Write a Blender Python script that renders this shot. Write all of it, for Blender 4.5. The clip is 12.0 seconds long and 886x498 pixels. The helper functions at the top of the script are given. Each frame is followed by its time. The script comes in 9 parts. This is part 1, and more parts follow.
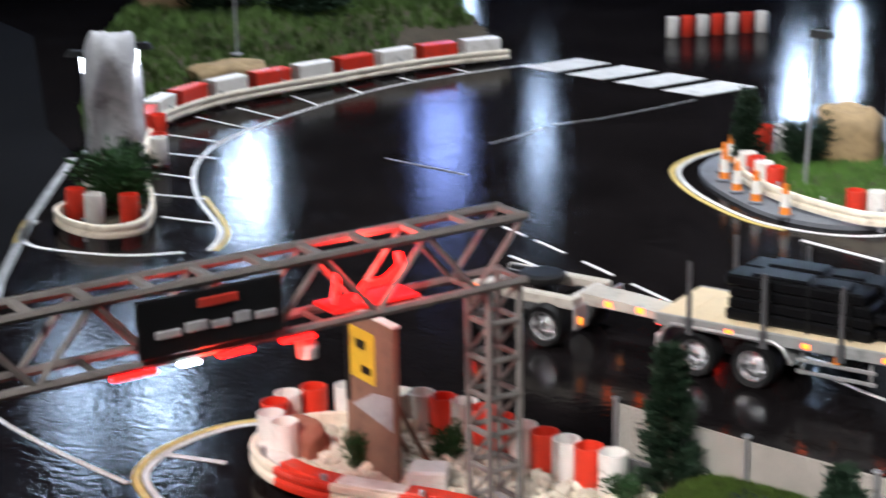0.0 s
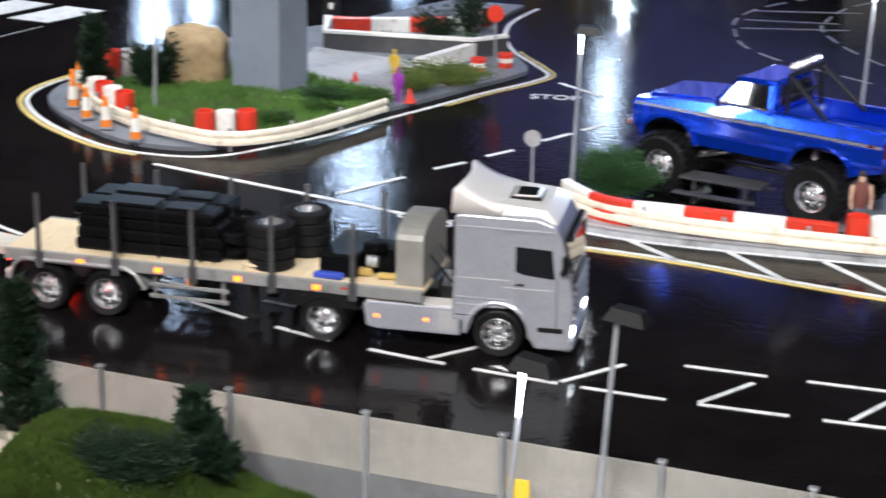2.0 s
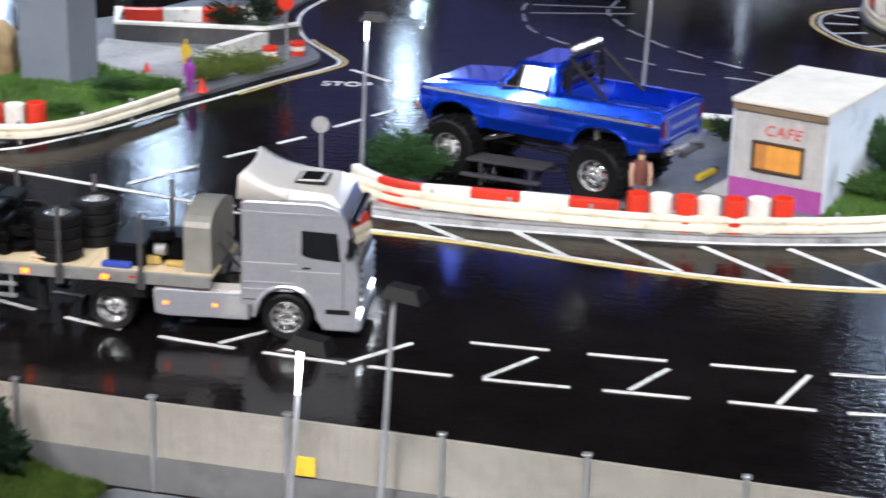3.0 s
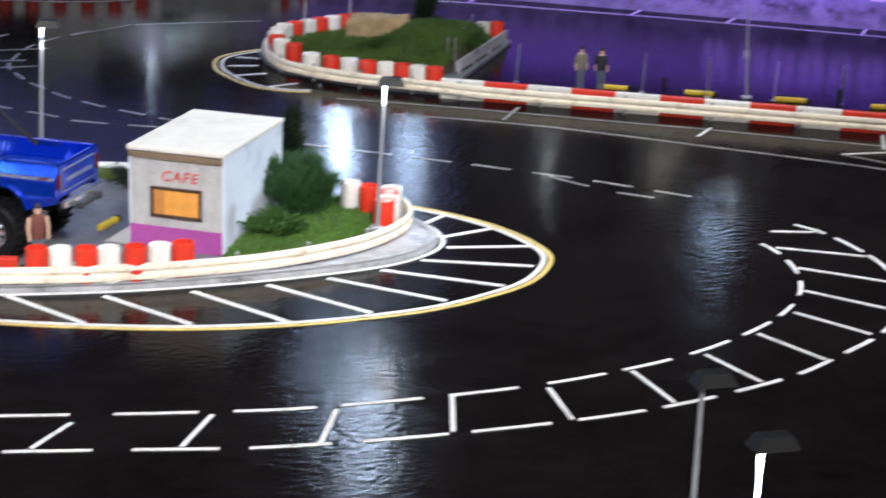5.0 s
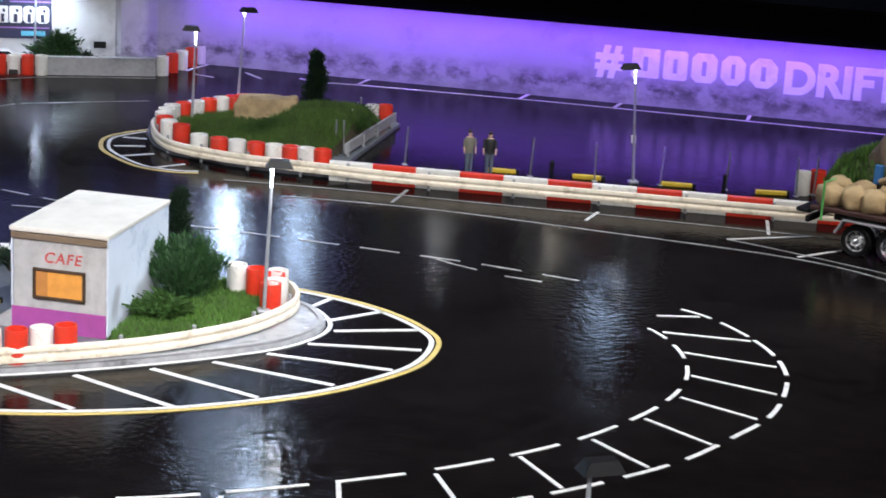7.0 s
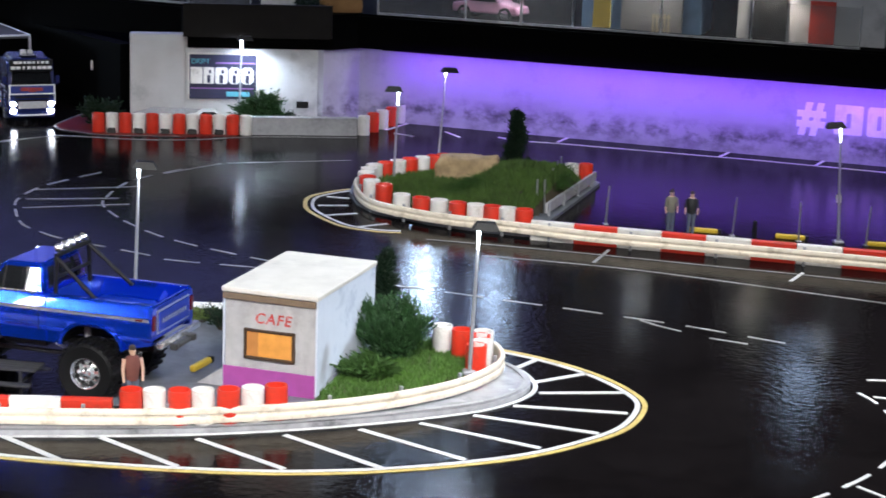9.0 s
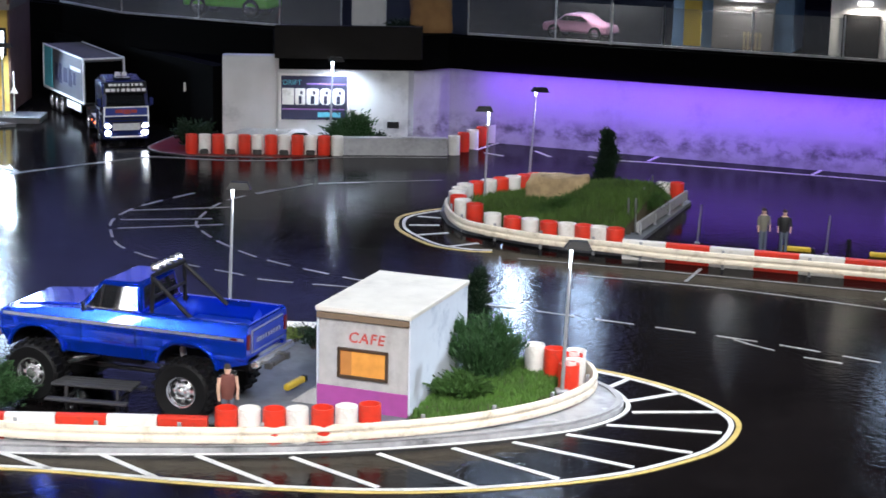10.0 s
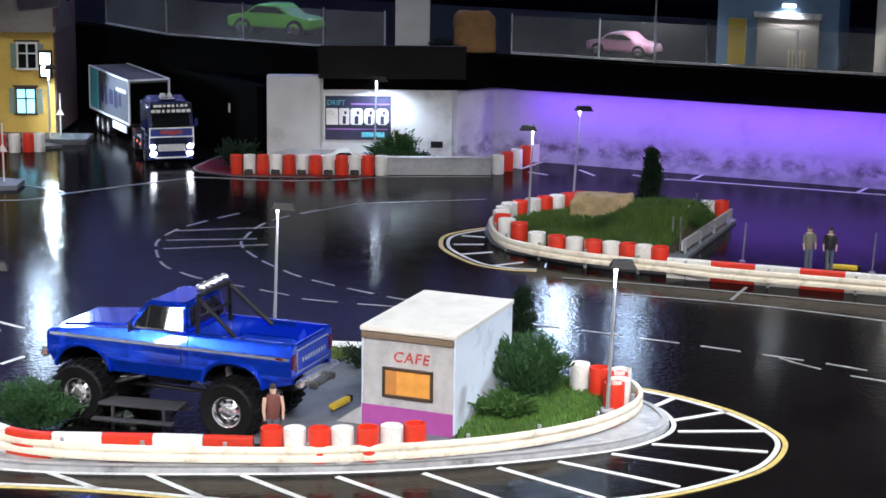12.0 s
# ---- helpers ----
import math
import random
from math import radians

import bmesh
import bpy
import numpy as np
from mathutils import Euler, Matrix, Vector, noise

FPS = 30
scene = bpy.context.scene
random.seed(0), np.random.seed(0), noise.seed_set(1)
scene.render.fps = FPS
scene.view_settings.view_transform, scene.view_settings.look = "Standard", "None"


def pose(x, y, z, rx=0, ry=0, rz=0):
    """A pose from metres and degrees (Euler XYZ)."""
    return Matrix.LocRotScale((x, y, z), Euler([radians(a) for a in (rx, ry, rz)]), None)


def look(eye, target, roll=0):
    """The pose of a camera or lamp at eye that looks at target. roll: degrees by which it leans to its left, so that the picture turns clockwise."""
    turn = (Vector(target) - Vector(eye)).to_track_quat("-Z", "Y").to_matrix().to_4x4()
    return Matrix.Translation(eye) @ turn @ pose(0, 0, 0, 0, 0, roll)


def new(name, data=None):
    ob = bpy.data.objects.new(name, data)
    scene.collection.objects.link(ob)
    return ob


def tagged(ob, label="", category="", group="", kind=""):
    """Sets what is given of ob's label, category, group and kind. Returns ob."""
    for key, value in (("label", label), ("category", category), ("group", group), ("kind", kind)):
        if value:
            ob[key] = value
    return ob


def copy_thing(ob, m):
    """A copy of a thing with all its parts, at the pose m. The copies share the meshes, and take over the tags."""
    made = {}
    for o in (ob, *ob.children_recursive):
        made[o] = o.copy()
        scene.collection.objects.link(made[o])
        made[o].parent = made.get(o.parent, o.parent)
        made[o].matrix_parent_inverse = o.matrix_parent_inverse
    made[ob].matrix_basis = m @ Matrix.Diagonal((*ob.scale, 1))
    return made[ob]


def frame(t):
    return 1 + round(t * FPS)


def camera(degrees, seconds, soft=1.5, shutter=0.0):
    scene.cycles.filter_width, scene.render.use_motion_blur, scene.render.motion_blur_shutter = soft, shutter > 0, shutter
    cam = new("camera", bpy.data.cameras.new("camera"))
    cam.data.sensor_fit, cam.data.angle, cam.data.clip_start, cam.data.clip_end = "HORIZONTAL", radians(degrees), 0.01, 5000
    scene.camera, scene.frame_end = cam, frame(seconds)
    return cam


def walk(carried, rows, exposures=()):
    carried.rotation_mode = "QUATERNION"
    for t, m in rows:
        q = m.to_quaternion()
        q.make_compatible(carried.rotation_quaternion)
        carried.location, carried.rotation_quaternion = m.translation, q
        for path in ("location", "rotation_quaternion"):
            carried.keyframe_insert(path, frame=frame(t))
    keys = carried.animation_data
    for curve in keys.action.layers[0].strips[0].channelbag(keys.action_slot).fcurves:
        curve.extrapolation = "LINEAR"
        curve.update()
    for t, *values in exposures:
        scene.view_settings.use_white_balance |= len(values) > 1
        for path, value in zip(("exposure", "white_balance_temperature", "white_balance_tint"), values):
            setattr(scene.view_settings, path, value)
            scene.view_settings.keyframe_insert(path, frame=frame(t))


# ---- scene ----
cam = camera(26.47, 12.0, soft=1.6, shutter=0.5)
PATH = [
    (0, (-0.150, -0.014, 1.153), (-1.2920, 1.5249, 0.5805), -1.05),
    (0.5, (-0.158, 0.002, 1.156), (-1.1496, 1.6253, 0.5390), -0.14),
    (1, (-0.151, 0.009, 1.158), (-1.0164, 1.6981, 0.5263), 0.17),
    (1.5, (-0.131, 0.015, 1.156), (-0.8434, 1.7676, 0.5072), 0.43),
    (2, (-0.112, 0.025, 1.152), (-0.6631, 1.8340, 0.5021), 0.99),
    (2.5, (-0.092, 0.010, 1.159), (-0.5464, 1.8442, 0.5033), 1.42),
    (2.7, (-0.077, -0.007, 1.160), (-0.4992, 1.8337, 0.5026), 1.49),
    (4.3, (0.025, -0.025, 1.168), (0.0324, 1.8708, 0.5316), 0.81),
    (4.5, (0.031, -0.023, 1.169), (0.0909, 1.8745, 0.5392), 1.19),
    (5, (0.047, -0.022, 1.171), (0.2564, 1.8760, 0.5754), 2.07),
    (5.5, (0.053, -0.030, 1.173), (0.3620, 1.8620, 0.6022), 2.93),
    (6, (0.058, 0.005, 1.170), (0.4238, 1.8929, 0.6219), 3.58),
    (6.5, (0.057, -0.003, 1.171), (0.4123, 1.8936, 0.6429), 3.59),
    (6.7, (0.055, -0.003, 1.171), (0.4000, 1.8976, 0.6518), 3.47),
    (8.3, (0.029, -0.015, 1.195), (0.2335, 1.9160, 0.7156), 2.50),
    (8.5, (0.026, -0.016, 1.192), (0.2073, 1.9190, 0.7187), 2.34),
    (9, (0.014, -0.001, 1.191), (0.1405, 1.9409, 0.7279), 2.02),
    (9.5, (0.011, -0.007, 1.192), (0.0907, 1.9389, 0.7380), 1.60),
    (10, (0.005, -0.010, 1.192), (0.0376, 1.9392, 0.7468), 1.26),
    (10.5, (0.006, -0.008, 1.193), (0.0158, 1.9439, 0.7571), 1.01),
    (11, (0.004, -0.010, 1.194), (-0.0047, 1.9435, 0.7643), 0.80),
    (11.5, (0.003, -0.011, 1.195), (-0.0177, 1.9430, 0.7693), 0.66),
    (12, (0.004, -0.012, 1.193), (-0.0104, 1.9418, 0.7668), 0.75),
]
walk(cam, [(t, look(eye, target, roll)) for t, eye, target, roll in PATH])

# ---- world and lights ----
world = bpy.data.worlds.new("hall_dark")
world.use_nodes = True
world.node_tree.nodes["Background"].inputs[0].default_value = (0.55, 0.62, 0.8, 1)
world.node_tree.nodes["Background"].inputs[1].default_value = 0.0015
scene.world = world
scene.view_settings.exposure = 0.66


def lamp(name, kind, at, target, energy, colour, size=0.1, size_y=None, spot=60, blend=0.5):
    data = bpy.data.lights.new(name, kind)
    data.energy, data.color = energy, colour
    if kind == "AREA":
        data.size = size
        if size_y:
            data.shape, data.size_y = "RECTANGLE", size_y
    else:
        data.shadow_soft_size = size
    if kind == "SPOT":
        data.spot_size, data.spot_blend = radians(spot), blend
    ob = new(name, data)
    ob.matrix_world = look(at, target)
    return ob


# the hall's ceiling lights, all out of view
# spot added only to brighten the yellow house
lamp("ceiling_spot", "SPOT", (-2.2, 4.4, 4.6), (-1.85, 7.4, 0.25), 260, (0.95, 0.97, 1.0), 0.3, spot=16, blend=0.8)
lamp("ceiling_spot", "SPOT", (-1.6, -1.6, 3.6), (-1.35, 2.7, 0), 780, (1.0, 0.975, 0.96), 0.35, spot=44, blend=0.8)
lamp("ceiling_spot", "SPOT", (0.6, -1.6, 3.6), (-0.15, 3.25, 0), 840, (0.97, 0.98, 1.0), 0.35, spot=40, blend=0.7)
lamp("ceiling_spot", "SPOT", (0.7, 3.4, 5.2), (0.5, 4.6, 0), 130, (0.66, 0.80, 1.0), 0.4, spot=42, blend=0.9)
lamp("ceiling_spot", "SPOT", (-2.6, 3.6, 5.2), (-3.2, 4.1, 0), 1050, (0.88, 0.93, 1.0), 0.4, spot=60, blend=0.9)
lamp("ceiling_spot", "SPOT", (4.2, 4.6, 3.6), (0.3, 3.85, 0), 640, (0.74, 0.87, 1.0), 0.10, spot=30, blend=0.8)
lamp("ceiling_spot", "SPOT", (2.3, 1.9, 4.6), (1.75, 4.55, 0), 420, (1.0, 0.96, 0.90), 0.3, spot=40, blend=0.9)
# spot added only to lift the dark floor at the right
lamp("ceiling_spot", "SPOT", (2.2, 0.6, 4.8), (1.25, 2.95, 0), 520, (1.0, 0.88, 0.88), 0.35, spot=38, blend=0.9)
lamp("ceiling_lamp", "AREA", (0.9, 4.9, 4.8), (0.4, 6.2, 0.4), 26, (0.66, 0.78, 1.0), 1.2, 0.6)

# added lamp, unseen: lights the far reflector blue for the floor's sheen
lamp("blue_wash", "AREA", (-1.0, 10.4, 4.4), (-1.0, 12.0, 1.6), 230, (0.28, 0.31, 1.0), 4.2, 0.3)

# ---- geometry helpers ----
class Geo:
    """Vertices and faces of one mesh."""

    def __init__(self):
        self.v, self.f = [], []

    def add(self, verts, faces, m=None):
        n = len(self.v)
        self.v += [tuple(m @ Vector(p)) if m else tuple(p) for p in verts]
        self.f += [tuple(n + i for i in face) for face in faces]
        return self

    def box(self, c, s, b=0.0, m=None):
        x, y, z = (k / 2 for k in s)
        b = min(b, 0.45 * min(s))
        if b <= 0:
            vs = [(i * x, j * y, k * z) for i in (-1, 1) for j in (-1, 1) for k in (-1, 1)]
            fs = [(0, 1, 3, 2), (4, 6, 7, 5), (0, 4, 5, 1), (2, 3, 7, 6), (0, 2, 6, 4), (1, 5, 7, 3)]
        else:
            vs, at = [], {}
            for i in (-1, 1):
                for j in (-1, 1):
                    for k in (-1, 1):
                        for a in range(3):
                            p = [i * (x - b), j * (y - b), k * (z - b)]
                            p[a] = (i * x, j * y, k * z)[a]
                            at[i, j, k, a] = len(vs)
                            vs.append(tuple(p))
            fs = []
            for a in range(3):
                u, w = [q for q in range(3) if q != a]
                for s0 in (-1, 1):
                    ring = []
                    for du, dw in ((-1, -1), (1, -1), (1, 1), (-1, 1)):
                        key = [0, 0, 0]
                        key[a], key[u], key[w] = s0, du, dw
                        ring.append(at[(*key, a)])
                    fs.append(tuple(ring))
                for du in (-1, 1):
                    for dw in (-1, 1):
                        ends = []
                        for s0 in (-1, 1):
                            key = [0, 0, 0]
                            key[a], key[u], key[w] = s0, du, dw
                            ends.append(tuple(key))
                        fs.append((at[(*ends[0], u)], at[(*ends[1], u)], at[(*ends[1], w)], at[(*ends[0], w)]))
            for i in (-1, 1):
                for j in (-1, 1):
                    for k in (-1, 1):
                        fs.append((at[i, j, k, 0], at[i, j, k, 1], at[i, j, k, 2]))
        shift = Matrix.Translation(c)
        return self.add(vs, fs, m @ shift if m else shift)

    def lathe(self, prof, n=20, m=None, closed=False):
        """prof: (radius, z) up the z axis."""
        vs = [(r * math.cos(2 * math.pi * k / n), r * math.sin(2 * math.pi * k / n), z) for r, z in prof for k in range(n)]
        rows = len(prof)
        fs = [(i * n + k, i * n + (k + 1) % n, (i + 1) * n + (k + 1) % n, (i + 1) * n + k) for i in range(rows - 1) for k in range(n)]
        if closed:
            fs += [((rows - 1) * n + k, (rows - 1) * n + (k + 1) % n, (k + 1) % n, k) for k in range(n)]
        else:
            if prof[0][0] > 1e-6:
                fs.append(tuple(reversed(range(n))))
            if prof[-1][0] > 1e-6:
                fs.append(tuple((rows - 1) * n + k for k in range(n)))
        return self.add(vs, fs, m)

    def rod(self, p0, p1, r0, r1=None, n=8):
        p0, p1 = Vector(p0), Vector(p1)
        turn = (p1 - p0).to_track_quat("Z", "Y").to_matrix().to_4x4()
        r1 = r0 if r1 is None else r1
        return self.lathe([(r0, 0), (r1, (p1 - p0).length)], n, Matrix.Translation(p0) @ turn)

    def tube(self, path, r, n=8):
        """A round bar along a bent line, in one piece."""
        p = [Vector(q) for q in path]
        vs = []
        for i, q in enumerate(p):
            turn = (p[min(i + 1, len(p) - 1)] - p[max(i - 1, 0)]).to_track_quat("Z", "Y").to_matrix()
            vs += [tuple(q + turn @ Vector((r * math.cos(2 * math.pi * k / n), r * math.sin(2 * math.pi * k / n), 0))) for k in range(n)]
        fs = [(i * n + k, i * n + (k + 1) % n, (i + 1) * n + (k + 1) % n, (i + 1) * n + k) for i in range(len(p) - 1) for k in range(n)]
        return self.add(vs, fs + [tuple(reversed(range(n))), tuple(range(len(vs) - n, len(vs)))])

    def prism(self, poly, z0, z1, m=None):
        n = len(poly)
        vs = [(x, y, z0) for x, y in poly] + [(x, y, z1) for x, y in poly]
        fs = [(i, (i + 1) % n, n + (i + 1) % n, n + i) for i in range(n)] + [tuple(reversed(range(n))), tuple(range(n, 2 * n))]
        return self.add(vs, fs, m)

    def side(self, poly, y0, y1, m=None):
        """A side view (x, z) pushed across y."""
        n = len(poly)
        vs = [(x, y0, z) for x, z in poly] + [(x, y1, z) for x, z in poly]
        fs = [(i, (i + 1) % n, n + (i + 1) % n, n + i) for i in range(n)] + [tuple(reversed(range(n))), tuple(range(n, 2 * n))]
        return self.add(vs, fs, m)

    def sweep(self, prof, path, ring=True, loop=False):
        """prof: (side, up) carried along a flat path of (x, y, z); side is to the left of the way."""
        n, k = len(path), len(prof)
        vs = []
        for i, p in enumerate(path):
            a = path[(i - 1) % n] if loop else path[max(i - 1, 0)]
            b = path[(i + 1) % n] if loop else path[min(i + 1, n - 1)]
            d = Vector((b[0] - a[0], b[1] - a[1]))
            d = d.normalized() if d.length > 1e-9 else Vector((1, 0))
            z = p[2] if len(p) > 2 else 0.0
            vs += [(p[0] - d.y * s, p[1] + d.x * s, z + u) for s, u in prof]
        fs = []
        for i in range(n if loop else n - 1):
            for j in range(k if ring else k - 1):
                a, b = i * k, ((i + 1) % n) * k
                fs.append((a + j, b + j, b + (j + 1) % k, a + (j + 1) % k))
        if ring and not loop:
            fs += [tuple(range(k)), tuple(reversed(range((n - 1) * k, n * k)))]
        return self.add(vs, fs)

    def mesh(self, name, mat=None, smooth=False):
        me = bpy.data.meshes.new(name)
        me.from_pydata(self.v, [], self.f)
        bm = bmesh.new()
        bm.from_mesh(me)
        bmesh.ops.recalc_face_normals(bm, faces=bm.faces)
        bm.to_mesh(me)
        bm.free()
        for one in (mat if isinstance(mat, (list, tuple)) else [mat]):
            if one:
                me.materials.append(one)
        if smooth:
            me.shade_smooth()
            me.set_sharp_from_angle(angle=radians(35))
        return me


def part(name, geo, mat, parent=None, label="", smooth=False, m=None):
    """One mesh object, under a thing or a part."""
    ob = new(name, geo.mesh(name, mat, smooth) if isinstance(geo, Geo) else geo)
    if parent:
        ob.parent = parent
    if m:
        ob.matrix_basis = m
    if label:
        ob["label"] = label
    return ob


def thing(name, m, label, category, group="", kind=""):
    """An Empty at a thing's base, that parents its parts."""
    ob = new(name)
    ob.empty_display_size = 0.02
    ob.matrix_basis = m
    return tagged(ob, label, category, group, kind)


def curve(points, step=0.012, loop=False):
    """A smooth line (Catmull-Rom) through flat points, at even steps."""
    p = [Vector((a[0], a[1])) for a in points]
    n = len(p)
    out = []
    for i in range(n if loop else n - 1):
        a, b, c, d = (p[(i - 1) % n], p[i], p[(i + 1) % n], p[(i + 2) % n]) if loop else (p[max(i - 1, 0)], p[i], p[i + 1], p[min(i + 2, n - 1)])
        k = max(2, int((c - b).length / step))
        for j in range(k):
            t = j / k
            out.append(0.5 * (2 * b + (c - a) * t + (2 * a - 5 * b + 4 * c - d) * t * t + (3 * b - a - 3 * c + d) * t * t * t))
    if not loop:
        out.append(p[-1])
    return [(q.x, q.y, 0.0) for q in out]


def along(path, s):
    """The place and heading at a length s of a path."""
    for a, b in zip(path, path[1:]):
        d = math.hypot(b[0] - a[0], b[1] - a[1])
        if s <= d and d > 0:
            k = s / d
            return a[0] + (b[0] - a[0]) * k, a[1] + (b[1] - a[1]) * k, math.degrees(math.atan2(b[1] - a[1], b[0] - a[0]))
        s -= d
    a, b = path[-2], path[-1]
    return b[0], b[1], math.degrees(math.atan2(b[1] - a[1], b[0] - a[0]))


def length(path):
    return sum(math.hypot(b[0] - a[0], b[1] - a[1]) for a, b in zip(path, path[1:]))


def stretch(path, s0, s1):
    """The part of a path between two lengths."""
    out, s = [along(path, s0)[:2]], 0.0
    for a, b in zip(path, path[1:]):
        s += math.hypot(b[0] - a[0], b[1] - a[1])
        if s0 < s < s1:
            out.append((b[0], b[1]))
    out.append(along(path, s1)[:2])
    return [(x, y, 0.0) for x, y in out]


def lift(path, z):
    return [(p[0], p[1], z) for p in path]


# ---- materials ----
def material(name, colour, rough=0.6, metal=0.0, vary=0.25, scale=60.0, bump=0.0, bump_scale=300.0, glow=None, coat=0.0, each=0.0, rough_vary=0.0, spec=0.5, dirt=None, dirt_scale=9.0):
    """A procedural surface: two scales of noise on colour, fine relief, wear."""
    mat = bpy.data.materials.new(name)
    mat.use_nodes = True
    nt = mat.node_tree
    b = nt.nodes["Principled BSDF"]
    node, link = nt.nodes.new, nt.links.new
    b.inputs["Metallic"].default_value = metal
    b.inputs["Roughness"].default_value = rough
    b.inputs["Specular IOR Level"].default_value = spec
    b.inputs["Coat Weight"].default_value = coat
    b.inputs["Coat Roughness"].default_value = 0.05
    tex = node("ShaderNodeTexCoord")
    fine, broad = node("ShaderNodeTexNoise"), node("ShaderNodeTexNoise")
    fine.inputs["Scale"].default_value, broad.inputs["Scale"].default_value = scale, scale * 0.13
    fine.inputs["Detail"].default_value = 5
    for one in (fine, broad):
        link(tex.outputs["Object"], one.inputs["Vector"])
    both = node("ShaderNodeMath")
    both.operation = "ADD"
    link(fine.outputs["Fac"], both.inputs[0])
    link(broad.outputs["Fac"], both.inputs[1])
    span = node("ShaderNodeMapRange")
    span.inputs["From Min"].default_value, span.inputs["From Max"].default_value = 0.6, 1.4
    span.inputs["To Min"].default_value, span.inputs["To Max"].default_value = 1 - vary, 1 + vary
    link(both.outputs[0], span.inputs["Value"])
    mul = node("ShaderNodeVectorMath")
    mul.operation = "SCALE"
    mul.inputs[0].default_value = colour
    link(span.outputs[0], mul.inputs["Scale"])
    last = mul.outputs[0]
    if each:
        info, sp2, mul2 = node("ShaderNodeObjectInfo"), node("ShaderNodeMapRange"), node("ShaderNodeVectorMath")
        mul2.operation = "SCALE"
        sp2.inputs["To Min"].default_value, sp2.inputs["To Max"].default_value = 1 - each, 1 + each
        link(info.outputs["Random"], sp2.inputs["Value"])
        link(last, mul2.inputs[0])
        link(sp2.outputs[0], mul2.inputs["Scale"])
        last = mul2.outputs[0]
    if dirt:
        stain, ramp, mix = node("ShaderNodeTexNoise"), node("ShaderNodeMapRange"), node("ShaderNodeMix")
        stain.inputs["Scale"].default_value, stain.inputs["Detail"].default_value = dirt_scale, 8
        stain.inputs["Roughness"].default_value = 0.7
        ramp.inputs["From Min"].default_value, ramp.inputs["From Max"].default_value = 0.52, 0.72
        mix.data_type = "RGBA"
        mix.inputs["B"].default_value = (*dirt, 1)
        link(tex.outputs["Object"], stain.inputs["Vector"])
        link(stain.outputs["Fac"], ramp.inputs["Value"])
        link(ramp.outputs[0], mix.inputs["Factor"])
        link(last, mix.inputs["A"])
        last = mix.outputs["Result"]
    link(last, b.inputs["Base Color"])
    if rough_vary:
        rr = node("ShaderNodeMapRange")
        rr.inputs["From Min"].default_value, rr.inputs["From Max"].default_value = 0.3, 0.7
        rr.inputs["To Min"].default_value, rr.inputs["To Max"].default_value = max(rough - rough_vary, 0.02), rough + rough_vary
        link(broad.outputs["Fac"], rr.inputs["Value"])
        link(rr.outputs[0], b.inputs["Roughness"])
    if bump:
        grain, bm = node("ShaderNodeTexNoise"), node("ShaderNodeBump")
        grain.inputs["Scale"].default_value, grain.inputs["Detail"].default_value = bump_scale, 4
        bm.inputs["Strength"].default_value, bm.inputs["Distance"].default_value = bump, 0.002
        link(tex.outputs["Object"], grain.inputs["Vector"])
        link(grain.outputs["Fac"], bm.inputs["Height"])
        link(bm.outputs[0], b.inputs["Normal"])
    if glow:
        b.inputs["Emission Color"].default_value = (*glow[0], 1)
        b.inputs["Emission Strength"].default_value = glow[1]
    return mat


def glowing(name, colour, strength):
    return material(name, tuple(0.6 * c for c in colour), 0.3, vary=0.0, glow=(colour, strength))


ASPHALT = material("wet_asphalt", (0.0058, 0.0048, 0.0050), 0.27, vary=0.5, scale=26, bump=0.33, bump_scale=64, spec=0.0, coat=0.46)
wet = ASPHALT.node_tree.nodes["Principled BSDF"].inputs
nt = ASPHALT.node_tree
tex, film, span = nt.nodes.new("ShaderNodeTexCoord"), nt.nodes.new("ShaderNodeTexNoise"), nt.nodes.new("ShaderNodeMapRange")
film.inputs["Scale"].default_value, film.inputs["Detail"].default_value, film.inputs["Roughness"].default_value = 9.0, 9, 0.68
span.inputs["From Min"].default_value, span.inputs["From Max"].default_value = 0.36, 0.66
span.inputs["To Min"].default_value, span.inputs["To Max"].default_value = 0.055, 0.15
nt.links.new(tex.outputs["Object"], film.inputs["Vector"])
nt.links.new(film.outputs["Fac"], span.inputs["Value"])
nt.links.new(span.outputs[0], wet["Coat Roughness"])
ASPHALT.node_tree.links.new(wet["Normal"].links[0].from_socket, wet["Coat Normal"])
WET_KERB = material("wet_kerb", (0.36, 0.365, 0.38), 0.2, vary=0.35, scale=40, bump=0.2, bump_scale=120, rough_vary=0.1, dirt=(0.045, 0.046, 0.05), dirt_scale=7)
PAINT_WHITE = material("road_paint_white", (0.62, 0.62, 0.61), 0.45, vary=0.18, scale=90, bump=0.1, dirt=(0.30, 0.30, 0.31), dirt_scale=34)
PAINT_OLD = material("road_paint_worn", (0.25, 0.25, 0.25), 0.45, vary=0.45, scale=90, bump=0.1, dirt=(0.07, 0.07, 0.07), dirt_scale=28)
PAINT_YELLOW = material("road_paint_yellow", (0.56, 0.42, 0.13), 0.45, vary=0.25, scale=90, dirt=(0.28, 0.2, 0.06), dirt_scale=34)
CONCRETE = material("concrete_kerb", (0.34, 0.34, 0.35), 0.55, vary=0.22, scale=70, bump=0.25, bump_scale=500, dirt=(0.16, 0.16, 0.17), dirt_scale=12)
PAVING = material("grey_paving", (0.13, 0.14, 0.16), 0.5, vary=0.25, scale=60, bump=0.2, bump_scale=500, dirt=(0.07, 0.07, 0.08), dirt_scale=10)
SOIL = material("soil", (0.05, 0.04, 0.025), 0.95, vary=0.4, scale=80, bump=0.6, bump_scale=300)
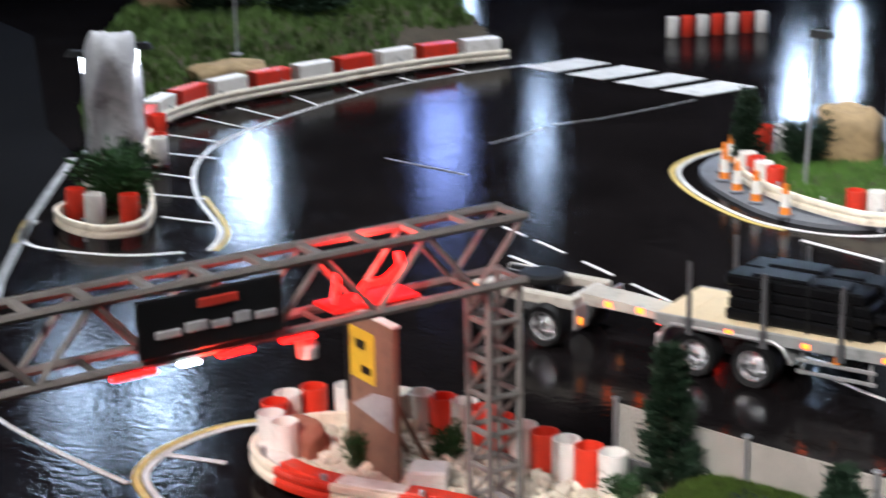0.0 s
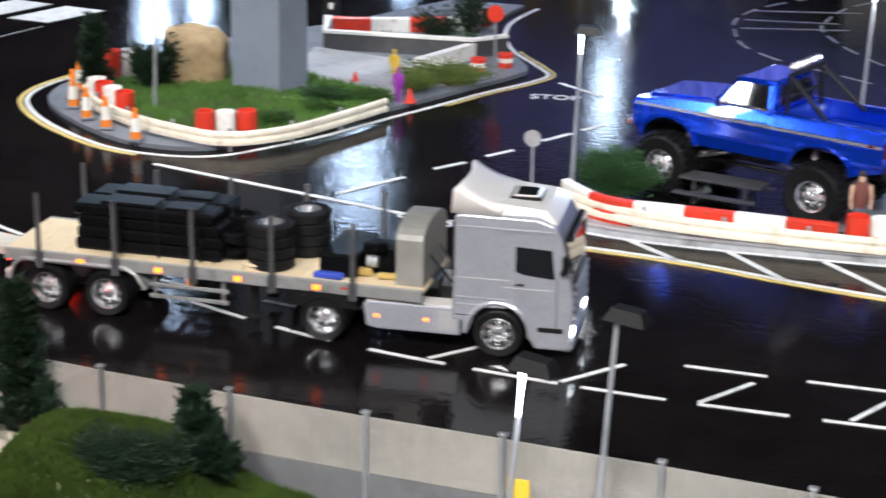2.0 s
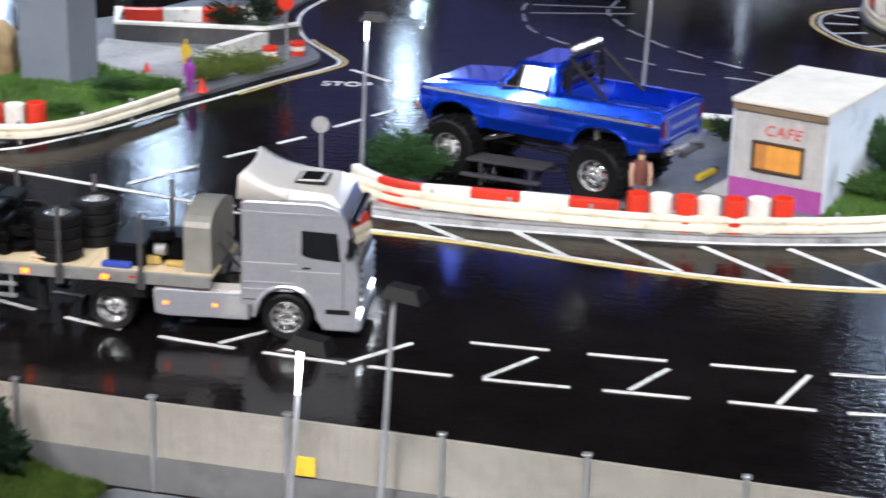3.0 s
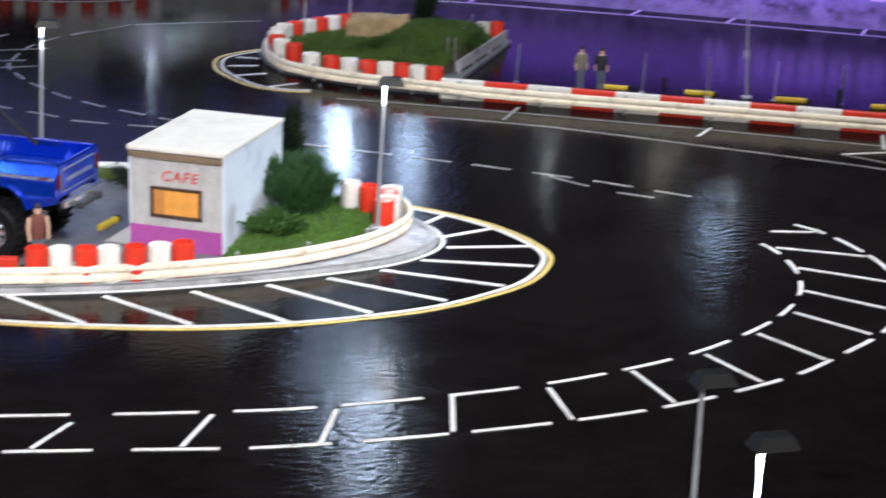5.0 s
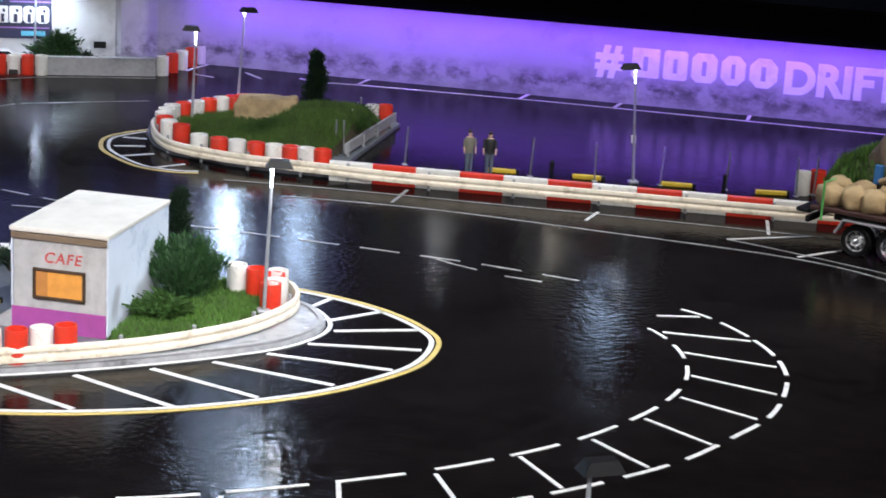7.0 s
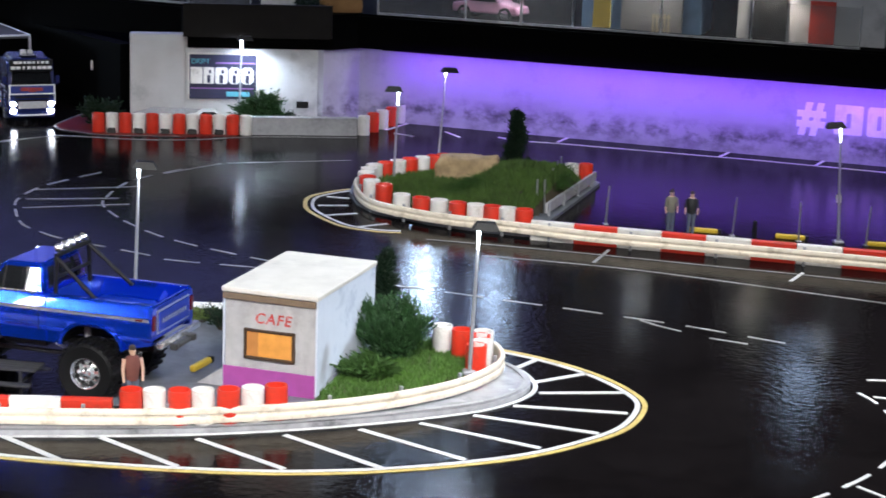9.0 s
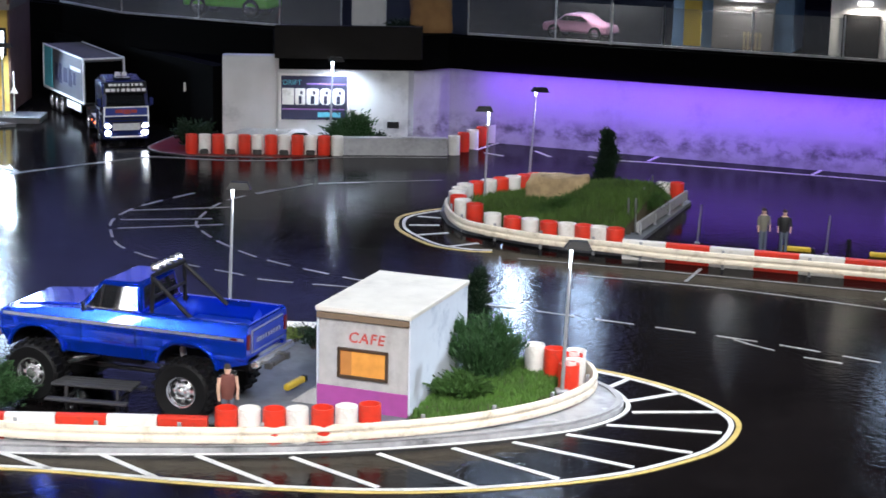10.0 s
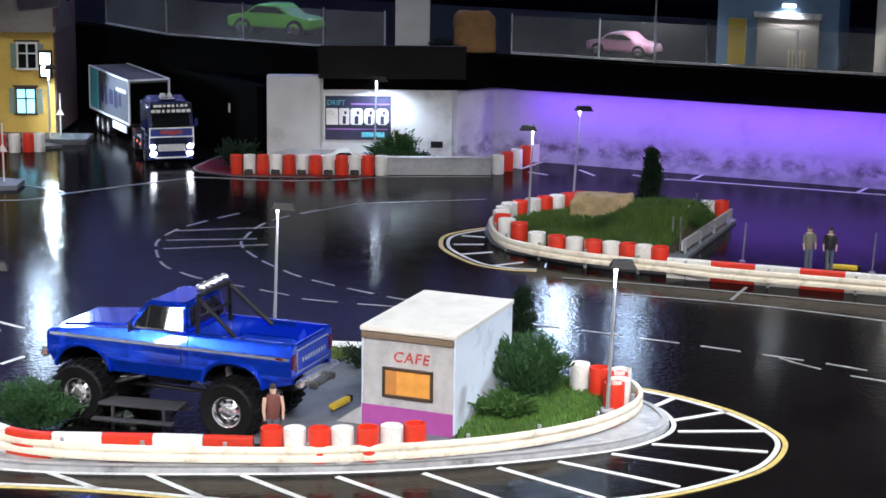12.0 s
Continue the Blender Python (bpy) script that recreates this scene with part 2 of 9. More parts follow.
GRASS = material("grass_blades", (0.062, 0.145, 0.018), 0.7, vary=0.45, scale=40, each=0.0)
GRASS_DARK = material("grass_dark", (0.050, 0.098, 0.013), 0.75, vary=0.45, scale=40)
RED = material("barrel_red_plastic", (0.62, 0.035, 0.015), 0.38, vary=0.12, scale=50, each=0.10, dirt=(0.36, 0.05, 0.03), dirt_scale=30)
WHITE = material("barrel_white_plastic", (0.72, 0.70, 0.66), 0.4, vary=0.10, scale=50, each=0.08, dirt=(0.45, 0.42, 0.37), dirt_scale=30)
CREAM = material("cream_painted_rail", (0.78, 0.70, 0.57), 0.42, vary=0.14, scale=40, bump=0.08, dirt=(0.42, 0.34, 0.24), dirt_scale=22)
RAIL_RED = material("rail_red_paint", (0.48, 0.035, 0.02), 0.45, vary=0.2, scale=50, dirt=(0.28, 0.05, 0.04), dirt_scale=26)
BLACK = material("black_plastic", (0.007, 0.007, 0.0075), 0.42, vary=0.3, scale=60, spec=0.28)
RUBBER = material("black_rubber", (0.005, 0.005, 0.0055), 0.55, spec=0.2, vary=0.3, scale=80, bump=0.2)
STEEL = material("galvanised_steel", (0.42, 0.43, 0.44), 0.35, metal=0.8, vary=0.2, scale=60)
CHROME = material("chrome", (0.90, 0.90, 0.91), 0.19, metal=0.92, vary=0.08, scale=60)
POLE = material("grey_pole_paint", (0.33, 0.34, 0.36), 0.4, metal=0.3, vary=0.15, scale=60)
HALL = material("dark_hall_cloth", (0.005, 0.005, 0.006), 0.95, vary=0.3, scale=3, spec=0.05)
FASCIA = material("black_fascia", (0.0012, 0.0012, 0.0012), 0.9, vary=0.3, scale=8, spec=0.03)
PLASTER = material("white_plaster", (0.55, 0.55, 0.55), 0.8, vary=0.12, scale=14, bump=0.2, bump_scale=200, dirt=(0.33, 0.33, 0.34), dirt_scale=6)
LED = glowing("white_led", (0.76, 0.88, 1.0), 12.0)
LED_STRONG = glowing("bright_white_led", (0.70, 0.84, 1.0), 55.0)

# ---- the hall ----
def slab(name, poly, z0, z1, mat, kind="structure", label="", parent=None):
    ob = part(name, Geo().prism(poly, z0, z1), mat, parent, label)
    if kind and not parent:
        ob["kind"] = kind
    return ob


tagged(slab("floor", [(-17, -9), (17, -9), (17, 17), (-17, 17)], -0.2, 0.0, ASPHALT), "wet black asphalt track floor with glossy reflections", "floor")
for name, poly in (("wall_north", [(-17, 17), (17, 17), (17, 17.3), (-17, 17.3)]), ("wall_south", [(-17, -9.3), (17, -9.3), (17, -9), (-17, -9)]),
                   ("wall_west", [(-17.3, -9.3), (-17, -9.3), (-17, 17.3), (-17.3, 17.3)]), ("wall_east", [(17, -9.3), (17.3, -9.3), (17.3, 17.3), (17, 17.3)])):
    tagged(slab(name, poly, 0, 6.5, HALL), "dark cloth-hung wall of the hall", "wall")
tagged(slab("ceiling", [(-17.3, -9.3), (17.3, -9.3), (17.3, 17.3), (-17.3, 17.3)], 6.5, 6.7, HALL), "dark hall ceiling", "ceiling")

# unseen pleated reflector, added so that the wet floor mirrors a dim blue
CLOTH = material("sheen_reflector", (0.50, 0.50, 0.52), 0.9, vary=0.25, scale=6)
folds = Geo()
fold_path = [(-3.5 + 0.05 * k, 12.0 + (0.05 if k % 2 else -0.05), 0) for k in range(99)]
folds.sweep([(-0.006, 1.0), (0.006, 1.0), (0.006, 2.6), (-0.006, 2.6)], fold_path)
drape = tagged(part("curtain", folds, CLOTH), "unseen pleated reflector added to give the wet floor a blue sheen", "curtain", kind="structure")
part("curtain_rail", Geo().rod((-3.6, 12.0, 2.62), (1.5, 12.0, 2.62), 0.02, None, 8), BLACK, drape)
for x in (-3.4, -1.0, 1.4):
    part("hanger", Geo().rod((x, 12.0, 2.62), (x, 12.0, 6.5), 0.012, None, 6), BLACK, drape)

# ---- road markings ----
def ribbon(path, width, z=0.0016):
    h = width / 2
    return Geo().sweep([(-h, -0.0012), (h, -0.0012), (h, 0), (-h, 0)], lift(path, z))


def marking(name, label):
    return tagged(new(name), label, "road marking", kind="structure")


def line(parent, points, width, mat, name="line", smooth=True, z=0.0016):
    return part(name, ribbon(curve(points) if smooth else [(*p, 0) for p in points], width, z), mat, parent)


def dashes(parent, points, width, on, off, mat, start=0.0, z=0.0016):
    path = curve(points)
    s, total = start, length(path)
    while s < total - 0.02:
        part("dash", ribbon(stretch(path, s, min(s + on, total)), width, z), mat, parent)
        s += on + off


# the big turning lane: two dashed arcs and the ticks between them
lane = marking("turning_lane_marking", "white dashed double arc with cross ticks on the asphalt")
OUTER = [(-2.45, 3.30), (-2.214, 3.198), (-1.75, 2.98), (-1.45, 2.83), (-1.233, 2.752), (-1.053, 2.710), (-0.869, 2.686), (-0.691, 2.672), (-0.506, 2.667), (-0.318, 2.670), (-0.124, 2.674),
         (0.056, 2.677), (0.232, 2.700), (0.408, 2.735), (0.588, 2.781), (0.74, 2.833), (0.882, 2.902), (1.015, 2.984), (1.130, 3.087), (1.235, 3.194), (1.305, 3.312), (1.355, 3.442), (1.371, 3.569), (1.356, 3.697), (1.313, 3.828), (1.26, 3.903)]
INNER = [(-2.30, 3.12), (-2.05, 3.03), (-1.70, 2.93), (-1.30, 2.86), (-1.0, 2.83), (-0.7, 2.815), (-0.4, 2.812), (-0.161, 2.817), (0.030, 2.826), (0.164, 2.841), (0.388, 2.890), (0.563, 2.943), (0.705, 3.005), (0.844, 3.084), (0.966, 3.183), (1.064, 3.289), (1.137, 3.412), (1.172, 3.548), (1.170, 3.681), (1.14, 3.78)]
outer_path, inner_path = curve(OUTER), curve(INNER)
s_outer = [(-2.436, -2.359), (-2.321, -2.214), (-2.148, -2.05), (-1.98, -1.86), (-1.80, -1.68), (-1.62, -1.50), (-1.43, -1.30), (-1.233, -1.12), (-1.053, -0.923), (-0.869, -0.734), (-0.691, -0.551), (-0.506, -0.366), (-0.318, -0.178), (-0.124, 0.003), (0.056, 0.184), (0.232, 0.364), (0.408, 0.537), (0.588, 0.706)]


def nearest(path, x, y):
    best, s, at = 9.0, 0.0, 0.0
    for a, b in zip(path, path[1:]):
        d = math.hypot(a[0] - x, a[1] - y)
        if d < best:
            best, at = d, s
        s += math.hypot(b[0] - a[0], b[1] - a[1])
    return at


def dash_between(parent, path, a, b, width, mat):
    return part("dash", ribbon(stretch(path, nearest(path, *a), nearest(path, *b)), width), mat, parent)


def at_x(path, x):
    return min(path, key=lambda p: abs(p[0] - x))[:2]


flat = [p for p in outer_path if p[0] < 0.72 and p[1] < 3.6]
for x0, x1 in s_outer:
    dash_between(lane, outer_path, at_x(flat, x0), at_x(flat, x1), 0.0085, PAINT_WHITE)
for a, b in (((0.740, 2.835), (0.844, 2.875)), ((0.882, 2.902), (0.982, 2.958)), ((1.015, 2.984), (1.095, 3.044)), ((1.130, 3.087), (1.204, 3.151)), ((1.235, 3.194), (1.283, 3.273)), ((1.305, 3.312), (1.337, 3.389)), ((1.355, 3.442), (1.368, 3.525)), ((1.371, 3.569), (1.362, 3.665)), ((1.356, 3.697), (1.325, 3.794)), ((1.313, 3.828), (1.262, 3.90))):
    dash_between(lane, outer_path, a, b, 0.0095, PAINT_WHITE)
for a, b in (((-2.30, 3.12), (-2.22, 3.07)), ((-2.18, 3.06), (-2.12, 3.03)), ((-1.86, 2.97), (-1.75, 2.945)), ((-1.52, 2.9), (-1.40, 2.88)), ((-1.30, 2.86), (-1.2, 2.85)), ((-0.55, 2.81), (-0.42, 2.81)), ((-0.36, 2.812), (-0.225, 2.814)), ((-0.161, 2.817), (-0.027, 2.822)), ((0.030, 2.826), (0.164, 2.841)), ((0.21, 2.85), (0.34, 2.876)), ((0.388, 2.890), (0.506, 2.922)), ((0.563, 2.943), (0.668, 2.986)), ((0.705, 3.005), (0.804, 3.056)),
             ((0.844, 3.084), (0.930, 3.144)), ((0.966, 3.183), (1.034, 3.247)), ((1.064, 3.289), (1.112, 3.354)), ((1.137, 3.412), (1.158, 3.493)), ((1.172, 3.548), (1.171, 3.635)), ((1.170, 3.681), (1.155, 3.75))):
    dash_between(lane, inner_path, a, b, 0.0085, PAINT_WHITE)
for a, b in (((-0.87, 2.80), (-0.95, 2.705)), ((-0.645, 2.785), (-0.725, 2.682)), ((-0.438, 2.778), (-0.505, 2.674)), ((-0.225, 2.782), (-0.277, 2.682)), ((-0.004, 2.812), (-0.049, 2.684)), ((0.197, 2.831), (0.167, 2.697)), ((0.392, 2.885), (0.378, 2.736)), ((0.560, 2.922), (0.578, 2.784)), ((0.720, 3.000), (0.763, 2.854)), ((0.869, 3.081), (0.936, 2.945)), ((0.994, 3.189), (1.082, 3.053)),
             ((1.096, 3.308), (1.210, 3.185)), ((1.155, 3.437), (1.295, 3.325)), ((1.182, 3.585), (1.351, 3.492)), ((1.175, 3.725), (1.352, 3.665)), ((1.195, 3.845), (1.291, 3.840))):
    line(lane, [a, b], 0.0085, PAINT_WHITE, "tick", False)

# the far arcs and centre dashes
far = marking("far_lane_marking", "worn white dashed arcs on the far side of the track")
dashes(far, [(-0.70, 5.95), (-0.794, 5.81), (-0.856, 5.691), (-0.889, 5.55), (-0.885, 5.42), (-0.83, 5.196), (-0.751, 5.08), (-0.690, 5.02), (-0.56, 4.93), (-0.45, 4.855), (-0.409, 4.815), (-0.293, 4.775), (-0.175, 4.745), (0.0, 4.68), (0.16, 4.60), (0.319, 4.528), (0.48, 4.450), (0.617, 4.386), (0.775, 4.306), (0.90, 4.238), (1.08, 4.12)], 0.008, 0.10, 0.055, PAINT_OLD)
dashes(far, [(-0.45, 6.03), (-0.56, 5.88), (-0.613, 5.753), (-0.638, 5.58), (-0.635, 5.457), (-0.57, 5.29), (-0.50, 5.17), (-0.435, 5.075), (-0.342, 4.98), (-0.243, 4.90), (-0.135, 4.82), (0.0, 4.76)], 0.008, 0.09, 0.05, PAINT_OLD)
for a, b in (((-0.87, 5.52), (-0.60, 5.56)), ((-0.86, 5.40), (-0.56, 5.48)), ((-0.86, 5.66), (-0.55, 5.74)), ((0.79, 4.268), (0.853, 4.206)), ((0.911, 4.153), (0.99, 4.108)), ((0.772, 4.294), (0.80, 4.265)), ((-0.50, 5.95), (-0.33, 6.14)), ((-0.31, 6.15), (0.1, 6.25))):
    line(far, [a, b], 0.007, PAINT_OLD, "line", False)
edge = marking("road_edge_marking", "thin worn white edge lines beside the barrier")
line(edge, [(0.30, 5.10), (0.463, 5.055), (0.689, 4.985), (1.10, 4.84), (1.28, 4.778), (1.81, 4.573), (2.4, 4.33)], 0.007, PAINT_OLD)
line(edge, [(0.45, 4.92), (0.825, 4.80), (1.237, 4.594), (1.687, 4.342), (1.893, 4.10), (2.1, 3.8)], 0.007, PAINT_OLD)
line(edge, [(1.567, 4.528), (1.70, 4.40), (1.90, 4.18), (2.1, 3.9)], 0.006, PAINT_OLD)
for a, b in (((0.737, 4.868), (0.80, 5.02)), ((1.233, 4.705), (1.29, 4.80)), ((1.697, 4.583), (1.745, 4.74)), ((1.567, 4.528), (1.813, 4.573)), ((1.70, 4.36), (1.84, 4.43)), ((1.85, 4.15), (1.97, 4.24))):
    line(edge, [a, b], 0.009, PAINT_WHITE if a[0] > 1.2 else PAINT_OLD, "tick", False)
line(edge, [(-1.35, 6.22), (-0.98, 6.55), (-0.880, 6.587), (-0.655, 6.55), (-0.45, 6.57), (-0.239, 6.655), (0.127, 6.685)], 0.010, PAINT_OLD)
line(edge, [(-1.9, 6.2), (-1.51, 6.11), (-1.348, 6.20), (-1.36, 6.30), (-1.6, 6.45)], 0.010, PAINT_OLD)
bay = marking("parking_bay_marking", "white parking bay lines before the purple wall")
line(bay, [(0.72, 6.70), (0.859, 6.665), (1.495, 6.44), (2.7, 5.93)], 0.012, PAINT_WHITE, smooth=False)
for a, b in (((0.326, 7.03), (0.234, 6.86)), ((0.263, 6.80), (0.33, 6.745)), ((0.454, 6.86), (0.50, 6.745)), ((0.644, 6.769), (0.70, 6.71)), ((0.851, 6.692), (0.905, 6.80)), ((1.40, 6.475), (1.46, 6.58)), ((1.72, 6.36), (1.77, 6.45)), ((2.15, 6.18), (2.19, 6.27))):
    line(bay, [a, b], 0.012, PAINT_WHITE, "tick", False)

# the junction by the planted island with the column
stop = marking("junction_marking", "white stop line and lane dashes at the junction")
line(stop, [(-1.838, 3.554), (-1.142, 3.389)], 0.012, PAINT_WHITE, "stop_line", False)
for a, b in (((-1.396, 3.490), (-1.304, 3.647)), ((-1.263, 3.728), (-1.215, 3.799)), ((-1.185, 3.861), (-1.141, 3.929)), ((-1.099, 4.027), (-1.053, 4.110)), ((-1.037, 4.146), (-1.0, 4.21)), ((-1.194, 4.569), (-1.060, 4.47))):
    line(stop, [a, b], 0.011, PAINT_WHITE, "dash", False)
for text, at, size, spin in (("STOP", (-1.165, 3.412), 0.085, 167), ("STOP", (-1.165, 4.40), 0.085, 10)):
    font = bpy.data.curves.new("road_text", "FONT")
    font.body, font.size, font.align_x, font.extrude = text, size, "CENTER", 0.0006
    temp = new("road_text", font)
    me = bpy.data.meshes.new_from_object(temp.evaluated_get(bpy.context.evaluated_depsgraph_get()))
    bpy.data.objects.remove(temp)
    me.materials.append(PAINT_WHITE)
    ob = part("stop_lettering", me, None, stop)
    ob.matrix_basis = pose(at[0], at[1], 0.0016, 0, 0, spin) @ Matrix.Diagonal((0.62, 0.72, 1, 1))
zebra = marking("zebra_crossing", "worn white zebra crossing bars")
for k in range(4):
    x, y = -3.32 + 0.185 * k, 4.945 - 0.028 * k
    part("bar", Geo().prism([(x - 0.105, y - 0.11), (x + 0.03, y - 0.125), (x + 0.105, y + 0.08), (x - 0.03, y + 0.10)], 0.0004, 0.0018), PAINT_WHITE, zebra)
wavy = marking("worn_lane_marking", "faded broken lane line")
line(wavy, [(-2.915, 3.93), (-2.90, 4.05), (-2.897, 4.154)], 0.006, PAINT_OLD)
line(wavy, [(-2.896, 4.208), (-2.83, 4.33), (-2.778, 4.492), (-2.724, 4.689)], 0.006, PAINT_OLD)
line(wavy, [(-3.049, 3.656), (-2.781, 3.628)], 0.006, PAINT_OLD, smooth=False)

# ---- islands ----
def offset(path, d):
    out = []
    for i, p in enumerate(path):
        a, b = path[max(i - 1, 0)], path[min(i + 1, len(path) - 1)]
        v = Vector((b[0] - a[0], b[1] - a[1])).normalized()
        out.append((p[0] - v.y * d, p[1] + v.x * d, 0.0))
    return out


def grass(name, inside, n, z_of, mat, box, h=0.012, w=0.0022, label="short green grass", group=""):
    """Blades over a patch: many single leaves in one mesh."""
    rng = random.Random(len(label) * 7 + n)
    vs, fs = [], []
    x0, y0, x1, y1 = box
    while len(fs) < n:
        x, y = rng.uniform(x0, x1), rng.uniform(y0, y1)
        if not inside(x, y):
            continue
        z, a, k = z_of(x, y), rng.uniform(0, 6.283), rng.uniform(0.5, 1.25)
        dx, dy, lean = math.cos(a) * w * k, math.sin(a) * w * k, rng.uniform(-0.7, 0.7)
        i = len(vs)
        tip = (x - dy * 4 * lean, y + dx * 4 * lean, z + h * k)
        vs += [(x - dx, y - dy, z - 0.001), (x + dx, y + dy, z - 0.001), tip]
        fs.append((i, i + 1, i + 2))
    me = bpy.data.meshes.new(name)
    me.from_pydata(vs, [], fs)
    me.materials.append(mat)
    return tagged(new(name, me), label, "grass", group, "stuff")


def in_poly(poly):
    def test(x, y):
        hit = False
        for (ax, ay), (bx, by) in zip(poly, poly[1:] + poly[:1]):
            if (ay > y) != (by > y) and x < (bx - ax) * (y - ay) / (by - ay) + ax:
                hit = not hit
        return hit
    return test


def mound(name, poly, z_of, mat, step=0.02, label=""):
    """A solid hump of soil over a plan outline."""
    xs, ys = [p[0] for p in poly], [p[1] for p in poly]
    inside = in_poly(poly)
    g, at = Geo(), {}
    nx, ny = int((max(xs) - min(xs)) / step) + 2, int((max(ys) - min(ys)) / step) + 2
    for i in range(nx + 1):
        for j in range(ny + 1):
            at[i, j] = (min(xs) - step + i * step, min(ys) - step + j * step)
    keep = {k for k, p in at.items() if inside(*p)}
    index, vs, fs = {}, [], []
    def vert(k, low):
        if (k, low) not in index:
            x, y = at[k]
            index[k, low] = len(vs)
            vs.append((x, y, 0.0 if low else max(z_of(x, y), 0.004)))
        return index[k, low]
    cells = [(i, j) for i in range(nx) for j in range(ny) if all(k in keep for k in ((i, j), (i + 1, j), (i + 1, j + 1), (i, j + 1)))]
    done = set(cells)
    for i, j in cells:
        ring = [(i, j), (i + 1, j), (i + 1, j + 1), (i, j + 1)]
        fs.append([vert(k, False) for k in ring])
        for (di, dj), (a, b) in zip(((0, -1), (1, 0), (0, 1), (-1, 0)), zip(ring, ring[1:] + ring[:1])):
            if (i + di, j + dj) not in done:
                fs.append([vert(a, True), vert(b, True), vert(b, False), vert(a, False)])
    g.add(vs, fs)
    ob = part(name, g, mat, smooth=True)
    return tagged(ob, label or "low planted soil bed", "soil", kind="structure")


# island with the cafe
C_OUT = [(0.30, 4.085), (0.419, 4.026), (0.512, 3.957), (0.599, 3.862), (0.660, 3.745), (0.676, 3.64), (0.622, 3.503), (0.526, 3.406), (0.387, 3.316), (0.173, 3.245), (-0.033, 3.217), (-0.237, 3.226), (-0.445, 3.257), (-0.657, 3.300), (-0.86, 3.318), (-0.995, 3.322), (-1.050, 3.361), (-1.057, 3.418), (-1.02, 3.49), (-0.951, 3.604)]
C_IN = [(0.30, 4.02), (0.38, 3.965), (0.426, 3.900), (0.452, 3.85), (0.464, 3.763), (0.435, 3.685), (0.358, 3.607), (0.241, 3.548), (0.072, 3.489), (-0.145, 3.436), (-0.36, 3.411), (-0.675, 3.398), (-0.86, 3.415), (-0.95, 3.46), (-0.965, 3.56)]
c_paint = marking("cafe_island_marking", "white and yellow hatched edge marking round the island")
line(c_paint, C_OUT, 0.011, PAINT_YELLOW, "yellow_line")
part("white_line", ribbon(offset(curve(C_OUT), -0.015), 0.011), PAINT_WHITE, c_paint)
line(c_paint, C_IN, 0.010, PAINT_WHITE, "white_line", z=0.0018)
for a, b in (((-0.94, 3.40), (-0.85, 3.335)), ((-0.767, 3.40), (-0.66, 3.315)), ((-0.581, 3.402), (-0.460, 3.278)), ((-0.398, 3.402), (-0.244, 3.25)), ((-0.218, 3.402), (-0.050, 3.243)), ((-0.053, 3.43), (0.127, 3.255)), ((0.091, 3.470), (0.284, 3.305)), ((0.210, 3.512), (0.432, 3.375)), ((0.319, 3.565), (0.556, 3.465)), ((0.405, 3.63), (0.633, 3.592)), ((0.467, 3.717), (0.645, 3.729)), ((0.462, 3.79), (0.587, 3.861)), ((0.428, 3.881), (0.485, 3.956)), ((0.36, 3.965), (0.385, 4.03))):
    line(c_paint, [a, b], 0.013, PAINT_WHITE, "hatch", False)
c_edge = offset(curve(C_IN), -0.010)
tagged(slab("pavement", [p[:2] for p in c_edge] + [p[:2] for p in reversed(offset(curve(C_IN), -0.115))], 0.0, 0.010, WET_KERB), "wet grey kerb slab of the cafe island", "kerb")
yard = [(-0.44, 3.60), (-0.149, 3.56), (-0.02, 3.60), (0.05, 3.75), (0.13, 3.97), (0.05, 4.20), (-0.35, 4.24)]
tagged(slab("pavement", yard, 0.0, 0.0035, PAVING), "dark blue-grey paved yard beside the kiosk", "paving")
lawn = [(0.0, 3.575), (0.10, 3.60), (0.235, 3.682), (0.325, 3.772), (0.375, 3.865), (0.375, 3.955), (0.30, 4.02), (0.16, 4.06), (0.128, 3.95), (0.02, 3.66)]


def lawn_z(x, y):
    return 0.012 + 0.016 * max(0.0, 1 - ((x - 0.17) / 0.24) ** 2) * max(0.0, 1 - ((y - 3.83) / 0.27) ** 2) + 0.002 * noise.noise((x * 30, y * 30, 0))


mound("lawn_bed", lawn, lawn_z, SOIL, 0.012)
grass("grass", in_poly(lawn), 9000, lawn_z, GRASS, (0.0, 3.55, 0.4, 4.08), h=0.011, label="bright green turf beside the cafe")
line(marking("back_kerb", "white painted kerb behind the pickup"), [(-0.42, 4.27), (-0.05, 4.235), (0.12, 4.16)], 0.05, WHITE, "kerb", z=0.030)

kerb_edge = marking("cafe_kerb_edge", "pale worn kerb edge of the cafe island")
part("edge", ribbon(offset(curve(C_IN), -0.020), 0.012, 0.0135), CONCRETE, kerb_edge)

# island with the rock and the cypress, far side
R_OUT = [(0.23, 5.178), (0.152, 5.19), (0.057, 5.256), (-0.026, 5.424), (-0.044, 5.542), (-0.027, 5.651), (0.042, 5.733), (0.113, 5.781)]
r_paint = marking("rock_island_marking", "white and yellow hatched marking round the island tip")
line(r_paint, R_OUT, 0.013, PAINT_YELLOW, "yellow_line")
part("white_line", ribbon(offset(curve(R_OUT), -0.022), 0.010), PAINT_WHITE, r_paint)
for a, b in (((-0.005, 5.520), (0.085, 5.526)), ((0.018, 5.385), (0.11, 5.42)), ((0.105, 5.235), (0.195, 5.29)), ((0.02, 5.65), (0.09, 5.63))):
    line(r_paint, [a, b], 0.012, PAINT_WHITE, "hatch", False)
R_RAIL = [(0.16, 5.87), (0.115, 5.81), (0.108, 5.70), (0.127, 5.56), (0.175, 5.45), (0.319, 5.325), (0.476, 5.245), (0.60, 5.19)]
